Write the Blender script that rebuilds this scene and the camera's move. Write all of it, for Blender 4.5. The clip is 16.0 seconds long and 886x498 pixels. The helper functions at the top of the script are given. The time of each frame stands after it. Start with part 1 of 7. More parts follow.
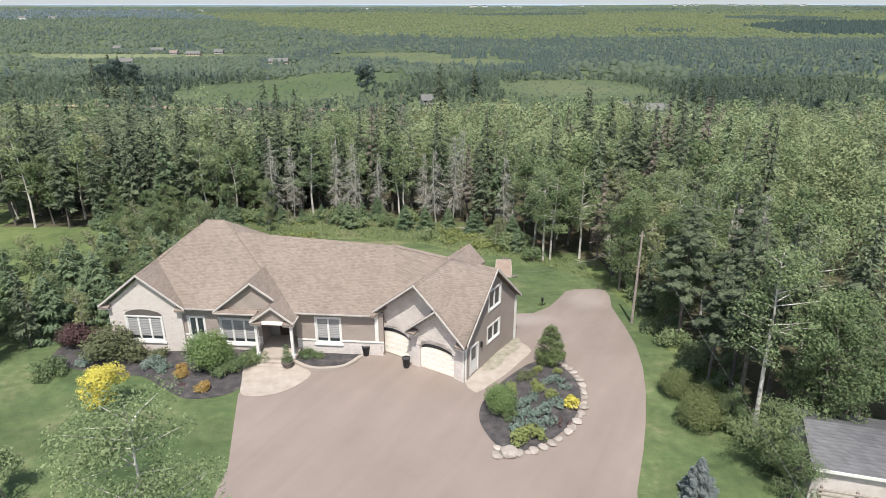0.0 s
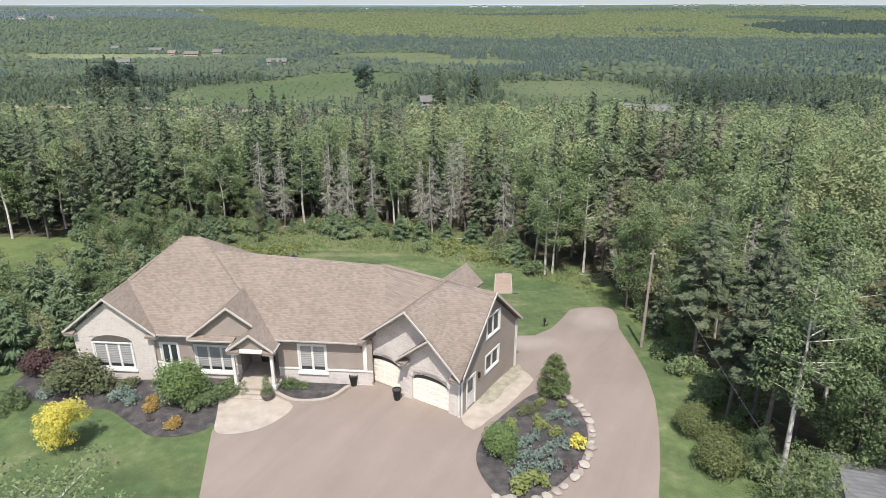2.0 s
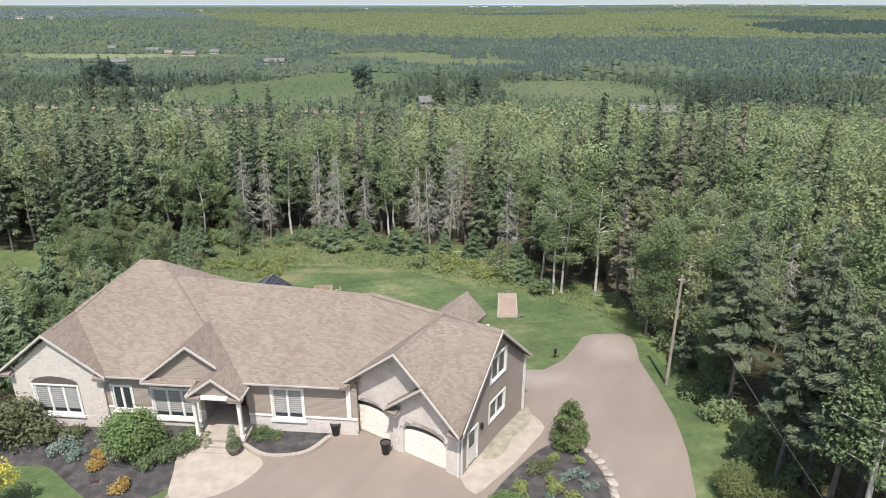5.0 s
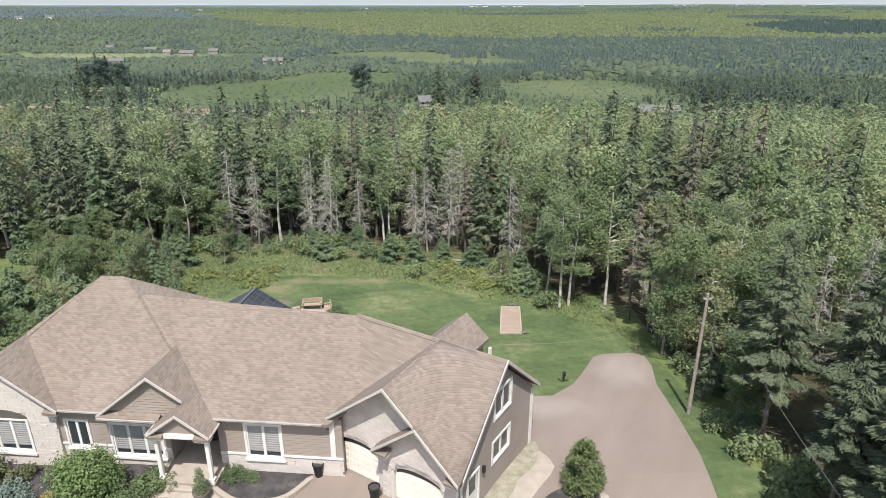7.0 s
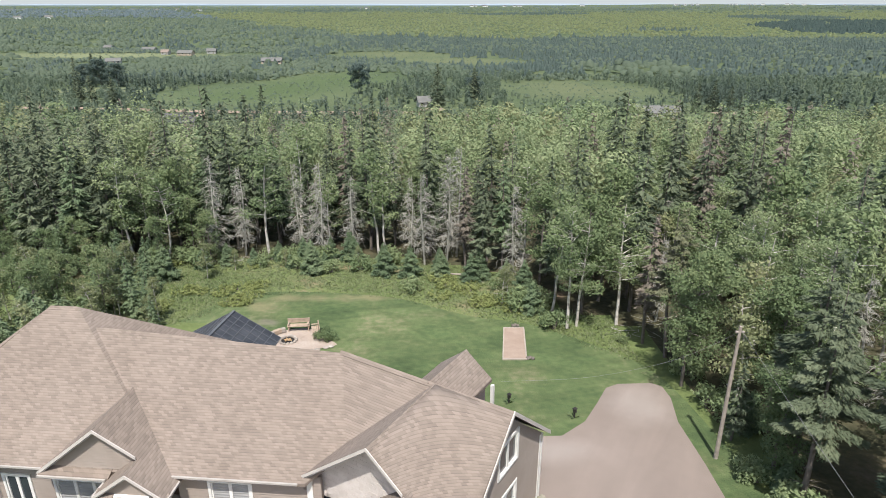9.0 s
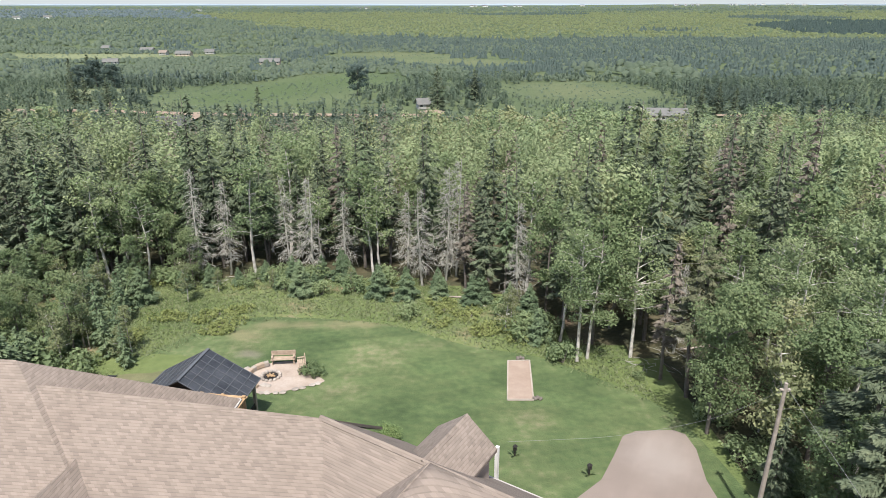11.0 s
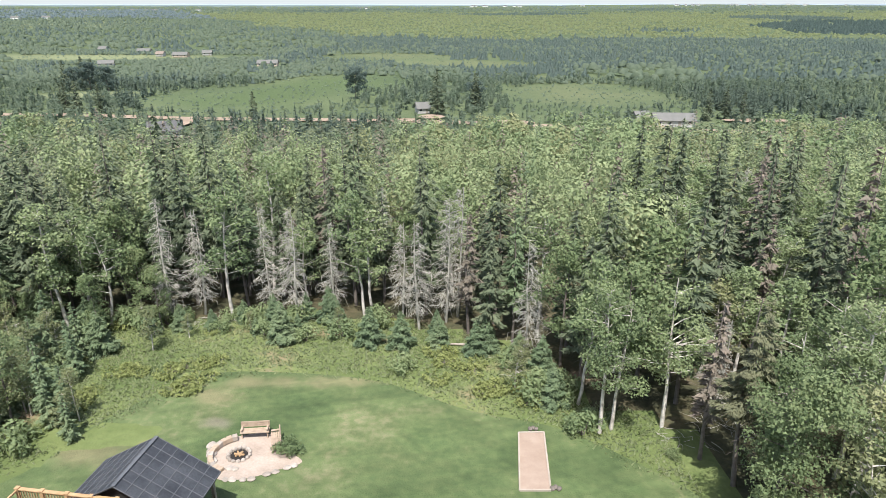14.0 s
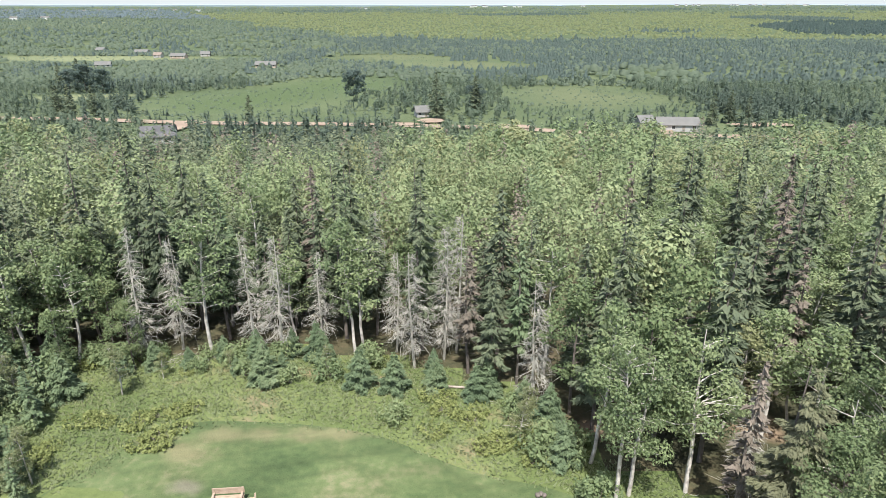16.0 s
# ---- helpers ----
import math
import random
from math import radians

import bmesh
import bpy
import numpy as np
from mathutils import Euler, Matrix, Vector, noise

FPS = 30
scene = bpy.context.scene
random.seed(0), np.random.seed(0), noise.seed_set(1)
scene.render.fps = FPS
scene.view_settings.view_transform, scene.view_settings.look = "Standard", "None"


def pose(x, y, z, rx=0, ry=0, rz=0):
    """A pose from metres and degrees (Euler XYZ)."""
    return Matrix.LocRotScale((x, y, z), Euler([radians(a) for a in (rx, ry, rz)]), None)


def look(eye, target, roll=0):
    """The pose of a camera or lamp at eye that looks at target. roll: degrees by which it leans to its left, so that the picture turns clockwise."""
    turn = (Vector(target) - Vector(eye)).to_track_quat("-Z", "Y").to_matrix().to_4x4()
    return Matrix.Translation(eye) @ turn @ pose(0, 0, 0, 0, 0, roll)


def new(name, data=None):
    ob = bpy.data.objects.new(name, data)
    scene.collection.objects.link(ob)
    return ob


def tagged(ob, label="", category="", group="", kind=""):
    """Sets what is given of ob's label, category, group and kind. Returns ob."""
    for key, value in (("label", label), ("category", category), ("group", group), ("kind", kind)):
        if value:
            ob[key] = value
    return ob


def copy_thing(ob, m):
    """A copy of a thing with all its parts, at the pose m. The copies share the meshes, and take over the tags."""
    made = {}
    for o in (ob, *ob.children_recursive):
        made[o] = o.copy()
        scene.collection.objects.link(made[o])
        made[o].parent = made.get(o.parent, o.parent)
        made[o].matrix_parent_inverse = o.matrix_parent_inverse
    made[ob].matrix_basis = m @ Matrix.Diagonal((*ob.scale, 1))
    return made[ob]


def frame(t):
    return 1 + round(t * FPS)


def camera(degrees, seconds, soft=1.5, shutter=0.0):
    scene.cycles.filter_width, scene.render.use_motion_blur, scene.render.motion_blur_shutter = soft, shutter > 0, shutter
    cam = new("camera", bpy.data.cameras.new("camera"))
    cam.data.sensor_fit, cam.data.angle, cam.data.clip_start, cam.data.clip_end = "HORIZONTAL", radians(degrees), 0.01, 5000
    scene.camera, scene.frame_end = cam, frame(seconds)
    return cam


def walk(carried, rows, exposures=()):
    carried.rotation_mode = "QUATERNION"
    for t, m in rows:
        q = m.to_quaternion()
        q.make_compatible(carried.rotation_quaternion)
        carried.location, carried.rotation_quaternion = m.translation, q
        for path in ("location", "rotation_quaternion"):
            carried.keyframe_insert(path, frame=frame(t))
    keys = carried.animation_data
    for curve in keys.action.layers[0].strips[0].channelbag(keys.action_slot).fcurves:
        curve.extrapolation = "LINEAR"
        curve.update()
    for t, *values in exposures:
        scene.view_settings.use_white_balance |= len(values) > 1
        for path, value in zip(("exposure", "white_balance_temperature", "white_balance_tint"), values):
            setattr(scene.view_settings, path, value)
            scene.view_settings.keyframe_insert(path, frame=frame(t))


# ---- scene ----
cam = camera(70.0, 16.0, soft=0.75)
PATH = [
    (0.0, pose(-0.714, -2.760, 23.509, 68.749, 0.000, 0)),
    (0.5, pose(-0.572, -1.811, 23.463, 68.749, 0.000, 0)),
    (1.0, pose(-0.468, -0.849, 23.461, 68.749, 0.000, 0)),
    (1.5, pose(-0.394, 0.124, 23.469, 68.749, 0.000, 0)),
    (2.0, pose(-0.340, 1.105, 23.464, 68.749, 0.000, 0)),
    (2.5, pose(-0.300, 2.093, 23.431, 68.749, 0.000, 0)),
    (3.0, pose(-0.269, 3.086, 23.363, 68.749, 0.000, 0)),
    (3.5, pose(-0.242, 4.085, 23.259, 68.749, 0.000, 0)),
    (4.0, pose(-0.215, 5.089, 23.122, 68.749, 0.000, 0)),
    (4.5, pose(-0.187, 6.098, 22.959, 68.749, 0.000, 0)),
    (5.0, pose(-0.156, 7.114, 22.777, 68.749, 0.000, 0)),
    (5.5, pose(-0.122, 8.137, 22.586, 68.749, 0.000, 0)),
    (6.0, pose(-0.083, 9.169, 22.397, 68.749, 0.000, 0)),
    (6.5, pose(-0.041, 10.211, 22.219, 68.749, 0.000, 0)),
    (7.0, pose(0.004, 11.263, 22.059, 68.749, 0.000, 0)),
    (7.5, pose(0.051, 12.329, 21.926, 68.749, 0.000, 0)),
    (8.0, pose(0.098, 13.408, 21.823, 68.749, 0.000, 0)),
    (8.5, pose(0.143, 14.502, 21.755, 68.749, 0.000, 0)),
    (9.0, pose(0.186, 15.613, 21.721, 68.749, 0.000, 0)),
    (9.5, pose(0.225, 16.741, 21.722, 68.749, 0.000, 0)),
    (10.0, pose(0.259, 17.886, 21.753, 68.749, 0.000, 0)),
    (10.5, pose(0.286, 19.048, 21.811, 68.749, 0.000, 0)),
    (11.0, pose(0.306, 20.228, 21.889, 68.749, 0.000, 0)),
    (11.5, pose(0.320, 21.425, 21.981, 68.749, 0.000, 0)),
    (12.0, pose(0.327, 22.636, 22.080, 68.749, 0.000, 0)),
    (12.5, pose(0.330, 23.861, 22.181, 68.749, 0.000, 0)),
    (13.0, pose(0.330, 25.096, 22.280, 68.749, 0.000, 0)),
    (13.5, pose(0.330, 26.338, 22.376, 68.749, 0.000, 0)),
    (14.0, pose(0.334, 27.583, 22.473, 68.749, 0.000, 0)),
    (14.5, pose(0.348, 28.826, 22.579, 68.749, 0.000, 0)),
    (15.0, pose(0.378, 30.060, 22.709, 68.749, 0.000, 0)),
    (15.5, pose(0.431, 31.279, 22.886, 68.749, 0.000, 0)),
    (16.0, pose(0.517, 32.475, 23.146, 68.749, 0.000, 0)),
]
walk(cam, PATH, [(0, 0.47), (4, 0.48), (7, 0.50), (9, 0.52), (12.5, 0.74), (16.0, 0.87)])

# ---------------------------------------------------------------- light
SUN = Vector((-0.02, -0.46, 0.88)).normalized()
world = bpy.data.worlds.new("sky")
scene.world = world
world.use_nodes = True
wn = world.node_tree.nodes
sky = wn.new("ShaderNodeTexSky")
sky.sky_type, sky.sun_disc = "NISHITA", False
sky.sun_elevation, sky.sun_rotation = math.asin(SUN.z), math.atan2(SUN.x, SUN.y) % (2 * math.pi)
sky.air_density, sky.dust_density = 1.0, 2.5
world.node_tree.links.new(sky.outputs[0], wn["Background"].inputs[0])
wn["Background"].inputs[1].default_value = 0.128
sun = new("sun", bpy.data.lights.new("sun", "SUN"))
sun.data.energy, sun.data.angle, sun.data.color = 4.45, radians(0.6), (1.0, 0.965, 0.905)
sun.matrix_world = look(SUN * 100, (0, 0, 0))


# ---------------------------------------------------------------- materials
def material(name, tones, scale=4.0, rough=0.8, bump=0.0, bump_scale=None, metal=0.0, per_object=0.0, per_island=0.0,
             fine=0.0, translucent=0.0, spec=0.3, stretch=(1, 1, 1), hue=0.0):
    """A surface: two to four tones mixed by noise at two scales, with bump, and variation from piece to piece."""
    m = bpy.data.materials.new(name)
    m.use_nodes = True
    n, l = m.node_tree.nodes, m.node_tree.links
    b = n["Principled BSDF"]
    b.inputs["Roughness"].default_value, b.inputs["Metallic"].default_value = rough, metal
    b.inputs["Specular IOR Level"].default_value = spec
    at = n.new("ShaderNodeTexCoord")
    mp = n.new("ShaderNodeMapping")
    mp.inputs["Scale"].default_value = stretch
    l.new(at.outputs["Object"], mp.inputs[0])
    big, small = n.new("ShaderNodeTexNoise"), n.new("ShaderNodeTexNoise")
    for q, s, d in ((big, scale, 4), (small, scale * 9, 2)):
        l.new(mp.outputs[0], q.inputs["Vector"])
        q.inputs["Scale"].default_value, q.inputs["Detail"].default_value = s, d
    mix = n.new("ShaderNodeMath")
    mix.operation = "MULTIPLY_ADD"
    l.new(small.outputs["Fac"], mix.inputs[0])
    mix.inputs[1].default_value = fine if fine else 0.35
    sh = n.new("ShaderNodeMath")
    sh.operation = "MULTIPLY_ADD"
    l.new(big.outputs["Fac"], sh.inputs[0])
    sh.inputs[1].default_value, sh.inputs[2].default_value = 1.6, -0.3 - 0.5 * (fine if fine else 0.35)
    l.new(sh.outputs[0], mix.inputs[2])
    last = mix.outputs[0]
    for kind, amount in (("OBJ", per_object), ("ISL", per_island)):
        if amount:
            src = n.new("ShaderNodeObjectInfo" if kind == "OBJ" else "ShaderNodeNewGeometry")
            out = src.outputs["Random"] if kind == "OBJ" else src.outputs["Random Per Island"]
            ad = n.new("ShaderNodeMath")
            ad.operation = "MULTIPLY_ADD"
            l.new(out, ad.inputs[0])
            ad.inputs[1].default_value = amount
            off = n.new("ShaderNodeMath")
            off.inputs[1].default_value = -amount / 2
            l.new(last, off.inputs[0])
            l.new(off.outputs[0], ad.inputs[2])
            last = ad.outputs[0]
    ramp = n.new("ShaderNodeValToRGB")
    e = ramp.color_ramp.elements
    while len(e) < len(tones):
        e.new(0.5)
    for i, c in enumerate(tones):
        e[i].position = i / (len(tones) - 1)
        e[i].color = (*c, 1)
    l.new(last, ramp.inputs[0])
    l.new(ramp.outputs[0], b.inputs["Base Color"])
    if bump:
        bp = n.new("ShaderNodeBump")
        bn = n.new("ShaderNodeTexNoise")
        bn.inputs["Scale"].default_value = bump_scale or scale * 9
        l.new(mp.outputs[0], bn.inputs["Vector"])
        l.new(bn.outputs["Fac"], bp.inputs["Height"])
        bp.inputs["Strength"].default_value, bp.inputs["Distance"].default_value = 1.0, bump
        l.new(bp.outputs[0], b.inputs["Normal"])
    if translucent:
        tr, ms = n.new("ShaderNodeBsdfTranslucent"), n.new("ShaderNodeMixShader")
        l.new(ramp.outputs[0], tr.inputs[0])
        ms.inputs[0].default_value = translucent
        l.new(b.outputs[0], ms.inputs[1])
        l.new(tr.outputs[0], ms.inputs[2])
        l.new(ms.outputs[0], n["Material Output"].inputs[0])
    return m


def stain(m, spots, colour, ragged=0.9, grain=0.55, most=0.6):
    """Spots of another colour with ragged soft edges in a ground material, worn ground among them. spots: rows of x, y,
    half-width, half-depth.
    """
    n, l = m.node_tree.nodes, m.node_tree.links
    b = n["Principled BSDF"]
    last = b.inputs["Base Color"].links[0].from_socket
    at = n.new("ShaderNodeTexCoord")
    ns = n.new("ShaderNodeTexNoise")
    ns.inputs["Scale"].default_value, ns.inputs["Detail"].default_value = grain, 6
    l.new(at.outputs["Object"], ns.inputs["Vector"])
    for x, y, a, c in spots:
        mp = n.new("ShaderNodeVectorMath")
        mp.operation = "MULTIPLY_ADD"
        l.new(at.outputs["Object"], mp.inputs[0])
        mp.inputs[1].default_value, mp.inputs[2].default_value = (1 / a, 1 / c, 0), (-x / a, -y / c, 0)
        ln = n.new("ShaderNodeVectorMath")
        ln.operation = "LENGTH"
        l.new(mp.outputs[0], ln.inputs[0])
        ad = n.new("ShaderNodeMath")
        ad.operation = "MULTIPLY_ADD"
        l.new(ns.outputs["Fac"], ad.inputs[0])
        ad.inputs[1].default_value = ragged * 2
        l.new(ln.outputs["Value"], ad.inputs[2])
        rg = n.new("ShaderNodeMapRange")
        rg.interpolation_type = "SMOOTHSTEP"
        l.new(ad.outputs[0], rg.inputs["Value"])
        for k, v in zip(("From Min", "From Max", "To Min", "To Max"), (0.1 + ragged, 1.15 + ragged, most, 0.0)):
            rg.inputs[k].default_value = v
        mx = n.new("ShaderNodeMixRGB")
        l.new(rg.outputs[0], mx.inputs[0])
        l.new(last, mx.inputs[1])
        mx.inputs[2].default_value = (*colour, 1)
        last = mx.outputs[0]
    l.new(last, b.inputs["Base Color"])


def streaks(m, turn, low, high, size=(0.18, 1.6, 1)):
    """Long faint streaks, as a mower leaves them."""
    n, l = m.node_tree.nodes, m.node_tree.links
    b = n["Principled BSDF"]
    last = b.inputs["Base Color"].links[0].from_socket
    at, mp, ns = n.new("ShaderNodeTexCoord"), n.new("ShaderNodeMapping"), n.new("ShaderNodeTexNoise")
    mp.vector_type = "TEXTURE"
    mp.inputs["Rotation"].default_value = (0, 0, radians(turn))
    mp.inputs["Scale"].default_value = (1 / size[0], 1 / size[1], 1)
    l.new(at.outputs["Object"], mp.inputs[0])
    l.new(mp.outputs[0], ns.inputs["Vector"])
    ns.inputs["Scale"].default_value, ns.inputs["Detail"].default_value, ns.inputs["Distortion"].default_value = 1.0, 5, 0.6
    rg = n.new("ShaderNodeMapRange")
    l.new(ns.outputs["Fac"], rg.inputs["Value"])
    for k, v in zip(("From Min", "From Max", "To Min", "To Max"), (0.3, 0.7, low, high)):
        rg.inputs[k].default_value = v
    sc = n.new("ShaderNodeVectorMath")
    sc.operation = "SCALE"
    l.new(last, sc.inputs[0])
    l.new(rg.outputs[0], sc.inputs["Scale"])
    l.new(sc.outputs[0], b.inputs["Base Color"])


def shingles(name, tones):
    """Asphalt shingles: courses that follow the height, tabs of slightly different tone."""
    m = material(name, tones, 0.3, 0.95, 0.006, 30, fine=0.12)
    n, l = m.node_tree.nodes, m.node_tree.links
    b = n["Principled BSDF"]
    ramp = [q for q in n if q.type == "VALTORGB"][0]
    xyz = n.new("ShaderNodeSeparateXYZ")
    l.new(n["Texture Coordinate"].outputs["Object"], xyz.inputs[0])

    def calc(op, a, c=None, d=None):
        q = n.new("ShaderNodeMath")
        q.operation = op
        for k, v in enumerate((a, c, d)):
            if v is None:
                continue
            if isinstance(v, (int, float)):
                q.inputs[k].default_value = v
            else:
                l.new(v, q.inputs[k])
        return q.outputs[0]
    course = calc("MULTIPLY", xyz.outputs[2], 1 / 0.075)
    row, frac = calc("FLOOR", course), calc("FRACT", course)
    along = calc("MULTIPLY_ADD", calc("ADD", xyz.outputs[0], calc("MULTIPLY", xyz.outputs[1], 0.8)), 4.6, calc("MULTIPLY", row, 0.43))
    cell = n.new("ShaderNodeCombineXYZ")
    l.new(calc("FLOOR", along), cell.inputs[0])
    l.new(row, cell.inputs[1])
    white = n.new("ShaderNodeTexWhiteNoise")
    l.new(cell.outputs[0], white.inputs["Vector"])
    shade = calc("MULTIPLY_ADD", white.outputs["Value"], 0.28, 0.86)
    lip = calc("MULTIPLY_ADD", calc("LESS_THAN", frac, 0.25), -0.17, 1.03)
    mul = n.new("ShaderNodeVectorMath")
    mul.operation = "SCALE"
    l.new(ramp.outputs[0], mul.inputs[0])
    l.new(calc("MULTIPLY", shade, lip), mul.inputs["Scale"])
    l.new(mul.outputs[0], b.inputs["Base Color"])
    return m


SHINGLE = shingles("roof_shingles", [(0.180, 0.146, 0.122), (0.203, 0.166, 0.14), (0.228, 0.189, 0.161)])
SHINGLE_BLACK = material("black_roof_panels", [(0.022, 0.025, 0.031), (0.04, 0.044, 0.052), (0.065, 0.07, 0.08)], 1.0, 0.55, 0.004, 14, fine=0.8)
SHINGLE_GREY = shingles("grey_shingles", [(0.07, 0.07, 0.075), (0.1, 0.1, 0.105), (0.135, 0.135, 0.14)])
STONE = material("pale_stone", [(0.47, 0.42, 0.385), (0.55, 0.50, 0.465), (0.62, 0.575, 0.54)], 1.6, 0.9, 0.012, 9, per_object=0.22, fine=0.4)
SIDING = material("taupe_siding", [(0.255, 0.212, 0.182), (0.29, 0.245, 0.213), (0.325, 0.278, 0.244)], 0.6, 0.65, 0.002, 40)
RAKE = material("taupe_trim", [(0.42, 0.385, 0.355), (0.485, 0.45, 0.415), (0.54, 0.5, 0.465)], 1.2, 0.6)
GUTTER = material("grey_gutter", [(0.3, 0.275, 0.25), (0.36, 0.335, 0.31), (0.42, 0.39, 0.365)], 1.2, 0.6)
TRIM = material("white_trim", [(0.56, 0.545, 0.51), (0.66, 0.645, 0.615), (0.74, 0.72, 0.69)], 1.5, 0.55)
DOORPAINT = material("cream_paint", [(0.72, 0.67, 0.58), (0.78, 0.73, 0.64), (0.82, 0.77, 0.69)], 0.8, 0.5)
GLASS = material("window_glass", [(0.02, 0.025, 0.03), (0.05, 0.06, 0.065)], 0.7, 0.06, spec=0.8)
BLIND = material("window_blind", [(0.25, 0.25, 0.245), (0.34, 0.335, 0.33)], 2.0, 0.8)
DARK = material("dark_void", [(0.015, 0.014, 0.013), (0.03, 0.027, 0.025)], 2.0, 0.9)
ASPHALT = material("driveway_chipseal", [(0.196, 0.16, 0.138), (0.222, 0.182, 0.158), (0.25, 0.207, 0.182)], 0.13, 0.95, 0.01, 30, fine=0.35)
CONCRETE = material("pale_concrete", [(0.27, 0.232, 0.195), (0.34, 0.297, 0.255), (0.41, 0.365, 0.32)], 1.4, 0.9, 0.006, 25)
MULCH = material("dark_mulch", [(0.03, 0.028, 0.029), (0.06, 0.056, 0.057), (0.12, 0.106, 0.1)], 1.6, 1.0, 0.05, 12, fine=0.8)
LAWN = material("mown_grass", [(0.046, 0.073, 0.029), (0.070, 0.103, 0.041), (0.098, 0.129, 0.054), (0.17, 0.168, 0.093)], 0.22, 0.95, 0.05, 9, fine=0.9)
GROUND = material("rough_ground", [(0.062, 0.090, 0.033), (0.094, 0.126, 0.044), (0.131, 0.162, 0.061), (0.237, 0.180, 0.124)], 0.12, 1.0, 0.1, 3, fine=0.7)
FIELD = material("valley_ground", [(0.052, 0.076, 0.036), (0.068, 0.094, 0.043), (0.088, 0.113, 0.054), (0.115, 0.138, 0.068)], 0.012, 1.0, 0.1, 3, fine=0.5)
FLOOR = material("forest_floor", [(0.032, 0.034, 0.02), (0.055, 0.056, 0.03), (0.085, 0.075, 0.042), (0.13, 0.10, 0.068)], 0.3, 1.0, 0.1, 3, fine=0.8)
SOIL = (0.30, 0.21, 0.15)
for q in (GROUND, FLOOR):
    stain(q, ((-35.2, 77.1, 2.4, 1.3), (-31.8, 77.0, 2.2, 1.2), (-9.2, 73.2, 1.9, 1.1), (-3.6, 72.2, 1.6, 0.9), (9.8, 66.3, 1.6, 1.4), (20.6, 66.4, 3.0, 2.0), (-26.5, 61.0, 1.6, 1.2)), SOIL, most=0.8)
DIRT = material("red_dirt", [(0.2, 0.15, 0.11), (0.26, 0.2, 0.15), (0.32, 0.255, 0.2)], 0.2, 1.0, 0.02, 10)
CLAY = material("clay_court", [(0.255, 0.19, 0.15), (0.3, 0.23, 0.185), (0.345, 0.275, 0.225)], 1.2, 1.0, 0.004, 30)
TIMBER = material("raw_timber", [(0.28, 0.18, 0.09), (0.37, 0.25, 0.14), (0.46, 0.33, 0.2)], 2.5, 0.8, 0.004, 30, stretch=(1, 1, 1))
GREYWOOD = material("weathered_wood", [(0.20, 0.17, 0.145), (0.28, 0.245, 0.21), (0.36, 0.32, 0.28)], 3.0, 0.9, 0.006, 30)
ROCK = material("field_stone", [(0.2, 0.175, 0.15), (0.31, 0.275, 0.242), (0.42, 0.38, 0.34)], 2.5, 0.95, 0.03, 6, per_object=0.6)
BARK = material("spruce_bark", [(0.09, 0.078, 0.068), (0.14, 0.122, 0.108), (0.2, 0.178, 0.16)], 3.0, 1.0, 0.03, 12)
BIRCH = material("birch_bark", [(0.16, 0.14, 0.125), (0.50, 0.47, 0.43), (0.66, 0.63, 0.58)], 2.2, 0.85, 0.01, 12)
DEADWOOD = material("dead_branches", [(0.21, 0.205, 0.18), (0.32, 0.312, 0.275), (0.43, 0.418, 0.37)], 2.0, 1.0, per_object=0.3, per_island=0.3)
BLACKPLASTIC = material("black_plastic", [(0.012, 0.012, 0.013), (0.03, 0.03, 0.032)], 3.0, 0.45)
IRON = material("black_iron", [(0.015, 0.014, 0.013), (0.035, 0.032, 0.03)], 4.0, 0.6)


def foliage(name, tones, per_object=0.4, per_island=0.34, translucent=0.25):
    mid = tones[1]
    tones = [tuple(w * (m + 0.8 * (c - m)) for w, c, m in zip((1.18, 1.17, 1.6), q, mid)) for q in tones]
    return material(name, tones, 0.22, 0.8, per_object=per_object, per_island=per_island, translucent=min(0.5, translucent + 0.06), spec=0.14)


SPRUCE = foliage("spruce_needles", [(0.062, 0.082, 0.040), (0.108, 0.134, 0.062), (0.178, 0.2, 0.092)], translucent=0.2)
FIR = foliage("fir_needles", [(0.080, 0.121, 0.055), (0.139, 0.189, 0.078), (0.223, 0.265, 0.113)], translucent=0.22)
BIRCHLEAF = foliage("birch_leaves", [(0.105, 0.152, 0.058), (0.185, 0.236, 0.088), (0.300, 0.338, 0.138)], translucent=0.3)
MAPLELEAF = foliage("maple_leaves", [(0.084, 0.124, 0.046), (0.138, 0.184, 0.066), (0.22, 0.255, 0.096)], translucent=0.3)
OLIVE = foliage("olive_leaves", [(0.125, 0.150, 0.060), (0.205, 0.226, 0.086), (0.31, 0.315, 0.13)], translucent=0.3)
RUSTY = foliage("rusty_needles", [(0.12, 0.108, 0.066), (0.17, 0.15, 0.09), (0.235, 0.20, 0.12)], translucent=0.2)
GOLD = foliage("golden_leaves", [(0.42, 0.37, 0.05), (0.55, 0.50, 0.085), (0.66, 0.61, 0.14)], 0.1)
SHRUBLEAF = foliage("shrub_leaves", [(0.085, 0.135, 0.042), (0.15, 0.21, 0.062), (0.25, 0.30, 0.095)], 0.15)
ORANGE = foliage("orange_leaves", [(0.25, 0.16, 0.04), (0.35, 0.25, 0.065), (0.44, 0.34, 0.10)], 0.2)
WINE = foliage("wine_leaves", [(0.06, 0.035, 0.03), (0.10, 0.062, 0.045), (0.155, 0.10, 0.065)], 0.2)
SILVER = foliage("silver_leaves", [(0.12, 0.165, 0.1), (0.18, 0.235, 0.145), (0.25, 0.3, 0.195)], 0.2)
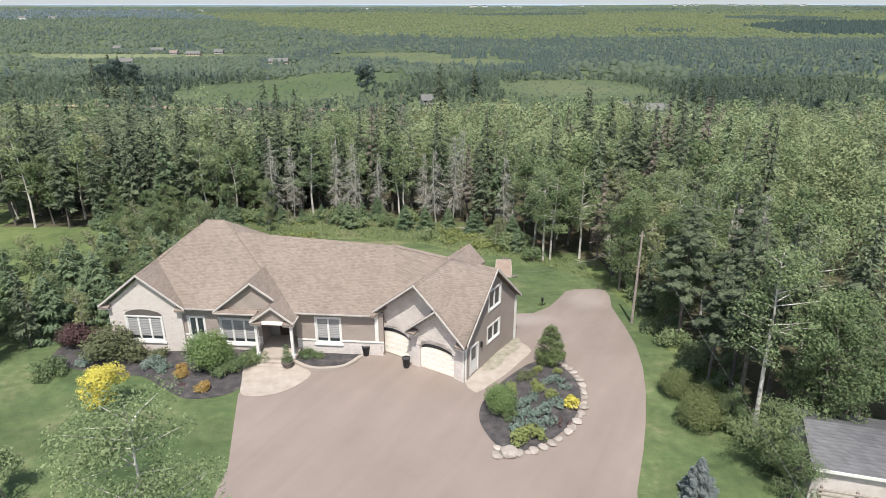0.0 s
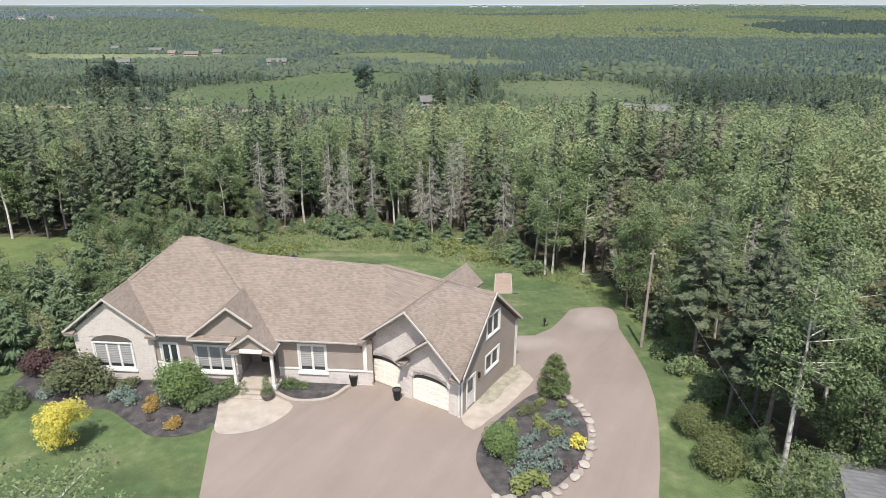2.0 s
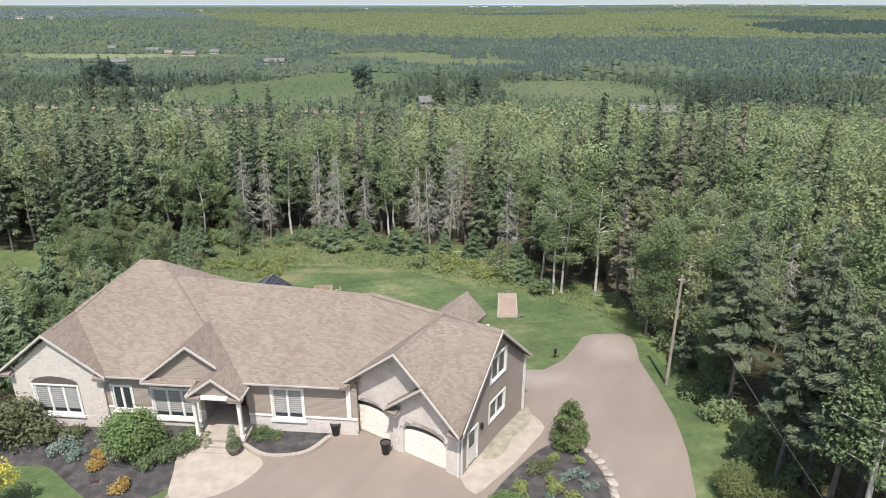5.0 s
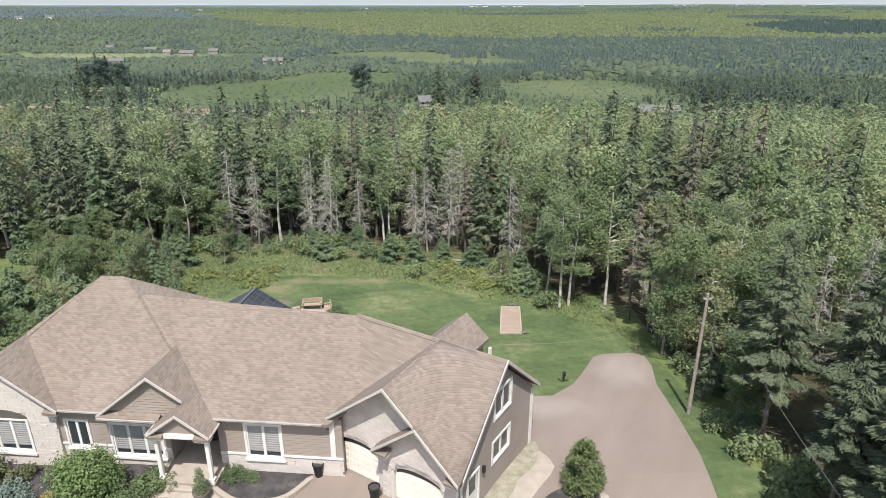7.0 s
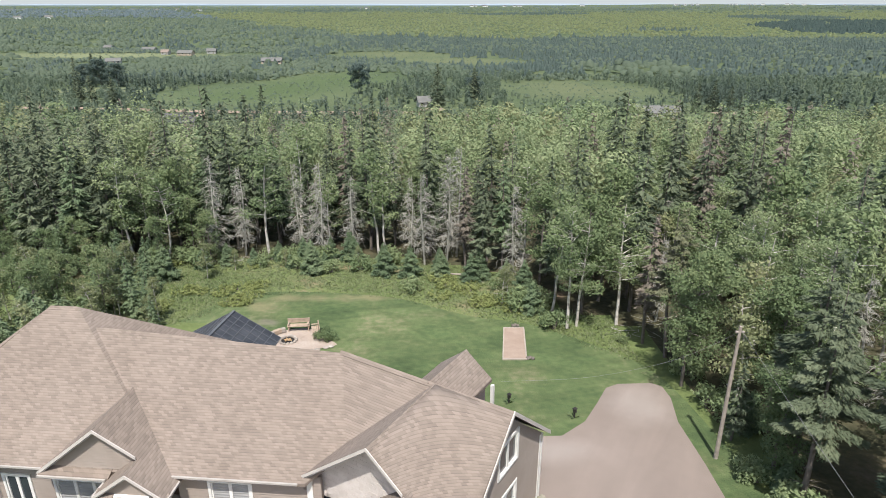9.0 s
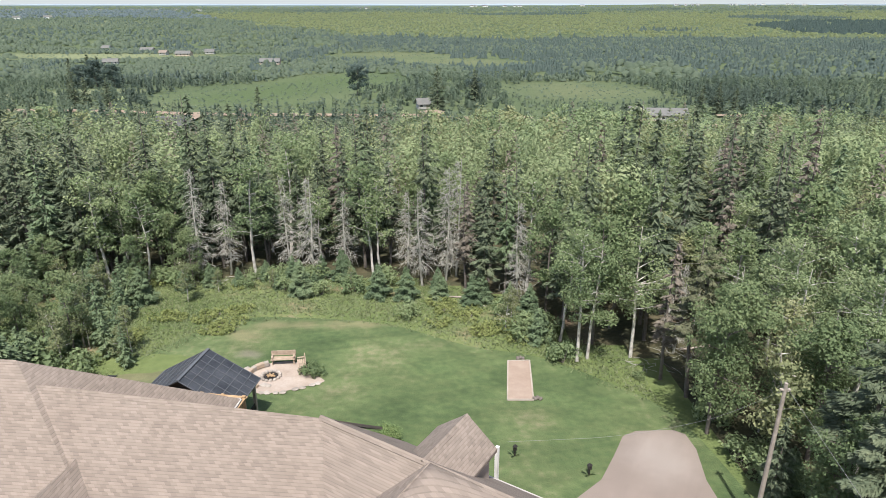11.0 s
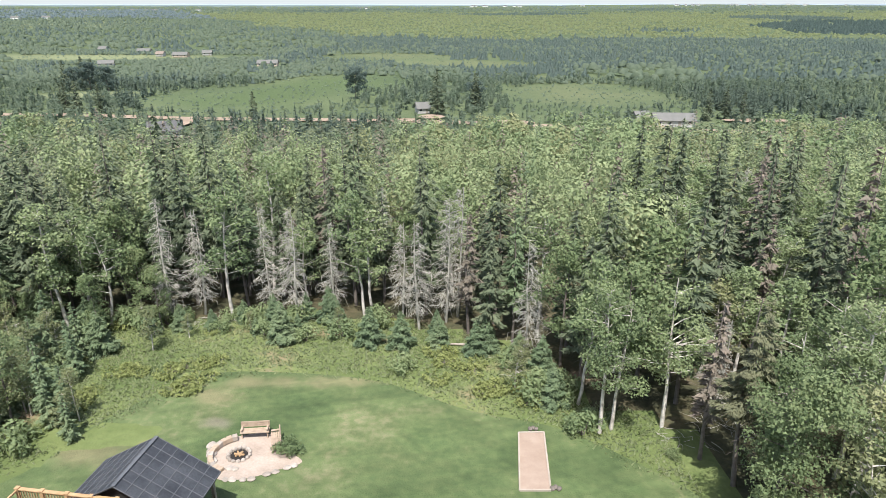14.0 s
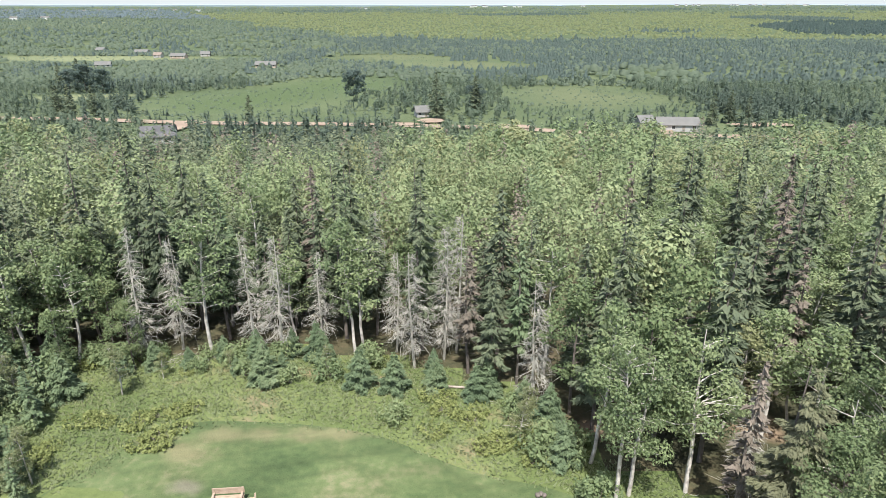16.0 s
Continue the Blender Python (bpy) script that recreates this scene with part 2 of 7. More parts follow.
BLUESPRUCE = foliage("blue_needles", [(0.10, 0.122, 0.085), (0.16, 0.185, 0.132), (0.24, 0.265, 0.19)], 0.1)
LIME = foliage("lime_leaves", [(0.135, 0.165, 0.045), (0.2, 0.23, 0.065), (0.27, 0.295, 0.095)], 0.2)

stain(LAWN, ((-12.5, 65.4, 5.0, 1.1), (-6.0, 65.6, 4.5, 1.0), (-15.0, 63.6, 2.2, 1.4), (-20.8, 57.8, 3.2, 1.6)), (0.25, 0.205, 0.125), most=0.45)
stain(LAWN, ((-13.7, 60.6, 1.3, 0.8),), (0.2, 0.17, 0.14))
# broad darker green patches on the front lawn
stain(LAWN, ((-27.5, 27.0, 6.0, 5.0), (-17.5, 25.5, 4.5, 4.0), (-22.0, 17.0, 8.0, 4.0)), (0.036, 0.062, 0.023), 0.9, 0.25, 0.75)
streaks(LAWN, 14, 0.86, 1.12, (0.22, 1.0, 1))
streaks(LAWN, -38, 0.9, 1.1, (0.3, 0.9, 1))
stain(ASPHALT, ((12.2, 48.0, 2.8, 3.0), (6.3, 43.2, 2.4, 1.6)), (0.30, 0.262, 0.236), 0.5, 0.5, 0.7)
streaks(ASPHALT, 62, 0.93, 1.06, (0.1, 0.7, 1))

stain(FIELD, ((-95, 352, 56, 60), (-62, 415, 48, 60)), (0.064, 0.094, 0.035), 0.5, 0.03, 0.9)
stain(FIELD, ((72, 362, 46, 60), (20, 560, 70, 46), (-50, 640, 70, 60), (330, 430, 60, 50)), (0.108, 0.124, 0.06), 0.6, 0.03, 0.85)
stain(FIELD, ((-330, 650, 150, 60), (-190, 372, 40, 30), (-900, 1500, 260, 300)), (0.17, 0.19, 0.10), 0.5, 0.02, 0.9)

# ---------------------------------------------------------------- ground shape
GY = [(-100, 0.0), (37, 0.0), (42, -0.45), (48, -1.05), (57, -1.95), (66, -2.3), (80, -3.0), (100, -5.0), (120, -8.0), (150, -12.6), (180, -16.4),
      (210, -18.5), (240, -19.1), (290, -19.7), (340, -21.5), (420, -24.0), (900, -25.0), (1800, -21.0), (3200, -11.0), (4900, 3.0)]


def gz(x, y):
    """Height of the ground: level at the house front, falling away behind it to a wide valley."""
    ys, zs = [p[0] for p in GY], [p[1] for p in GY]
    z = float(np.interp(y, ys, zs))
    if y > 200:
        z += 1.2 * math.sin(x * 0.013 + y * 0.004) * min(1, (y - 200) / 200)
    if y > 1500:
        z += 10 * min(1, (y - 1500) / 2500) * math.exp(-((x - 1900) / 1300) ** 2)
    if x < -16 and y < 60:
        z -= 0.28 * min(1, (-16 - x) / 6)
    return z


# ---------------------------------------------------------------- mesh helpers
def part(name, data, mat, parent=None, label=""):
    """One mesh object, under a thing or a part. data: a bmesh or a mesh."""
    if isinstance(data, bmesh.types.BMesh):
        me = bpy.data.meshes.new(name)
        data.to_mesh(me)
        data.free()
    else:
        me = data
    if mat and not me.materials:
        me.materials.append(mat)
    ob = new(name, me)
    ob.parent = parent
    if label:
        ob["label"] = label
    return ob


def thing(name, label, category, group="", at=None):
    ob = new(name)
    if at is not None:
        ob.matrix_basis = at
    return tagged(ob, label, category, group)


def mesh_np(name, verts, faces, mat_index=None, smooth=False):
    """A mesh from arrays of vertices and of faces with equal corners."""
    me = bpy.data.meshes.new(name)
    verts, faces = np.asarray(verts, np.float32), np.asarray(faces, np.int32)
    k = faces.shape[1]
    me.vertices.add(len(verts))
    me.vertices.foreach_set("co", verts.ravel())
    me.loops.add(faces.size)
    me.loops.foreach_set("vertex_index", faces.ravel())
    me.polygons.add(len(faces))
    me.polygons.foreach_set("loop_start", np.arange(0, faces.size, k, dtype=np.int32))
    if mat_index is not None:
        me.polygons.foreach_set("material_index", np.asarray(mat_index, np.int32))
    me.update(calc_edges=True)
    if smooth:
        me.polygons.foreach_set("use_smooth", np.ones(len(faces), bool))
    return me


def box_bm(bm, x0, x1, y0, y1, z0, z1, m=None, bevel=0.0):
    v = [bm.verts.new((m @ Vector(c)) if m else c) for c in
         ((x0, y0, z0), (x1, y0, z0), (x1, y1, z0), (x0, y1, z0), (x0, y0, z1), (x1, y0, z1), (x1, y1, z1), (x0, y1, z1))]
    f = [bm.faces.new([v[i] for i in q]) for q in ((0, 3, 2, 1), (4, 5, 6, 7), (0, 1, 5, 4), (1, 2, 6, 5), (2, 3, 7, 6), (3, 0, 4, 7))]
    if bevel:
        bmesh.ops.bevel(bm, geom=list({e for q in f for e in q.edges}), offset=bevel, segments=1, affect="EDGES")
    return bm


def box(x0, x1, y0, y1, z0, z1, m=None, bevel=0.0):
    return box_bm(bmesh.new(), x0, x1, y0, y1, z0, z1, m, bevel)


def slab(points, thick, m=None, down=(0, 0, -1)):
    """A flat plate: a polygon and its copy a thickness below."""
    bm = bmesh.new()
    d = Vector(down) * thick
    top = [Vector(p) for p in points]
    a = [bm.verts.new((m @ p) if m else p) for p in top]
    b = [bm.verts.new((m @ (p + d)) if m else p + d) for p in top]
    bm.faces.new(a)
    bm.faces.new(b[::-1])
    for i in range(len(a)):
        j = (i + 1) % len(a)
        bm.faces.new((a[j], a[i], b[i], b[j]))
    bmesh.ops.recalc_face_normals(bm, faces=bm.faces)
    return bm


def smooth_loop(pts, per=6):
    """A closed outline through points, rounded."""
    n, out = len(pts), []
    for i in range(n):
        p0, p1, p2, p3 = (Vector(pts[(i + k) % n]) for k in (-1, 0, 1, 2))
        for j in range(per):
            t = j / per
            out.append(0.5 * ((2 * p1) + (p2 - p0) * t + (2 * p0 - 5 * p1 + 4 * p2 - p3) * t * t + (3 * p1 - p0 - 3 * p2 + p3) * t ** 3))
    return out


def patch(outline, lift, cell=0.8, follow=True):
    """A sheet with this outline that follows the ground, a little above it."""
    bm = bmesh.new()
    vs = [bm.verts.new((p[0], p[1], 0)) for p in outline]
    bm.faces.new(vs)
    x0, x1 = min(p[0] for p in outline), max(p[0] for p in outline)
    y0, y1 = min(p[1] for p in outline), max(p[1] for p in outline)
    for axis, a, b in ((0, x0, x1), (1, y0, y1)):
        for i in range(1, int((b - a) / cell) + 1):
            co, no = [0, 0, 0], [0, 0, 0]
            co[axis], no[axis] = a + i * cell, 1
            bmesh.ops.bisect_plane(bm, geom=bm.verts[:] + bm.edges[:] + bm.faces[:], plane_co=co, plane_no=no)
    for v in bm.verts:
        v.co.z = gz(v.co.x, v.co.y) + lift
    bmesh.ops.recalc_face_normals(bm, faces=bm.faces)
    if sum(f.normal.z for f in bm.faces) < 0:
        bmesh.ops.reverse_faces(bm, faces=bm.faces)
    return bm


def edge_y(x):
    """The line where the wood begins behind the lawn."""
    return float(np.interp(x, [-80, -50, -40, -34, -28, -24, -18, -12, -4, 4, 8, 9.5, 12, 14.6, 15.4, 16.2, 17.0, 27, 30, 60], [70, 71, 72, 73, 74, 76, 76, 76.5, 75, 71, 66, 61.5, 61, 58.5, 50, 43, 26, 26.5, 24, 18]))


def near_wood(x, y):
    """Where the wood is near enough to stand as single trees."""
    return y < 97 and (y < edge_y(x) + 10 if x <= 15.5 else x < 18.5 + 0.22 * y)


# ---------------------------------------------------------------- ground
def build_ground():
    xs = np.concatenate([-np.geomspace(5200, 44, 40), np.linspace(-40, 40, 41), np.geomspace(44, 5200, 40)])
    ys = np.concatenate([[-300, -120, -40], np.linspace(-20, 120, 71), np.geomspace(124, 4920, 70)])
    v = [(x, y, gz(x, y)) for y in ys for x in xs]
    w = len(xs)
    f = [(j * w + i, j * w + i + 1, (j + 1) * w + i + 1, (j + 1) * w + i) for j in range(len(ys) - 1) for i in range(w - 1)]
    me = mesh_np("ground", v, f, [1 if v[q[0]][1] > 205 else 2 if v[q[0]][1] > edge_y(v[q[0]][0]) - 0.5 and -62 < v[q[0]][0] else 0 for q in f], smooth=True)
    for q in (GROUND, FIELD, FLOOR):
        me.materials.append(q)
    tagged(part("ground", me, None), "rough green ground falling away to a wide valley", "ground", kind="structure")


build_ground()
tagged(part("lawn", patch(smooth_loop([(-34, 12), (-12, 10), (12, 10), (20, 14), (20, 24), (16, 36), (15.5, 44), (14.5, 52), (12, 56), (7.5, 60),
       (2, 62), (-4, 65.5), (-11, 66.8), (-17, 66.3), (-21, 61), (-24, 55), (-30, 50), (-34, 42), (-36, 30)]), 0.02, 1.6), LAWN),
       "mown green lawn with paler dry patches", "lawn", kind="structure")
tagged(part("driveway", patch([(-12.2, 8), (6, 8), (8.0, 18), (9.3, 23.1), (10.6, 26.4), (11.5, 29), (12.4, 32), (13.1, 35), (13.55, 38.5), (13.7, 42), (13.75, 46),
       (14.3, 48.8), (14.25, 50.3), (13.7, 50.75), (11.5, 50.65), (10.6, 50.1), (9.6, 48.2), (8.4, 46.1), (6.8, 44.6), (4.5, 44.5), (2, 40), (-2, 38), (-11, 38), (-13.6, 35), (-13.9, 31.8), (-13.2, 28.6), (-12.4, 25)], 0.04, 1.6), ASPHALT),
       "wide pinkish-grey chip-sealed driveway with a parking court", "driveway", kind="structure")

# ---------------------------------------------------------------- house
MAIN = pose(-12.5, 36.85, 0, 0, 0, -5)
WING = pose(0.84, 32.79, 0, 0, 0, -32)
SIDE = WING @ pose(-0.3, 0, 0, 0, 0, 90)          # the wing's end wall: x runs back, y into the house
house = thing("house", "long bungalow with taupe siding, pale stone gables and brown shingle roof", "house")


def roof_plane(points, m, name="roof"):
    return part(name, slab(points, 0.15, m), SHINGLE, house)


def beam(a, b, w, h, m, mat, name, parent=None, label=""):
    """A board from a to b, w thick and h deep, hanging below its line."""
    a, b = m @ Vector(a), m @ Vector(b)
    d = (b - a).normalized()
    s = d.cross(Vector((0, 0, 1))).normalized() * w / 2
    u = Vector((0, 0, -h))
    bm = bmesh.new()
    v = [bm.verts.new(p) for p in (a - s, a + s, b + s, b - s, a - s + u, a + s + u, b + s + u, b - s + u)]
    for q in ((0, 1, 2, 3), (7, 6, 5, 4), (0, 4, 5, 1), (1, 5, 6, 2), (2, 6, 7, 3), (3, 7, 4, 0)):
        bm.faces.new([v[i] for i in q])
    bmesh.ops.recalc_face_normals(bm, faces=bm.faces)
    return part(name, bm, mat, parent or house, label)


# main body
E0, PM = 3.38, 0.775
RM = E0 + PM * 4.4
RIDGE = [(-3.9, 5.1, E0 + PM * 5.1), (8.25, 4.5, E0 + PM * 4.5)]
roof_plane([(-6, 0, E0), (7.05, 0, E0), (7.7, 0.5, E0 + PM * 0.5), (8.4, 0.95, E0 + PM * 0.95), (8.75, 1.7, E0 + PM * 1.7), (8.65, 3.0, E0 + PM * 3.0), RIDGE[1], RIDGE[0], (-6, 5.1, E0 + PM * 5.1)], MAIN)
roof_plane([RIDGE[0], RIDGE[1], (9.3, 8.5, 3.62)], MAIN)
roof_plane([RIDGE[0], (9.3, 8.5, 3.62), (-3.9, 8.5, 3.62)], MAIN)
# west hip
PW = 0.82
RW = 3.4 + PW * 5.7
roof_plane([(-6.5, 0, 3.4), (1.3, 0, 3.4), (-5.4, 5.7, RW), (-6.8, 5.7, RW), (-9.75, 3.0, 3.4 + PW * 3.0)], MAIN)
roof_plane([(-12.2, 10.1, 3.62), (1.9, 10.1, 3.62), (-5.4, 5.7, RW), (-6.8, 5.7, RW)], MAIN)
roof_plane([(1.3, 0, 3.4), (1.9, 10.1, 3.62), (-5.4, 5.7, RW)], MAIN)
roof_plane([(-10.2, 2.1, 5.2), (-12.2, 10.1, 3.62), (-6.8, 5.7, RW)], MAIN)
# left front gable
ZL = 5.85
roof_plane([(-12.9, -0.1, 3.35), (-9.7, -0.1, ZL), (-9.7, 6.0, ZL), (-12.9, 9.5, 3.35)], MAIN)
roof_plane([(-6.5, -0.1, 3.35), (-9.7, -0.1, ZL), (-9.7, 6.0, ZL), (-6.5, 6.0, 3.35)], MAIN)
# entrance dormer and porch gable
ZD, PE = 5.62, 0.769
ZP = 3.16 + PE * 1.5
roof_plane([(-4.4, -0.2, 3.32), (-1.5, -0.2, ZD), (-1.5, 3.0, ZD), (-4.4, 3.0, 3.32)], MAIN)
roof_plane([(-1.5, -0.2, ZD), (-1.5, 3.0, ZD), (1.7, 0.4, 3.16), (1.7, -1.2, 3.16), (0.2, -1.2, ZP), (0.2, -0.2, ZP)], MAIN)
roof_plane([(0.2, -1.2, ZP), (0.2, 1.2, ZP), (-1.35, 1.2, 3.16), (-1.35, -1.2, 3.16)], MAIN)
roof_plane([(-4.3, -0.34, 3.3), (-1.2, -0.34, 3.3), (-1.2, 0.3, 3.58), (-4.3, 0.3, 3.58)], MAIN, "pent_roof")
# garage wing
EG, RG = 3.0, 6.95
ZG = 6.42
roof_plane([(-8.45, 0.1, EG + 0.0988), (-4.6, 2.9, EG + 2.8638), (-3.66, 4.0, RG), (-8.75, 4.0, RG)], WING)
roof_plane([(0, 4.0, RG), (-8.75, 4.0, RG), (-7.6, 8.0, 3.5), (0, 8.0, 3.5)], WING)
roof_plane([(-8.15, -0.25, EG), (-3.97, -0.25, ZG), (-3.66, 4.0, RG)], WING)
roof_plane([(-8.15, -0.25, EG), (-3.66, 4.0, RG), (-8.4, 4.0, EG + 0.1)], WING)


def swept_roof(a, b, c, d, m, n=10):
    """A roof surface that turns gently between two slopes: ridge corners b and c, lower corners a and d."""
    a, b, c, d = (np.array(q, float) for q in (a, b, c, d))
    bm = bmesh.new()
    rows = []
    for lift in (0, -0.15):
        rows.append([[bm.verts.new(m @ Vector((a * (1 - u) + d * u) * (1 - v) + (b * (1 - u) + c * u) * v + (0, 0, lift))) for u in np.linspace(0, 1, n + 1)] for v in np.linspace(0, 1, n + 1)])
    for k, g in enumerate(rows):
        for i in range(n):
            for j in range(n):
                q = (g[i][j], g[i][j + 1], g[i + 1][j + 1], g[i + 1][j])
                bm.faces.new(q if k == 0 else q[::-1]).smooth = True
    rim = [(0, k) for k in range(n)] + [(k, n) for k in range(n)] + [(n, n - k) for k in range(n)] + [(n - k, 0) for k in range(n)]
    for (i, j), (p, q) in zip(rim, rim[1:] + rim[:1]):
        bm.faces.new((rows[0][p][q], rows[0][i][j], rows[1][i][j], rows[1][p][q]))
    return part("roof", bm, SHINGLE, house)


swept_roof((-3.97, -0.25, ZG), (-3.66, 4.0, RG), (0, 4.0, RG), (0, -0.3, EG - 0.02), WING)
roof_plane([(-4.65, -0.36, EG), (-2.22, -0.36, 5.05), (-2.22, 0.9, 5.05), (-4.65, 0.4, EG)], WING)
roof_plane([(-2.22, -0.36, 5.05), (-2.22, 0.8, 5.05), (0, 0.4, EG), (0, -0.36, EG)], WING)
# small back gable
roof_plane([(-3.95, 3.9, 6.95), (-3.95, 7.1, 6.95), (-5.3, 7.1, 5.85), (-5.3, 4.6, 5.85)], WING)
roof_plane([(-3.95, 3.9, 6.95), (-3.95, 7.1, 6.95), (-2.6, 7.1, 5.85), (-2.6, 4.6, 5.85)], WING)
for q, w in ((-2.82, 0.0), (-5.22, 0.0)):
    part("dormer_wall", slab([(q, 4.7, 5.73), (q, 6.9, 5.73), (q, 6.9, 3.3), (q, 6.5, 3.3)], 0.14, WING, (1 if q < -4 else -1, 0, 0)), SIDING, house)
part("dormer_wall", slab([(-5.1, 6.85, 3.3), (-2.9, 6.85, 3.3), (-2.9, 6.85, 5.83), (-3.95, 6.85, 6.71), (-5.1, 6.85, 5.83)], 0.14, WING, (0, -1, 0)), SIDING, house)

# ridge caps
def ridge_cap(a, b, m, p=0.8, w=0.15):
    """Bent cap shingles that lie over a ridge."""
    a, b = Vector(a), Vector(b)
    side = (b - a).cross(Vector((0, 0, 1))).normalized() * w
    up, low = Vector((0, 0, 0.022)), Vector((0, 0, 0.018 - w * p))
    bm = bmesh.new()
    rows = [[bm.verts.new(m @ (q + o)) for q in (a, b)] for o in (low - side, up, low + side, low + side - Vector((0, 0, 0.03)), low - side - Vector((0, 0, 0.03)))]
    for i in range(5):
        bm.faces.new((rows[i][0], rows[i][1], rows[(i + 1) % 5][1], rows[(i + 1) % 5][0]))
    bmesh.ops.recalc_face_normals(bm, faces=bm.faces)
    return part("ridge_cap", bm, SHINGLE, house)


for a, b, m in ((RIDGE[0], RIDGE[1], MAIN), ((-8.75, 4.0, RG), (0, 4.0, RG), WING), ((-6.8, 5.7, RW), (-5.4, 5.7, RW), MAIN), ((-3.97, -0.25, ZG), (-3.66, 4.0, RG), WING),
                ((-2.22, -0.36, 5.05), (-2.22, 0.6, 5.05), WING), ((-9.7, -0.1, ZL), (-9.7, 3.2, ZL), MAIN), ((-1.5, -0.2, ZD), (-1.5, 3.0, ZD), MAIN), ((-3.95, 3.9, 6.95), (-3.95, 7.1, 6.95), WING)):
    ridge_cap(a, b, m)

# white rake boards on the gables, with darker soffit boards under them
for m, b, tips in ((MAIN, -0.12, ((-12.9, 3.33), (-9.7, ZL), (-6.5, 3.33))), (MAIN, -0.23, ((-4.4, 3.32), (-1.5, ZD), (0.12, 4.42))), (MAIN, -1.22, ((-1.35, 3.16), (0.2, ZP), (1.7, 3.16))),
                   (WING, -0.28, ((-8.15, EG), (-3.97, ZG), (-2.35, 5.05))), (WING, -0.39, ((-4.65, EG), (-2.22, 5.05), (0, EG)))):
    for (s0, z0), (s1, z1) in zip(tips, tips[1:]):
        beam((s0, b, z0 + 0.03), (s1, b, z1 + 0.03), 0.05, 0.15, m, RAKE, "rake_board")
        beam((s0, b + 0.2, z0 - 0.16), (s1, b + 0.2, z1 - 0.16), 0.36, 0.03, m, RAKE, "soffit")
beam((0.02, 0, EG + 0.03), (0.02, 4.0, RG + 0.03), 0.05, 0.2, WING, RAKE, "rake_board")
beam((0.02, 4.0, RG + 0.03), (0.02, 8.0, 3.53), 0.05, 0.2, WING, RAKE, "rake_board")
# eave boards and gutters
for m, a, b in ((MAIN, (-6.5, -0.02, 3.39), (-4.3, -0.02, 3.39)), (MAIN, (-4.3, -0.37, 3.3), (-1.3, -0.37, 3.3)), (MAIN, (1.35, -0.02, 3.39), (6.75, -0.02, 3.39)), (MAIN, (1.72, -1.2, 3.17), (1.72, -0.05, 3.17)),
                (MAIN, (-1.37, -1.2, 3.17), (-1.37, -0.05, 3.17)), (MAIN, (-12.2, 10.12, 3.62), (1.9, 10.12, 3.62)), (MAIN, (1.92, 8.5, 3.6), (1.92, 10.1, 3.6)), (MAIN, (1.9, 8.52, 3.6), (9.0, 8.52, 3.6)), (WING, (-3.7, 8.02, 3.5), (0, 8.02, 3.5)), (MAIN, (-12.92, -0.1, 3.34), (-12.92, 9.5, 3.34))):
    beam(a, b, 0.1, 0.085, m, GUTTER, "gutter")
# eave returns at the gable feet
for m, s, b, z, sg in ((MAIN, -12.75, -0.1, 3.2, 1), (MAIN, -6.65, -0.1, 3.2, -1), (WING, -8.0, -0.12, 2.84, 1), (WING, -4.5, -0.3, 2.84, 1), (WING, -0.15, -0.3, 2.84, -1), (MAIN, 1.55, -1.2, 3.02, -1), (MAIN, -1.2, -1.2, 3.02, 1)):
    w = sorted((s - 0.15 * sg, s + 0.62 * sg))
    part("eave_return", slab([(w[0], b - 0.05, z + 0.05), (w[1], b - 0.05, z + 0.05), (w[1], b + 0.4, z + 0.22), (w[0], b + 0.4, z + 0.22)], 0.12, m), SHINGLE, house)
    part("soffit", box(w[0] + 0.03, w[1] - 0.03, b, b + 0.5, z - 0.16, z - 0.02, m), TRIM, house)


def wall(name, outline, holes, m, mat, thick=0.22, label=""):
    """A wall in the plane y = 0 of m with openings cut through it. outline: (x, z) points; holes: (x0, x1, z0, z1)."""
    bm = bmesh.new()
    bm.faces.new([bm.verts.new((x, 0, z)) for x, z in outline])
    for x0, x1, z0, z1 in holes:
        for co, no in (((x0, 0, 0), (1, 0, 0)), ((x1, 0, 0), (1, 0, 0)), ((0, 0, z0), (0, 0, 1)), ((0, 0, z1), (0, 0, 1))):
            bmesh.ops.bisect_plane(bm, geom=bm.verts[:] + bm.edges[:] + bm.faces[:], plane_co=co, plane_no=no)
    gone = [f for f in bm.faces if any(x0 < f.calc_center_median().x < x1 and z0 < f.calc_center_median().z < z1 for x0, x1, z0, z1 in holes)]
    bmesh.ops.delete(bm, geom=gone, context="FACES")
    back = bmesh.ops.extrude_face_region(bm, geom=bm.faces[:])
    bmesh.ops.translate(bm, verts=[v for v in back["geom"] if isinstance(v, bmesh.types.BMVert)], vec=(0, thick, 0))
    bmesh.ops.recalc_face_normals(bm, faces=bm.faces)
    bmesh.ops.transform(bm, matrix=m, verts=bm.verts)
    return part(name, bm, mat, house, label)


def span(outline, z):
    """Where a level line crosses an outline."""
    xs = []
    for (xa, za), (xb, zb) in zip(outline, outline[1:] + outline[:1]):
        if (za - z) * (zb - z) < 0:
            xs.append(xa + (xb - xa) * (z - za) / (zb - za))
    xs.sort()
    return list(zip(xs[::2], xs[1::2]))


def runs(outline, holes, z0, z1):
    out = []
    for a, b in span(outline, (z0 + z1) / 2):
        cut = sorted((h[0], h[1]) for h in holes if h[2] < z1 - 0.02 and h[3] > z0 + 0.02)
        for c, d in cut:
            if c > a:
                out.append((a, min(c, b)))
            a = max(a, d)
        if b - a > 0.04:
            out.append((a, b))
    return [r for r in out if r[1] - r[0] > 0.03]


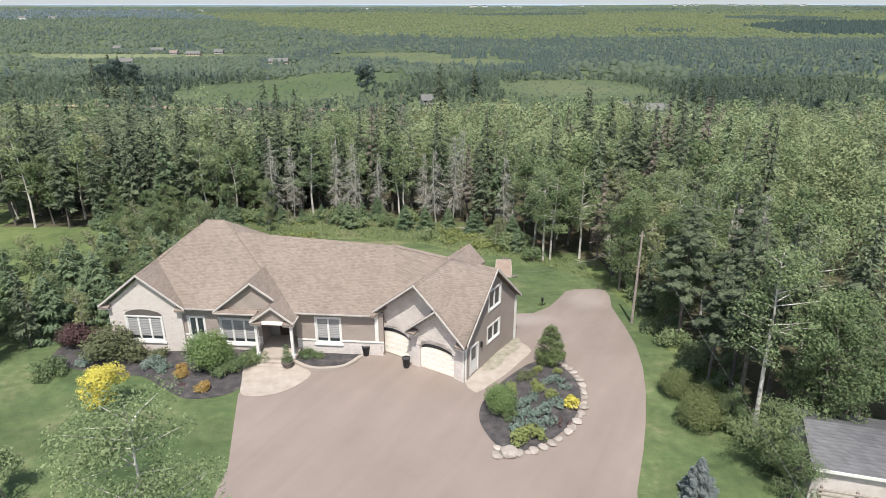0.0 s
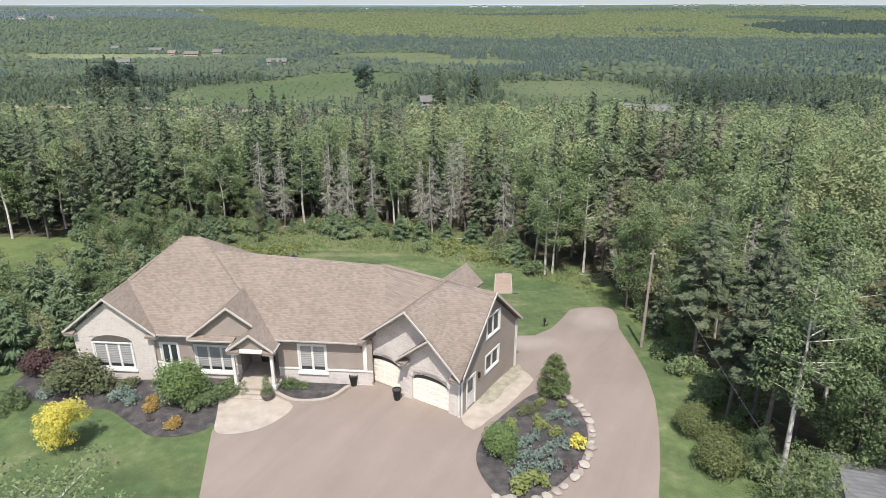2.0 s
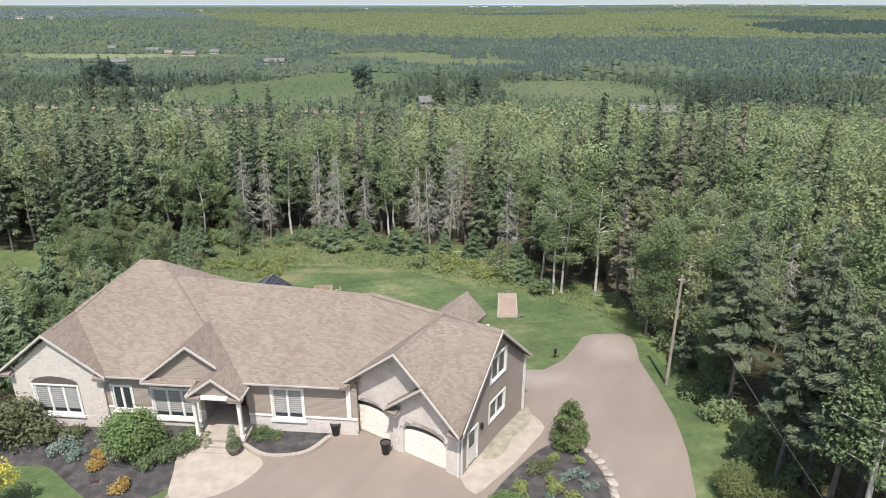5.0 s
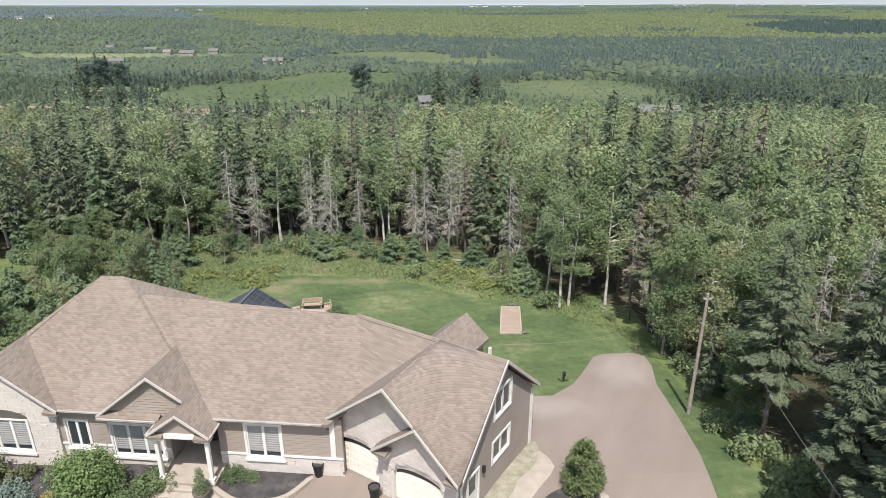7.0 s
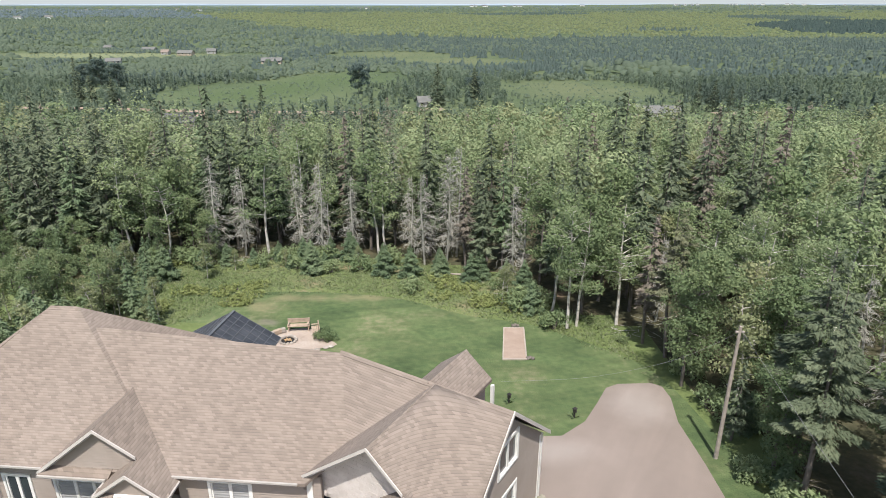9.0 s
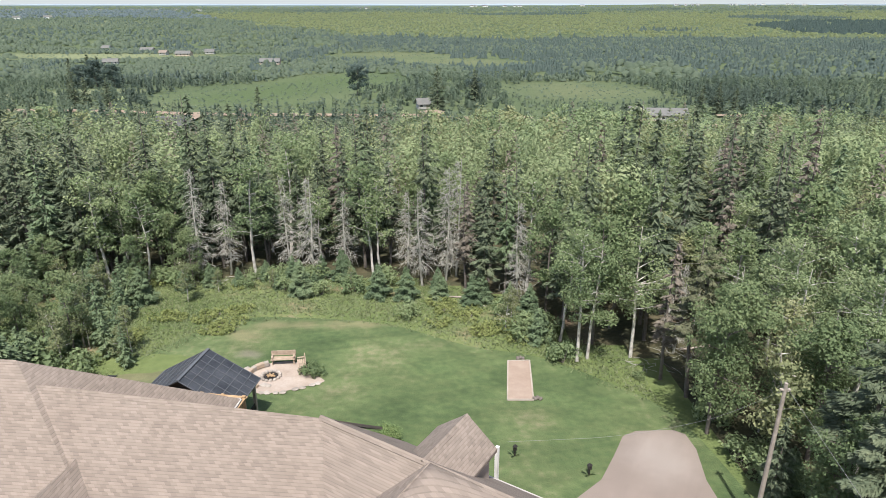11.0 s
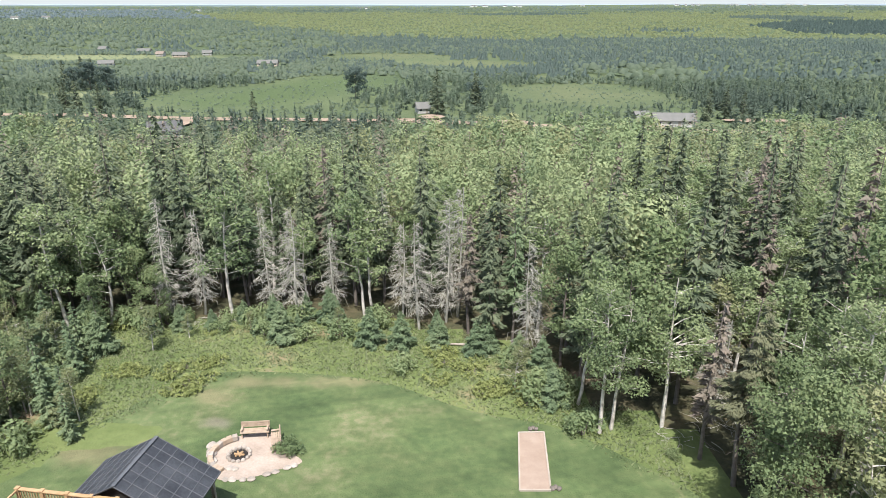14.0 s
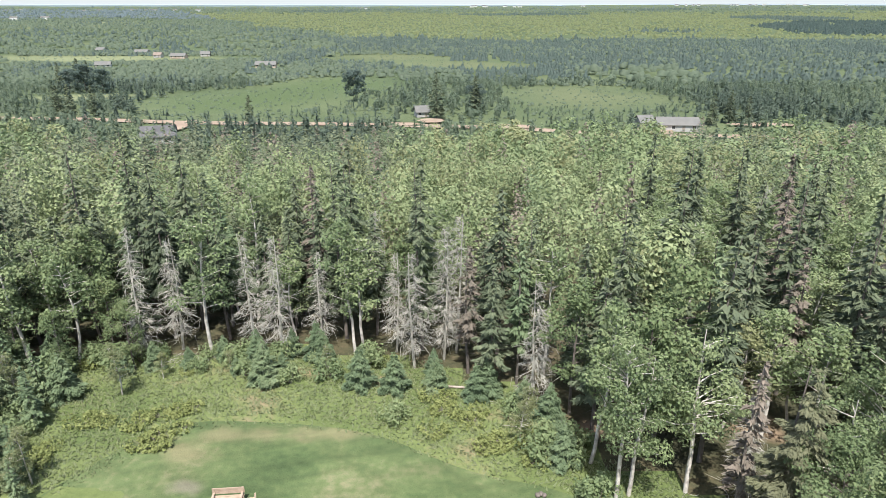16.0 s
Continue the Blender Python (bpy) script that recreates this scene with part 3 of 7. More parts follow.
def lap_siding(outline, holes, m, z0, z1, course=0.15):
    """Lapped boards: each leans out at its foot."""
    bm = bmesh.new()
    z = z0
    while z < z1:
        top = min(z + course, z1)
        for a, b in runs(outline, holes, z, top):
            v = [bm.verts.new(m @ Vector(p)) for p in ((a, -0.035, z), (b, -0.035, z), (b, -0.008, top), (a, -0.008, top), (a, 0, z), (b, 0, z))]
            bm.faces.new(v[:4])
            bm.faces.new((v[4], v[5], v[1], v[0]))
        z += course
    return part("siding", bm, SIDING, house)


STONE_SIZES = []
for seed, (w, h) in enumerate(((0.5, 0.2), (0.36, 0.2), (0.27, 0.2), (0.42, 0.2))):
    bm = box(-w / 2 + 0.002, w / 2 - 0.002, -0.03, 0.01, 0.002, h - 0.002, bevel=0.006)
    me = bpy.data.meshes.new("stone")
    bm.to_mesh(me)
    bm.free()
    me.materials.append(STONE)
    STONE_SIZES.append((w, me))
STONES = 0


def stonework(outline, holes, m, z0, z1, seed):
    """Courses of pale stone blocks over a wall."""
    global STONES
    rng, z, loose = random.Random(seed), z0, bmesh.new()
    while z < z1:
        for a, b in runs(outline, holes, z, min(z + 0.2, z1 + 0.1)):
            x = a
            while x < b - 0.1:
                w, me = rng.choice(STONE_SIZES)
                k = min(w, b - x) / w
                q = m @ pose(x + w * k / 2, rng.uniform(-0.006, 0.004), z) @ Matrix.Diagonal((k, 1, 1, 1))
                if STONES < 300:
                    ob = new("stone", me)
                    ob.parent, ob.matrix_basis = house, q
                    STONES += 1
                else:
                    box_bm(loose, -w / 2 + 0.004, w / 2 - 0.004, -0.03, 0.01, 0.004, 0.196, q)
                x += w * k
        z += 0.2
    if len(loose.verts):
        tagged(part("stone_facing", loose, STONE_LOOSE, house), kind="stuff")
    else:
        loose.free()


STONE_LOOSE = material("pale_stone_facing", [(0.47, 0.42, 0.385), (0.55, 0.50, 0.465), (0.62, 0.575, 0.54)], 1.6, 0.9, 0.012, 9, per_island=0.22, fine=0.4)


def window(x0, x1, z0, z1, m, panes=2, blinds=True, rail=True, sill=True, label="white-framed window with half-drawn blinds"):
    """A window unit: casing, mullions, panes, sill."""
    bm = bmesh.new()
    for a, b, c, d in ((x0 - 0.12, x0, z0 - 0.1, z1 + 0.12), (x1, x1 + 0.12, z0 - 0.1, z1 + 0.12), (x0, x1, z1, z1 + 0.12), (x0, x1, z0 - 0.1, z0)):
        box_bm(bm, a, b, -0.07, 0.12, c, d, m)
    ob = part("window", bm, TRIM, house, label)
    w = (x1 - x0) / panes
    for i in range(panes):
        a, b = x0 + i * w, x0 + (i + 1) * w
        bm = bmesh.new()
        for p, q, r, s in ((a, a + 0.07, z0, z1), (b - 0.07, b, z0, z1), (a + 0.07, b - 0.07, z0, z0 + 0.07), (a + 0.07, b - 0.07, z1 - 0.07, z1)):
            box_bm(bm, p, q, -0.02, 0.06, r, s, m)
        part("sash", bm, TRIM, ob)
        part("pane", box(a + 0.05, b - 0.05, 0.03, 0.045, z0 + 0.06, z1 - 0.06, m), GLASS, ob)
        if blinds:
            bm = bmesh.new()
            top, n = z1 - 0.07, 11
            h = (z1 - z0) * 0.8 / n
            row = [(top - h * k * 0.5, 0.012 if k % 2 else 0.026) for k in range(2 * n + 1)]
            for (za, ya), (zb, yb) in zip(row, row[1:]):
                bm.faces.new([bm.verts.new(m @ Vector(p)) for p in ((a + 0.06, ya, za), (a + 0.06, yb, zb), (b - 0.06, yb, zb), (b - 0.06, ya, za))])
            bmesh.ops.remove_doubles(bm, verts=bm.verts, dist=0.0005)
            part("blind", bm, BLIND, ob)
    if sill:
        part("sill", box(x0 - 0.18, x1 + 0.18, -0.13, 0.05, z0 - 0.24, z0 - 0.1, m, 0.015), TRIM, ob)
    # near-black sheet behind the panes: the room's gloom is put into its colour
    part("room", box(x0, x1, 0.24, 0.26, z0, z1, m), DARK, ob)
    return ob


# dark grey paints the shade in the recess under the window arch
SHADEPANEL = material("arch_recess_shade", [(0.09, 0.08, 0.072), (0.13, 0.115, 0.105)], 1.5, 0.7)
# --- left stone gable
LGM = MAIN @ pose(0, 0.25, 0)
LG = [(-12.45, -0.9), (-6.95, -0.9), (-6.95, 3.2), (-9.7, 5.42), (-12.45, 3.2)]
LGH = [(-11.15, -8.55, 0.6, 2.75)]
wall("wall", LG, LGH, LGM, STONE_LOOSE, label="pale stone gable wall")
stonework(LG, [(-11.28, -8.42, 0.45, 2.85)], LGM, -0.5, 5.3, 5)
window(-11.15, -8.55, 0.6, 2.45, LGM, 3, True, label="wide white window with a low arched top and blinds")
bm = bmesh.new()
arc = [(-9.85 + 1.42 * math.cos(a), 2.5 + 0.55 * math.sin(a)) for a in np.linspace(math.pi, 0, 15)]
v0 = [bm.verts.new(LGM @ Vector((x, -0.06, z))) for x, z in arc]
v1 = [bm.verts.new(LGM @ Vector((x, 0.05, z))) for x, z in arc]
bm.faces.new(v0)
for i in range(14):
    bm.faces.new((v0[i + 1], v0[i], v1[i], v1[i + 1]))
bmesh.ops.recalc_face_normals(bm, faces=bm.faces)
part("arch_panel", bm, SHADEPANEL, house, "arched panel over the window, coloured dark for its shaded recess")
wall("wall", [(0.25, -1.5), (9.4, -1.5), (9.4, 3.3), (0.25, 3.3)], [], MAIN @ pose(-12.25, 0, 0, 0, 0, 90), SIDING)
part("wall", box(-7.15, -6.95, 0.4, 1.0, -0.9, 3.25, MAIN), STONE_LOOSE, house)

# --- front wall with stone foot, siding above
FM = MAIN @ pose(0, 0.42, 0.1)
FR = [(-6.95, -0.9), (-1.2, -0.9), (-1.2, 3.3), (-6.95, 3.3)]
FR2 = [(1.35, -0.9), (7.6, -0.9), (7.6, 3.3), (1.35, 3.3)]
H1 = [(-6.55, -5.45, 0.85, 2.4), (-4.2, -1.65, 0.5, 2.35)]
H2 = [(2.8, 4.5, 0.85, 2.75)]
for o, h in ((FR, H1), (FR2, H2)):
    wall("wall", o, h, FM, SIDING)
    grown = [(a - 0.1, b + 0.1, c - 0.15, d + 0.1) for a, b, c, d in h]
    lap_siding(o, grown, FM, 1.05, 3.25)
    stonework(o, grown, FM, -0.4, 0.95, 8)
    for a, b in runs(o, grown, 0.96, 1.06):
        part("water_table", box(a, b, -0.09, 0.0, 0.95, 1.06, FM, 0.01), TRIM, house)
window(-6.55, -5.45, 0.85, 2.4, FM, 2, False)
window(-4.2, -1.65, 0.5, 2.35, FM, 3)
window(2.8, 4.5, 0.85, 2.75, FM, 2)
part("corner_board", box(7.0, 7.25, -0.08, 0, 1.06, 3.2, FM), TRIM, house)
# dormer face
DM = MAIN @ pose(0, 0.1, 0)
DF = [(-4.2, 3.45), (0.2, 3.45), (0.2, 4.2), (-1.5, 5.5)]
wall("wall", DF, [], DM, SIDING)
lap_siding(DF, [], DM, 3.5, 5.55)
part("soffit", slab([(-6.4, 0.02, 3.24), (-1.35, 0.02, 3.24), (-1.35, 0.42, 3.24), (-6.4, 0.42, 3.24)], 0.03, MAIN), TRIM, house)
part("soffit", slab([(1.7, 0.02, 3.24), (7.0, 0.02, 3.24), (7.0, 0.42, 3.24), (1.7, 0.42, 3.24)], 0.03, MAIN), TRIM, house)

# --- porch
part("porch_floor", box(-1.25, 1.6, -1.15, 2.0, -0.3, 0.42, MAIN, 0.02), CONCRETE, house, "pale concrete porch floor")
for i in range(2):
    part("step", box(-1.0, 1.35, -1.5 - 0.34 * i, -1.15 - 0.34 * i, -0.2, 0.28 - 0.14 * i, MAIN, 0.02), CONCRETE, house)
for s in (-1.08, 1.42):
    col = part("column", box(s - 0.1, s + 0.1, -1.02, -0.82, 0.42, 3.0, MAIN, 0.02), TRIM, house, "square white porch column")
    part("plinth", box(s - 0.15, s + 0.15, -1.07, -0.77, 0.42, 0.62, MAIN, 0.02), TRIM, col)
    part("capital", box(s - 0.14, s + 0.14, -1.06, -0.78, 2.8, 2.92, MAIN, 0.01), TRIM, col)
part("porch_beam", box(-1.25, 1.6, -1.08, -0.8, 2.92, 3.12, MAIN), TRIM, house)
wall("porch_gable", [(-1.2, 3.1), (1.55, 3.1), (0.2, 4.1)], [], MAIN @ pose(0, -0.95, 0), SIDING, 0.1)
wall("wall", [(0.6, -0.3), (2.0, -0.3), (2.0, 3.2), (0.6, 3.2)], [], MAIN @ pose(-1.2, 0, 0, 0, 0, 90), SIDING, 0.15)
wall("wall", [(0.6, -0.3), (2.0, -0.3), (2.0, 3.2), (0.6, 3.2)], [], MAIN @ pose(1.5, 0, 0, 0, 0, 90), SIDING, 0.15)
wall("wall", [(-1.3, -0.3), (1.6, -0.3), (1.6, 3.2), (-1.3, 3.2)], [(-0.5, 0.5, 0.42, 2.5)], MAIN @ pose(0, 2.0, 0), SIDING, 0.15)
door = part("entry_door", box(-0.5, 0.5, 2.06, 2.12, 0.42, 2.5, MAIN), material("dark_door", [(0.05, 0.03, 0.022), (0.08, 0.05, 0.035)], 1.5, 0.4), house, "dark stained entry door")
part("door_handle", box(0.34, 0.38, 2.0, 2.06, 1.3, 1.55, MAIN), IRON, door)
part("porch_ceiling", box(-1.3, 1.6, -1.0, 2.1, 3.12, 3.15, MAIN), TRIM, house)

# --- garage front
G1M, G2M = WING @ pose(0, 0.5, 0), WING @ pose(0, 0.25, 0)


def arch_notch(x0, x1, spring, rise, n=12):
    c, r = (x0 + x1) / 2, (x1 - x0) / 2
    return [(x0, -0.3)] + [(c - r * math.cos(t), spring + rise * math.sin(t)) for t in np.linspace(0, math.pi, n)] + [(x1, -0.3)]


def garage_door(x0, x1, spring, rise, m):
    d = part("garage_door", box(x0 - 0.05, x1 + 0.05, 0.1, 0.15, -0.02, spring + rise - 0.02, m), DOORPAINT, house, "cream panelled garage door under a low arch")
    n, k = 4, 4
    for i in range(n):
        for j in range(k):
            w, h = (x1 - x0) / n, (spring - 0.1) / k
            part("door_panel", box(x0 + i * w + 0.09, x0 + (i + 1) * w - 0.09, 0.085, 0.1, 0.06 + j * h + 0.07, 0.06 + (j + 1) * h - 0.06, m, 0.01), DOORPAINT, d)
    c, r = (x0 + x1) / 2, (x1 - x0) / 2
    # dark band paints the arch's shadow together with the door windows
    bm = bmesh.new()
    ts = np.linspace(0.12, math.pi - 0.12, 13)
    for ra, rb in ((0.62, 0.93),):
        a = [bm.verts.new(m @ Vector((c - r * 0.96 * math.cos(t), 0.08, spring + rise * rb * math.sin(t) - 0.03))) for t in ts]
        b = [bm.verts.new(m @ Vector((c - r * 0.96 * math.cos(t), 0.08, spring + rise * ra * math.sin(t) - 0.16))) for t in ts]
        for i in range(12):
            bm.faces.new((b[i], b[i + 1], a[i + 1], a[i]))
    part("light", bm, GLASS, d, "dark arched band for the arch's shadow and the door windows")
    bm = bmesh.new()
    ts = np.linspace(0, math.pi, 17)
    lo = [(c - r * math.cos(t), spring + rise * math.sin(t)) for t in ts]
    hi = [(c - (r + 0.2) * math.cos(t), spring + (rise + 0.2) * math.sin(t)) for t in ts]
    for i in range(16):
        q = [Vector((x, y, z)) for y in (-0.06, 0.0) for x, z in (lo[i], lo[i + 1], hi[i + 1], hi[i])]
        v = [bm.verts.new(m @ p) for p in q]
        for f in ((0, 1, 2, 3), (0, 4, 5, 1), (2, 6, 7, 3)):
            bm.faces.new([v[k] for k in f])
    bmesh.ops.recalc_face_normals(bm, faces=bm.faces)
    part("arch", bm, STONE_LOOSE, house, "pale stone arch over the garage door")
    return d


G1 = [(-8.0, -0.3)] + arch_notch(-7.45, -4.95, 1.75, 0.5) + [(-3.0, -0.3), (-3.0, 5.35), (-3.97, 6.2), (-8.0, 2.93)]
G2 = [(-4.5, -0.3)] + arch_notch(-3.85, -1.15, 1.65, 0.5) + [(-0.34, -0.3), (-0.34, 2.85), (-2.22, 4.8), (-4.5, 2.85)]
wall("wall", G1, [], G1M, STONE_LOOSE, 0.3, "pale stone gable wall")
wall("wall", G2, [], G2M, STONE_LOOSE, 0.3, "pale stone gable wall")
stonework([(-8.0, -0.2), (-3.0, -0.2), (-3.0, 5.3), (-3.97, 6.1), (-8.0, 2.9)], [(-7.68, -4.72, -0.3, 1.9), (-7.3, -5.1, -0.3, 2.2), (-6.9, -5.5, -0.3, 2.45)], G1M, 0, 5.9, 11)
stonework([(-4.5, -0.2), (-0.34, -0.2), (-0.34, 2.8), (-2.22, 4.7), (-4.5, 2.8)], [(-4.05, -0.95, -0.3, 1.8), (-3.75, -1.25, -0.3, 2.1), (-3.3, -1.7, -0.3, 2.35)], G2M, 0, 4.7, 12)
garage_door(-7.45, -4.95, 1.75, 0.5, G1M @ pose(0, 0.06, 0))
garage_door(-3.85, -1.15, 1.65, 0.5, G2M @ pose(0, 0.06, 0))
part("wall", box(-8.1, -7.95, 0.5, 1.3, -0.3, 2.95, WING), STONE_LOOSE, house)

# --- wing end wall
SW = [(0.3, -1.6), (7.6, -1.6), (7.6, 3.55), (4.0, 6.6), (0.3, 2.9)]
SH = [(3.3, 5.0, 1.55, 2.7), (3.4, 5.0, 4.0, 5.35), (0.95, 1.9, 0.2, 2.25)]
wall("wall", SW, SH, SIDE, SIDING, 0.2)
lap_siding(SW, [(a - 0.1, b + 0.1, c - 0.1, d + 0.1) for a, b, c, d in SH], SIDE, -1.2, 6.5)
window(3.3, 5.0, 1.55, 2.7, SIDE, 2, False, sill=False, label="white-framed sliding window")
window(3.4, 5.0, 4.0, 5.35, SIDE, 2, False, sill=False, label="white-framed loft window")
sd = part("side_door", box(0.95, 1.9, 0.02, 0.07, 0.2, 2.25, SIDE), TRIM, house, "white side door with a small pane")
part("pane", box(1.15, 1.7, 0.0, 0.02, 1.25, 2.1, SIDE), GLASS, sd)
bm = bmesh.new()
for q in ((0.85, 0.95, 0.2, 2.35), (1.9, 2.0, 0.2, 2.35), (0.95, 1.9, 2.25, 2.35)):
    box_bm(bm, q[0], q[1], -0.07, 0.1, q[2], q[3], SIDE)
part("door_casing", bm, TRIM, sd)
part("wall_lamp", box(2.25, 2.4, -0.18, -0.02, 1.75, 2.15, SIDE, 0.03), IRON, house, "black wall lamp")
for x in (0.33, 7.5):
    part("corner_board", box(x - 0.03, x + 0.1, -0.06, 0.0, -0.9, 3.0 + (0.45 if x > 5 else -0.15), SIDE), TRIM, house)
part("downspout", box(7.66, 7.75, -0.08, 0.02, -0.9, 3.45, SIDE), TRIM, house)
part("downspout", box(-0.42, -0.34, 0.16, 0.24, 0.0, 2.8, WING), TRIM, house)
part("foundation", box(-7.5, -0.45, 0.6, 7.6, -2, 0.15, WING), CONCRETE, house)
# back walls
wall("wall", [(-12.25, -2.2), (1.6, -2.2), (1.6, 3.5), (-12.25, 3.5)], [], MAIN @ pose(0, 9.5, 0), SIDING)
wall("wall", [(1.6, -2.2), (9.0, -2.2), (9.0, 3.5), (1.6, 3.5)], [], MAIN @ pose(0, 7.9, 0), SIDING)
wall("wall", [(7.9, -2.2), (9.5, -2.2), (9.5, 3.5), (7.9, 3.5)], [], MAIN @ pose(1.6, 0, 0, 0, 0, 90), SIDING)
wall("wall", [(-8.0, -2.2), (-0.5, -2.2), (-0.5, 3.4), (-8.0, 3.4)], [], WING @ pose(0, 7.5, 0), SIDING)
for a in (-6.55, -3.95):
    part("porch_post", box(a - 0.08, a + 0.08, 9.8, 9.96, -1.6, 3.5, WING), TRIM, house)
# roof vents
for s, t in ((-3.6, 8.6), (1.0, 6.4)):
    z = RM - (RM - 3.62) / 4.1 * (t - 4.4) if s > 0 else RW - (RW - 3.62) / 4.4 * (t - 5.7)
    v = part("roof_vent", box(s - 0.16, s + 0.16, t - 0.16, t + 0.16, z - 0.1, z + 0.3, MAIN, 0.04), IRON, house, "small black roof vent")
    part("hood", box(s - 0.22, s + 0.22, t - 0.22, t + 0.22, z + 0.3, z + 0.36, MAIN, 0.02), IRON, v)

# ---------------------------------------------------------------- paving and beds
def sheet(name, pts, lift, mat, label, category, per=5, cell=1.2):
    return tagged(part(name, patch(smooth_loop(pts, per), lift, cell), mat), label, category, kind="structure")


sheet("mulch_bed", [(-14.1, 35.6), (-14.0, 32.6), (-15.3, 31.5), (-17.1, 31.4), (-18.7, 32.4), (-21.3, 34.3), (-23.0, 34.4), (-25.5, 35.0), (-28.6, 36.3), (-28.8, 39.2), (-25, 38.6), (-20, 37.6), (-14.4, 37.4)],
      0.05, MULCH, "dark mulch planting bed along the house front", "flower bed")
sheet("paved_entrance", [(-14.6, 35.9), (-13.2, 36.1), (-11.3, 35.6), (-10.0, 34.7), (-9.7, 33.9), (-10.6, 32.5), (-11.9, 31.7), (-13.6, 31.7), (-14.15, 33.5)], 0.06, CONCRETE, "pale paved entrance area before the porch", "paving")
sheet("front_bed", [(-11.1, 37.2), (-11.0, 35.7), (-9.9, 35.0), (-8.8, 34.85), (-7.7, 35.15), (-6.9, 36.2), (-6.6, 37.2)], 0.07, MULCH, "small mulch bed between porch and garage", "flower bed")
sheet("side_walk", [(0.7, 33.25), (1.45, 31.95), (2.4, 32.9), (3.6, 34.2), (4.8, 35.9), (5.7, 37.3), (5.2, 38.6), (4.6, 38.9), (3.4, 37.2), (1.8, 35.0)], 0.06, CONCRETE, "pale gravel and concrete walk beside the garage", "path", per=2)
VERGE = material("dry_verge", [(0.17, 0.17, 0.115), (0.27, 0.25, 0.195), (0.37, 0.335, 0.285)], 2.2, 1.0, 0.04, 9, fine=0.9)
sheet("verge", [tuple(WING @ Vector((a, b, 0)))[:2] for a, b in ((-0.25, 2.6), (0.5, 2.4), (0.75, 3.4), (0.6, 4.6), (0.8, 5.8), (0.5, 7.2), (-0.25, 7.6))], 0.075, VERGE, "strip of pale weeds along the garage wall", "verge")
sheet("island_bed", [(2.8, 26.3), (1.75, 28.0), (1.5, 29.7), (2.1, 31.6), (3.6, 33.7), (5.5, 35.6), (7.0, 35.6), (8.0, 34.0), (8.15, 32.0), (7.7, 30.2), (6.5, 28.2), (4.6, 26.6)], 0.07, MULCH, "dark mulch island bed in the driveway", "flower bed")


def boulder(seed, r):
    rng = np.random.default_rng(seed)
    bm = bmesh.new()
    bmesh.ops.create_icosphere(bm, subdivisions=2, radius=r)
    o = Vector(rng.uniform(-50, 50, 3))
    for v in bm.verts:
        v.co *= 1 + 0.28 * noise.noise(v.co / r * 1.1 + o)
        v.co.z = max(v.co.z * 0.62, -0.4 * r)
    me = bpy.data.meshes.new("stone")
    bm.to_mesh(me)
    bm.free()
    me.materials.append(ROCK)
    return me


BOULDERS = [boulder(s, 0.26) for s in range(6)]
rr = random.Random(3)


def stones_along(pts, step, size, group, label):
    """Edging stones set one after another along a line."""
    line = [Vector((x, y)) for x, y in pts]
    for a, b in zip(line, line[1:]):
        n = max(1, int((b - a).length / step))
        for i in range(n):
            p = a + (b - a) * ((i + rr.uniform(0.2, 0.8)) / n)
            s = size * rr.uniform(0.75, 1.3)
            ob = new("edging_stone", rr.choice(BOULDERS))
            ob.matrix_basis = pose(p.x, p.y, gz(p.x, p.y) + 0.12 * s, 0, 0, rr.uniform(0, 360)) @ Matrix.Diagonal((s * 1.25, s, s * rr.uniform(0.5, 0.85), 1))
            tagged(ob, label, "stone", group)


ISLE = [tuple(p) for p in smooth_loop([(2.4, 26.6), (2.9, 26.0), (4.7, 26.35), (6.7, 28.0), (7.95, 30.1), (8.4, 32.0), (8.25, 34.1), (7.3, 35.7), (6.6, 36.0)], 4)][:-6]
stones_along(ISLE, 0.37, 0.82, "stones round the island bed", "rounded pale fieldstone edging the island bed")
ob = new("boulder", boulder(20, 0.5))
ob.matrix_basis = pose(2.95, 26.0, 0.2)
tagged(ob, "large pale boulder at the tip of the island bed", "stone")

# low curved block kerb before the front bed
kerb = thing("block_kerb", "low curved kerb of pale concrete blocks", "kerb")
line = [tuple(p) for p in smooth_loop([(-11.35, 36.0), (-11.0, 35.55), (-9.9, 34.8), (-8.8, 34.65), (-7.5, 35.0), (-6.65, 36.1), (-6.5, 36.7), (-9, 39)], 8)][:44]
me = bpy.data.meshes.new("block")
bm = box(-0.15, 0.15, -0.13, 0.13, 0, 0.24, bevel=0.02)
bm.to_mesh(me)
bm.free()
me.materials.append(CONCRETE)
for a, b in zip(line, line[1:]):
    ob = new("block", me)
    d = Vector(b) - Vector(a)
    ob.parent = kerb
    ob.matrix_basis = pose((a[0] + b[0]) / 2, (a[1] + b[1]) / 2, 0.03, 0, 0, math.degrees(math.atan2(d.y, d.x))) @ Matrix.Diagonal((d.length / 0.305, 1, 1, 1))


def lathe(profile, seg=16):
    bm = bmesh.new()
    rings = [[bm.verts.new((r * math.cos(k * 2 * math.pi / seg), r * math.sin(k * 2 * math.pi / seg), z)) for k in range(seg)] for r, z in profile]
    for a, b in zip(rings, rings[1:]):
        for k in range(seg):
            bm.faces.new((a[k], a[(k + 1) % seg], b[(k + 1) % seg], b[k]))
    bm.faces.new(rings[0][::-1])
    bm.faces.new(rings[-1])
    return bm


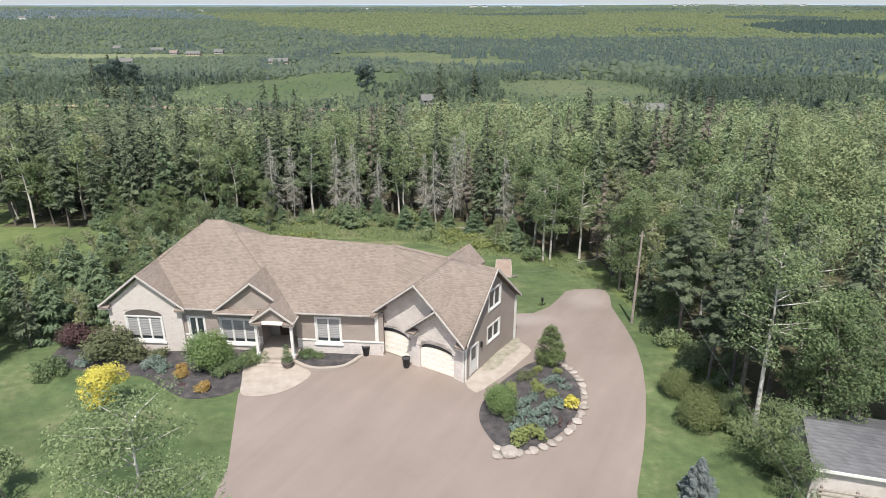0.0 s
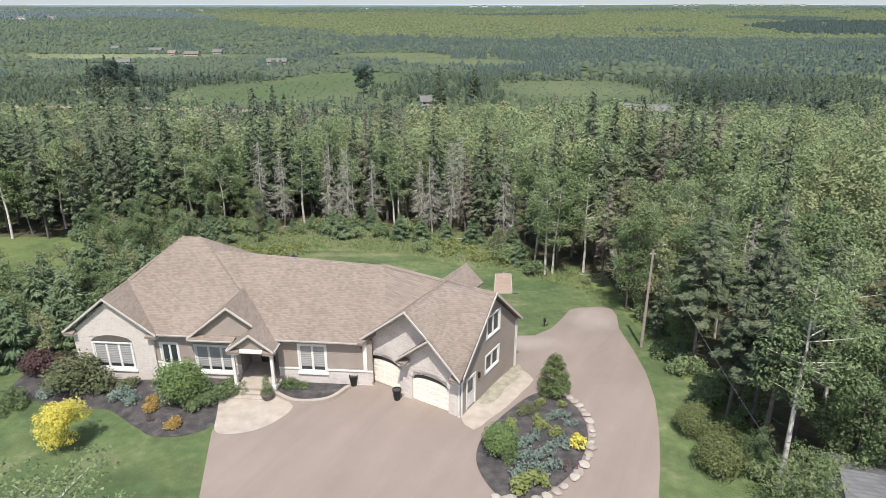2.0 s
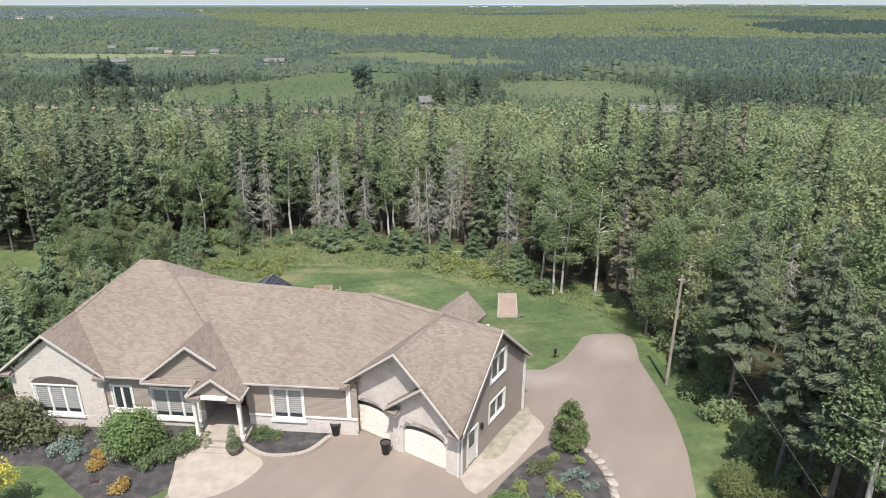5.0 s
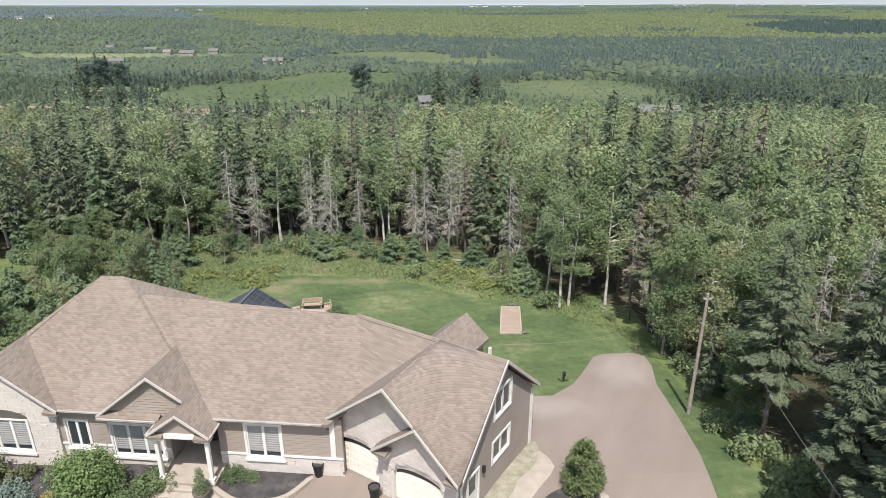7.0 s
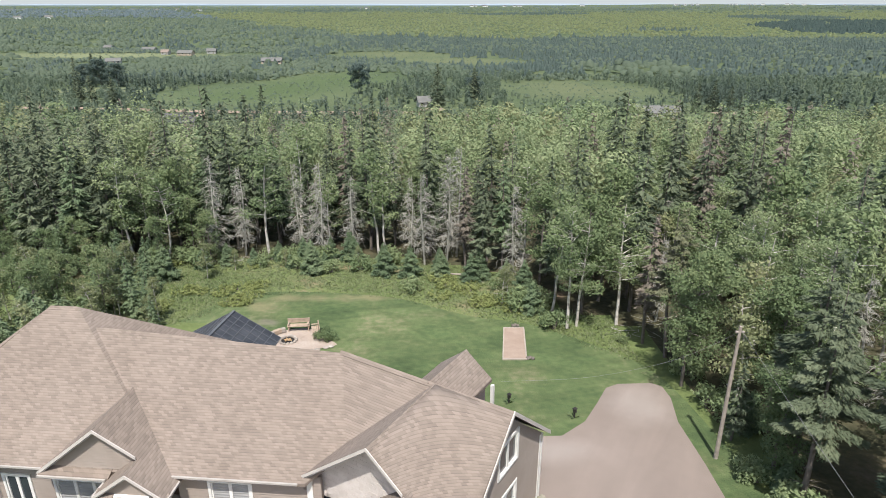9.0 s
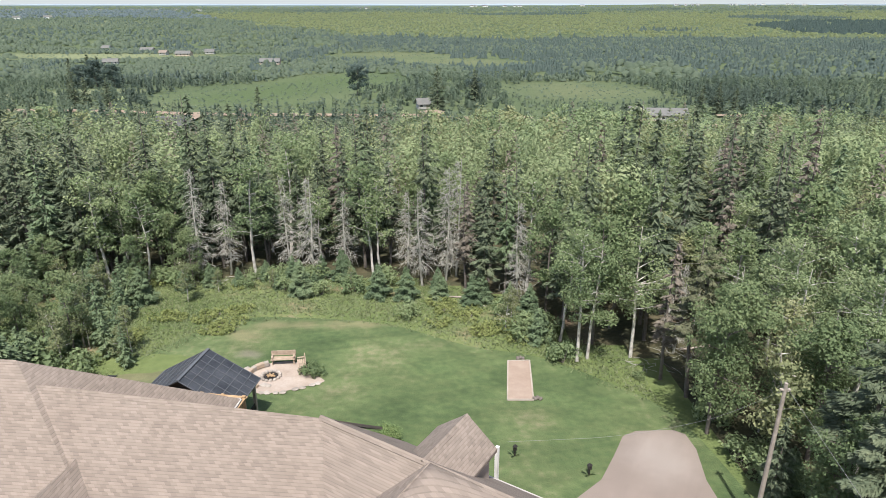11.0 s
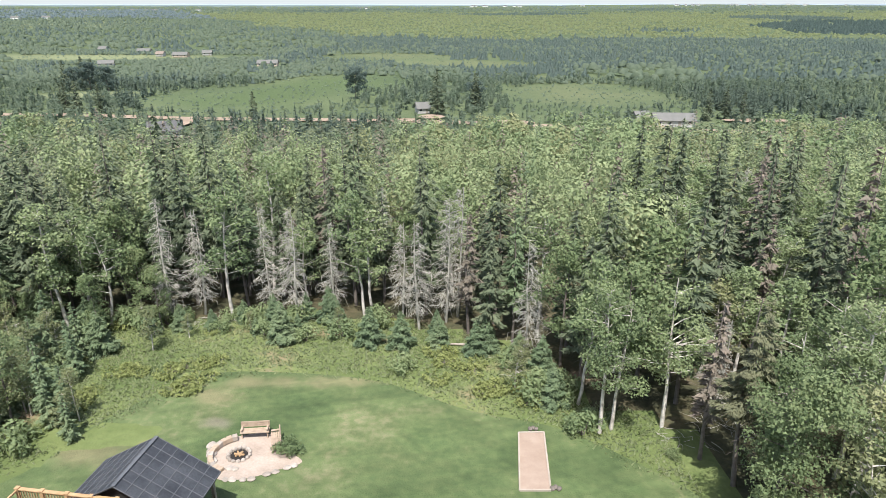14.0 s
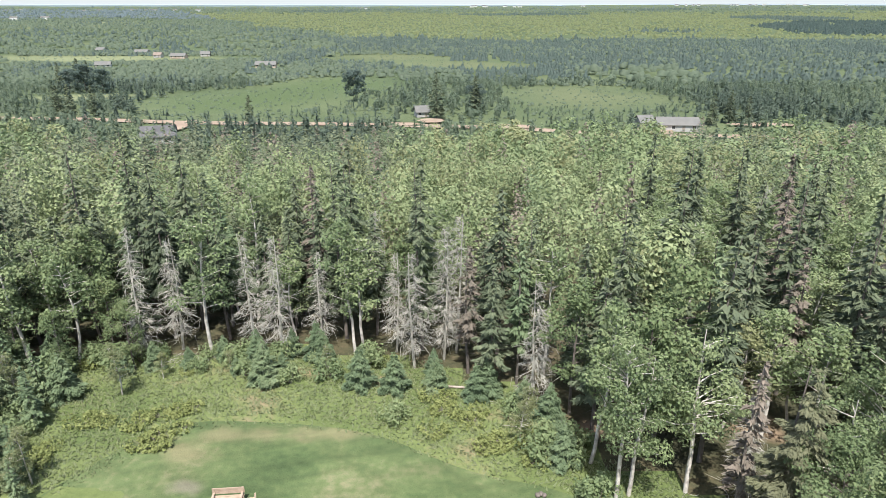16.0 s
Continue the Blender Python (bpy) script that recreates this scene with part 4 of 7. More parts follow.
def planter(x, y):
    """A tall black pot with a rim, soil inside."""
    t = thing("tall_planter", "tall black planter pot beside the garage door", "planter", "planters at the garage", pose(x, y, 0.04))
    part("pot", lathe([(0.19, 0), (0.2, 0.05), (0.27, 0.66), (0.3, 0.68), (0.3, 0.75), (0.25, 0.75), (0.24, 0.68)]), BLACKPLASTIC, t)
    part("soil", lathe([(0.23, 0.66), (0.235, 0.7)]), MULCH, t)
    return t


planter(-6.2, 36.65)
planter(-3.25, 35.05)


# ---------------------------------------------------------------- deck, gazebo, fire pit
def deck():
    m = pose(-14.7, 48.1, 0, 0, 0, -8)
    t = thing("deck", "raised timber deck with a railing behind the house", "deck")
    for i in range(17):
        part("board", box(-4.4, 4.25, -1.35 + i * 0.165, -1.2 + i * 0.165, 1.02, 1.06, m), TIMBER, t)
    for i in range(8):
        x = -4.3 + i * 8.45 / 7
        part("post", box(x - 0.07, x + 0.07, 1.38, 1.52, -2.2 if i % 2 == 0 else 0.9, 2.2, m), TIMBER, t)
        part("post_cap", box(x - 0.1, x + 0.1, 1.35, 1.55, 2.2, 2.25, m), TIMBER, t)
    for y in (-1.0, 0.2):
        part("post", box(4.15, 4.29, y, y + 0.14, 0.9, 2.2, m), TIMBER, t)
        part("post", box(-4.37, -4.23, y, y + 0.14, 0.9, 2.2, m), TIMBER, t)
    for z in (1.2, 2.08):
        part("rail", box(-4.35, 4.3, 1.41, 1.49, z, z + 0.07, m), TIMBER, t)
        part("rail", box(4.18, 4.26, -1.3, 1.45, z, z + 0.07, m), TIMBER, t)
        part("rail", box(-4.35, -4.27, -1.3, 1.45, z, z + 0.07, m), TIMBER, t)
    part("rail_cap", box(-4.4, 4.35, 1.36, 1.54, 2.16, 2.2, m), TIMBER, t)
    part("rail_cap", box(4.13, 4.31, -1.3, 1.45, 2.16, 2.2, m), TIMBER, t)
    me = bpy.data.meshes.new("baluster")
    bm = box(-0.018, 0.018, -0.018, 0.018, 0, 0.82)
    bm.to_mesh(me)
    bm.free()
    me.materials.append(TIMBER)
    for i in range(62):
        ob = new("baluster", me)
        ob.parent, ob.matrix_basis = t, m @ pose(-4.2 + i * 0.1365, 1.45, 1.26)
    for i in range(20):
        ob = new("baluster", me)
        ob.parent, ob.matrix_basis = t, m @ pose(4.22, -1.25 + i * 0.135, 1.26)
    part("beam", box(-4.4, 4.25, 1.3, 1.42, 0.78, 1.0, m), TIMBER, t)
    st = part("stair", box(4.3, 4.9, -0.9, 0.3, 0.7, 0.75, m), TIMBER, t)
    for i in range(8):
        part("tread", box(4.3 + i * 0.28, 4.62 + i * 0.28, -0.9, 0.3, 0.86 - i * 0.2, 0.9 - i * 0.2, m), TIMBER, st)
    for i in range(2):
        c = thing("deck_chair", "grey slatted chair on the deck", "chair", "chairs on the deck", m @ pose(-0.9 + i * 1.3, 0.2, 1.06, 0, 0, 160 + 30 * i))
        part("seat", box(-0.25, 0.25, -0.25, 0.25, 0.4, 0.45), GREYWOOD, c)
        part("backrest", box(-0.25, 0.25, 0.22, 0.27, 0.45, 0.95), GREYWOOD, c)
        for x in (-0.22, 0.22):
            for y in (-0.22, 0.22):
                part("leg", box(x - 0.025, x + 0.025, y - 0.025, y + 0.025, 0, 0.4), GREYWOOD, c)
    c = thing("deck_table", "round dark table on the deck", "table", "", m @ pose(-0.2, -0.5, 1.06))
    part("tabletop", lathe([(0.5, 0.7), (0.5, 0.74)]), GREYWOOD, c)
    part("leg", lathe([(0.06, 0.0), (0.06, 0.7)], 8), IRON, c)


deck()


def gazebo():
    m = pose(-13.55, 52.9, 0, 0, 0, -8.3)
    g = gz(-13.5, 51.5)
    t = thing("gazebo", "gazebo with a black panelled gable roof on posts", "gazebo")
    a, d, e, z = 3.05, 3.45, 1.1, 2.85
    for s in (-1, 1):
        part("roof", slab([(0, 0, z), (0, -d, z), (s * a, -d, e), (s * a, 0, e)], 0.06, m), SHINGLE_BLACK, t, "black roof panels with worn seams")
        for k in range(7):
            y = -d * k / 6
            beam((0, y, z + 0.03), (s * a, y, e + 0.03), 0.04, 0.04, m, SEAM, "seam", t)
        for k in range(1, 7):
            u = k / 6
            beam((s * a * u, 0, z + (e - z) * u + 0.03), (s * a * u, -d, z + (e - z) * u + 0.03), 0.04, 0.04, m, SEAM, "seam", t)
        for y in (-0.3, -d + 0.3):
            part("post", box(s * (a - 0.35) - 0.08, s * (a - 0.35) + 0.08, y - 0.08, y + 0.08, g - 0.2, e + 0.05, m), GREYWOOD, t)
        part("beam", box(s * (a - 0.35) - 0.06, s * (a - 0.35) + 0.06, -d + 0.2, -0.2, e - 0.12, e + 0.06, m), GREYWOOD, t)
        part("screen", box(s * (a - 0.35) - 0.02, s * (a - 0.35) + 0.02, -d + 0.4, -0.4, g + 0.1, g + 1.0, m), DARK, t)
    part("ridge_cap", box(-0.09, 0.09, -d, 0, z - 0.02, z + 0.05, m), SEAM, t)
    for y in (-0.3, -d + 0.3):
        part("tie_beam", box(-a + 0.35, a - 0.35, y - 0.05, y + 0.05, e - 0.1, e + 0.05, m), GREYWOOD, t)
    part("gable", slab([(-a + 0.5, -0.25, e + 0.06), (a - 0.5, -0.25, e + 0.06), (0, -0.25, z - 0.12)], 0.06, m, (0, -1, 0)), DARK, t)
    part("gable", slab([(-a + 0.4, -d + 0.3, e + 0.04), (a - 0.4, -d + 0.3, e + 0.04), (0, -d + 0.3, z - 0.12)], 0.06, m, (0, 1, 0)), DARK, t)
    part("floor", box(-a + 0.3, a - 0.3, -d + 0.2, -0.2, g - 0.1, g + 0.12, m), GREYWOOD, t)


SEAM = material("pale_seam", [(0.07, 0.075, 0.085), (0.11, 0.115, 0.125)], 2.0, 0.6)
gazebo()


def bench(x, y, turn, length=1.7):
    t = thing("bench", "weathered wooden garden bench by the fire pit", "bench", "benches at the fire pit", pose(x, y, gz(x, y) + 0.06, 0, 0, turn))
    for i in range(4):
        part("slat", box(-length / 2, length / 2, -0.3 + i * 0.13, -0.19 + i * 0.13, 0.42, 0.46), GREYTAN, t)
    for i in range(3):
        part("back_slat", box(-length / 2, length / 2, 0.24, 0.28, 0.52 + i * 0.13, 0.63 + i * 0.13), GREYTAN, t)
    for s in (-length / 2 + 0.1, length / 2 - 0.1):
        for yy in (-0.24, 0.2):
            part("leg", box(s - 0.04, s + 0.04, yy, yy + 0.08, 0, 0.42 if yy < 0 else 0.9), GREYTAN, t)
        part("armrest", box(s - 0.06, s + 0.06, -0.28, 0.24, 0.6, 0.64), GREYTAN, t)


GREYTAN = material("sunbleached_wood", [(0.26, 0.2, 0.15), (0.35, 0.275, 0.21), (0.42, 0.34, 0.27)], 3.0, 0.9, 0.004, 30)
sheet("fire_pit_patio", [(-13.3, 58.2), (-12.6, 56.6), (-12.0, 55.2), (-10.5, 55.2), (-8.9, 56.0), (-7.7, 56.7), (-8.3, 57.5), (-9.4, 58.9), (-10.6, 59.5), (-12.2, 59.1)], 0.05, material("sandstone_flags", [(0.27, 0.215, 0.175), (0.345, 0.285, 0.24), (0.42, 0.36, 0.31)], 0.9, 0.95, 0.02, 6, fine=0.8), "pale sandy stone patio round the fire pit", "patio")
pit = thing("fire_pit", "round fire pit ring of grey stones", "fire pit", "", pose(-11.45, 57.35, gz(-11.45, 57.35) + 0.05))
for k in range(14):
    a = k * 2 * math.pi / 14
    ob = new("stone", BOULDERS[k % 6])
    ob.parent = pit
    ob.matrix_basis = pose(0.62 * math.cos(a), 0.62 * math.sin(a), 0.08, 0, 0, math.degrees(a)) @ Matrix.Diagonal((0.45, 0.5, 0.8, 1))
part("ash", lathe([(0.5, 0.0), (0.5, 0.04)]), DARK, pit)
for k in range(3):
    part("log", box(-0.3, 0.3, -0.05, 0.05, 0.04, 0.14, pose(0, 0, 0.02 * k, 0, 8, 60 * k), 0.02), TIMBER, pit)
seat = thing("stone_seat_wall", "low curved wall of rough tan stone beside the fire pit", "wall", "", pose(-11.45, 57.35, gz(-11.45, 57.35) + 0.05))
for k in range(12):
    a = radians(115 + k * 12)
    part("block", box(-0.16, 0.16, -0.15, 0.15, 0, 0.34, pose(1.55 * math.cos(a), 1.55 * math.sin(a), 0, 0, 0, 115 + k * 12 + 90), 0.03), GREYTAN if k % 3 else ROCK, seat)
bench(-11.0, 59.2, 5)
bench(-9.5, 58.3, -75, 1.5)
stones_along([(-13.35, 58.3), (-13.0, 57.2), (-12.5, 56.1)], 0.34, 0.9, "stones at the fire pit", "rough grey stone edging the fire pit patio")
stones_along([(-11.9, 55.1), (-10.2, 55.1), (-8.8, 55.9), (-7.6, 56.7)], 0.5, 0.6, "stones at the fire pit", "rough pale stone edging the fire pit patio")
stones_along([(-11.9, 56.2), (-11.1, 56.0)], 0.3, 0.8, "stones at the fire pit", "rough pale stone edging the fire pit patio")


DARKSTONES = []
for s in range(3):
    me = boulder(40 + s, 0.26)
    me.materials[0] = BARK
    DARKSTONES.append(me)


def court():
    t = thing("horseshoe_court", "rectangular clay court edged with pale boards in the lawn", "games court")
    c = [Vector((4.95, 59.5)), Vector((6.5, 59.55)), Vector((6.05, 54.2)), Vector((4.4, 54.2))]
    bm = bmesh.new()
    bm.faces.new([bm.verts.new((p.x, p.y, gz(p.x, p.y) + 0.07)) for p in c[::-1]])
    bmesh.ops.subdivide_edges(bm, edges=bm.edges[:], cuts=6, use_grid_fill=True)
    bmesh.ops.recalc_face_normals(bm, faces=bm.faces)
    if bm.faces[:][0].normal.z < 0:
        bmesh.ops.reverse_faces(bm, faces=bm.faces)
    part("clay", bm, CLAY, t)
    I = Matrix.Identity(4)
    for p, q in zip(c, c[1:] + c[:1]):
        beam((p.x, p.y, gz(p.x, p.y) + 0.13), (q.x, q.y, gz(q.x, q.y) + 0.13), 0.09, 0.16, I, CONCRETE, "edging_board", t)
    for p in ((5.9, 59.85), (6.35, 54.3)):
        r = thing("court_stone", "small dark stone pile beside the court", "stone", "", pose(p[0], p[1], gz(*p)))
        for k in range(3):
            ob = new("stone", DARKSTONES[k])
            ob.parent = r
            ob.matrix_basis = pose(0.18 * k - 0.2, 0.1 * (k % 2), 0.12) @ Matrix.Diagonal((0.55, 0.6, 0.8, 1))


court()


def lantern(x, y):
    t = thing("garden_lantern", "black lantern on a short post in the grass", "lamp", "garden lanterns", pose(x, y, gz(x, y)))
    part("post", box(-0.04, 0.04, -0.04, 0.04, 0, 0.42), IRON, t)
    part("housing", box(-0.1, 0.1, -0.1, 0.1, 0.42, 0.66, bevel=0.02), IRON, t)
    part("cap", lathe([(0.17, 0.66), (0.03, 0.78)], 4), IRON, t)
    for k in range(5):
        a = k * 1.3
        part("leaf", slab([(0, 0, 0.02), (0.3 * math.cos(a), 0.3 * math.sin(a), 0.35), (0.4 * math.cos(a + 0.3), 0.4 * math.sin(a + 0.3), 0.3)], 0.01), MAPLELEAF, t)


lantern(7.85, 46.5)
lantern(4.2, 48.2)


def utility_pole():
    t = thing("utility_pole", "weathered wooden utility pole with a short crossarm", "pole", "", pose(14.45, 42.5, gz(14.45, 42.5)))
    part("pole", lathe([(0.115, -0.3), (0.1, 3), (0.075, 7.8)], 10), GREYWOOD, t)
    part("crossarm", box(-0.22, 0.22, -0.05, 0.05, 7.45, 7.53), GREYWOOD, t)
    for x in (-0.18, 0.18):
        part("insulator", lathe([(0.03, 7.53), (0.05, 7.62), (0.03, 7.7)], 8), TRIM, t)


utility_pole()


def cable(pts, r, name, label):
    cu = bpy.data.curves.new(name, "CURVE")
    cu.dimensions, cu.bevel_depth, cu.bevel_resolution = "3D", r, 1
    sp = cu.splines.new("NURBS")
    sp.points.add(len(pts) - 1)
    for p, q in zip(sp.points, pts):
        p.co = (*q, 1)
    sp.use_endpoint_u, sp.order_u = True, 3
    dg = bpy.context.evaluated_depsgraph_get
    ob = new(name, cu)
    dg().update()
    me = bpy.data.meshes.new_from_object(ob.evaluated_get(dg()))
    bpy.data.objects.remove(ob)
    me.materials.append(CABLE)
    return tagged(part(name, me, None), label, "cable")


CABLE = material("grey_cable", [(0.16, 0.16, 0.165), (0.24, 0.24, 0.245)], 3.0, 0.5)
cable([(14.45, 42.5, 7.0), (12.8, 42.8, 5.7), (11, 43.2, 4.7), (8, 43.8, 3.6), (5.5, 44.0, 3.3), (3.2, 43.6, 3.5)], 0.005, "service_cable", "thin pale service cable from the pole to the house")
cable([(14.5, 42.5, 7.1), (14.75, 36, 5.7), (14.3, 28, 5.3), (13.3, 21, 6.2), (11.2, 12, 8.0), (9, 2, 10.0), (6, -12, 13)], 0.007, "overhead_cable", "thin grey overhead cable from the pole")


# shed and stacked rails beyond the right-hand lawn
def shed():
    m = pose(21.0, 22.75, 0, 0, 0, -15)
    t = thing("shed", "low pale shed with a dark grey shingle roof", "shed")
    part("roof", slab([(-3.3, -1.2, 2.15), (3.6, -1.2, 2.15), (3.6, 1.4, 3.2), (-3.3, 1.4, 3.2)], 0.12, m), SHINGLE_GREY, t)
    part("roof", slab([(-3.3, 4.0, 2.15), (3.6, 4.0, 2.15), (3.6, 1.4, 3.2), (-3.3, 1.4, 3.2)], 0.12, m), SHINGLE_GREY, t)
    part("fascia", box(-3.3, 3.6, -1.25, -1.2, 1.98, 2.14, m), TRIM, t)
    part("wall", box(-3.1, 3.4, -1.0, 3.8, -0.2, 2.05, m), STONE_LOOSE, t)
    part("gable", slab([(-3.1, -1.0, 2.0), (-3.1, 3.8, 2.0), (-3.1, 1.4, 3.05)], 0.1, m, (1, 0, 0)), STONE_LOOSE, t)
    p = thing("rail_stack", "stack of weathered fence rails by the shed", "timber stack")
    for k in range(4):
        part("rail", box(-3.0, 0.5, -1.72, -1.62, 0.3 + 0.3 * k, 0.42 + 0.3 * k, m @ pose(0, 0, 0.01 * k, 0, 0.6 * (-1) ** k, 0), 0.02), GREYWOOD, p)
    for x in (-2.8, -1.2, 0.3):
        part("post", box(x - 0.06, x + 0.06, -1.6, -1.5, -0.1, 1.4, m), GREYWOOD, p)


shed()

# ---------------------------------------------------------------- trees
RNG = np.random.default_rng(7)
# valley and far foliage: the haze of distance is mixed into these colours
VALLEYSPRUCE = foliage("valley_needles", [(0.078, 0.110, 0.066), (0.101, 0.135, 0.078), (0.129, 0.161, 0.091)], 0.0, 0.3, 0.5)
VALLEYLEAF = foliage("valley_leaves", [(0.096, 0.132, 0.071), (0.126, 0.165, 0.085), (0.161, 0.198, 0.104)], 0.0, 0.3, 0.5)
FARSPRUCE = foliage("haze_tinted_needles", [(0.087, 0.124, 0.082), (0.106, 0.144, 0.093), (0.127, 0.164, 0.104)], 0.0, 0.12, 0.5)
FARLEAF = foliage("haze_tinted_leaves", [(0.109, 0.146, 0.077), (0.129, 0.167, 0.087), (0.152, 0.187, 0.098)], 0.0, 0.12, 0.5)
HAZEWOOD = foliage("haze_coloured_needles", [(0.12, 0.160, 0.128), (0.138, 0.18, 0.142), (0.155, 0.2, 0.156)], 0.0, 0.15, 0.5)
# needles coloured dark to paint a cloud's shadow on the far slope
SHADOWSPRUCE = foliage("cloud_shadow_needles", [(0.036, 0.056, 0.04), (0.05, 0.075, 0.05), (0.068, 0.095, 0.062)], 0.0, 0.15, 0.2)
HILLLEAF = foliage("hillside_leaves", [(0.148, 0.178, 0.070), (0.174, 0.204, 0.078), (0.204, 0.231, 0.089)], 0.0, 0.12, 0.5)


def sprays(centre, along, across):
    """Leaf triangles: centre, half-length and half-width vectors (N x 3 each)."""
    v = np.stack([centre - along * 0.8 - across, centre - along * 0.5 + across, centre + along], 1).reshape(-1, 3)
    return v, np.arange(len(v)).reshape(-1, 3)


def unit(v):
    return v / np.maximum(np.linalg.norm(v, axis=-1, keepdims=True), 1e-9)


def tube(points, radii, seg=6):
    """A tapered limb along points."""
    points, rings = np.asarray(points, float), []
    for i, p in enumerate(points):
        d = unit(points[min(i + 1, len(points) - 1)] - points[max(i - 1, 0)])
        a = unit(np.cross(d, (0.31, 0.87, 0.39) if abs(d[2]) > 0.8 else (0, 0, 1.0)))
        b = np.cross(d, a)
        w = np.arange(seg) * 2 * math.pi / seg
        rings.append(p + radii[i] * (np.cos(w)[:, None] * a + np.sin(w)[:, None] * b))
    n = len(points)
    f = [(i * seg + k, i * seg + (k + 1) % seg, (i + 1) * seg + (k + 1) % seg, (i + 1) * seg + k) for i in range(n - 1) for k in range(seg)]
    return np.concatenate(rings), np.array(f)


def merge(pieces):
    vs, fs, n = [], [], 0
    for v, f in pieces:
        vs.append(v)
        fs.append(f + n)
        n += len(v)
    return np.concatenate(vs), np.concatenate(fs)


def bent(base, top, bend, rng, n=6):
    t = np.linspace(0, 1, n)[:, None]
    side = rng.normal(0, bend, 3) * (1, 1, 0)
    return np.asarray(base) * (1 - t) + np.asarray(top) * t + side * np.sin(t * math.pi) + rng.normal(0, bend * 0.15, (n, 3)) * (t > 0) * (t < 1)


def conifer_crown(rng, height, radius, bare, whorls, spray, thin=1.0, slim=0.5):
    """Drooping boughs, each a flat fan of needle sprays with room between it and the next, and an uneven outline."""
    c, al, ac = [], [], []
    n = int(whorls * 3.4 * thin)
    for i in range(n):
        u = ((i + rng.uniform()) / n) ** 1.15
        z = height * (bare + (1 - bare) * u)
        r = radius * ((1 - u) ** 0.8 * (0.78 + 0.22 * min(1, 5 * u)) + 0.05) * rng.uniform(0.55, 1.2)
        a = i * 2.39996 + rng.normal(0, 0.5)
        d = np.array([math.cos(a), math.sin(a), 0])
        side = np.array([-d[1], d[0], 0])
        m = max(4, int(0.95 * r * (0.35 + 0.42 * r) / (spray * spray * 0.55)))
        q = np.sqrt(rng.uniform(0.03, 1, m))
        w = (0.10 + 0.42 * r * (1.08 - q) * (0.35 + q)) * rng.uniform(-1, 1, m)
        droop = -0.30 * r * q ** 1.4 + 0.14 * r * q ** 4 - 0.30 * np.abs(w)
        p = np.outer(q * r, d) + np.outer(w, side) + np.outer(z + droop + rng.normal(0, 0.05, m), (0, 0, 1.0))
        k = spray * rng.uniform(0.6, 1.2, m)[:, None]
        way = unit(d + np.outer(np.sign(w) * rng.uniform(0.1, 1.0, m), side) + np.outer(rng.normal(-0.35, 0.2, m), (0, 0, 1.0)))
        cr = unit(np.cross(way, (0, 0, 1.0)) + rng.normal(0, 0.5, (m, 3)))
        c.append(p), al.append(way * k * 1.2), ac.append(cr * k * slim)
    return sprays(np.concatenate(c), np.concatenate(al), np.concatenate(ac))


def leaf_crown(rng, clumps, per, leaf):
    """Leaves in clumps. clumps: rows of centre and radius."""
    c, al, ac = [], [], []
    for x, y, z, r in clumps:
        n = max(6, int(per * r * r))
        d = unit(rng.normal(0, 1, (n, 3)))
        p = np.array([x, y, z]) + d * (r * rng.uniform(0.35, 1.08, n) ** 0.6)[:, None] * (1, 1, 0.8)
        nn = unit(d + rng.normal(0, 0.6, (n, 3)) + (0, 0, 0.5))
        a = unit(np.cross(nn, rng.normal(0, 1, (n, 3))))
        b = np.cross(nn, a)
        w = leaf * rng.uniform(0.55, 1.3, n)[:, None]
        c.append(p), al.append(a * w), ac.append(b * w * 0.7)
    return sprays(np.concatenate(c), np.concatenate(al), np.concatenate(ac))


def template(name, label, category, trunk, trunk_mat, crown, crown_mat, group=""):
    t = thing(name, label, category, group)
    part("trunk", mesh_np("trunk", *trunk, smooth=True), trunk_mat, t)
    if crown is not None:
        part("crown", mesh_np("crown", *crown), crown_mat, t)
    return t


def make_spruce(seed, h, r, bare, mat, label, spray=0.29, whorls=26, thin=1.0):
    rng = np.random.default_rng(seed)
    pts = bent((0, 0, -0.3), (rng.normal(0, 0.15), rng.normal(0, 0.15), h), 0.12, rng)
    pieces = [tube(pts, np.linspace(0.012 * h + 0.02, 0.02, 6))]
    for i in range(int(14 * bare / 0.3)):
        a, z = rng.uniform(0, 6.28), rng.uniform(0.12, bare + 0.1) * h
        q = rng.uniform(0.5, 1.4)
        pieces.append(tube(bent((0, 0, z), (math.cos(a) * q, math.sin(a) * q, z - 0.2 * q), 0.05, rng, 3), (0.025, 0.018, 0.006), 3))
    return template("spruce_tree", label, "tree", merge(pieces), BARK, conifer_crown(rng, h, r, bare, whorls, spray, thin), mat)


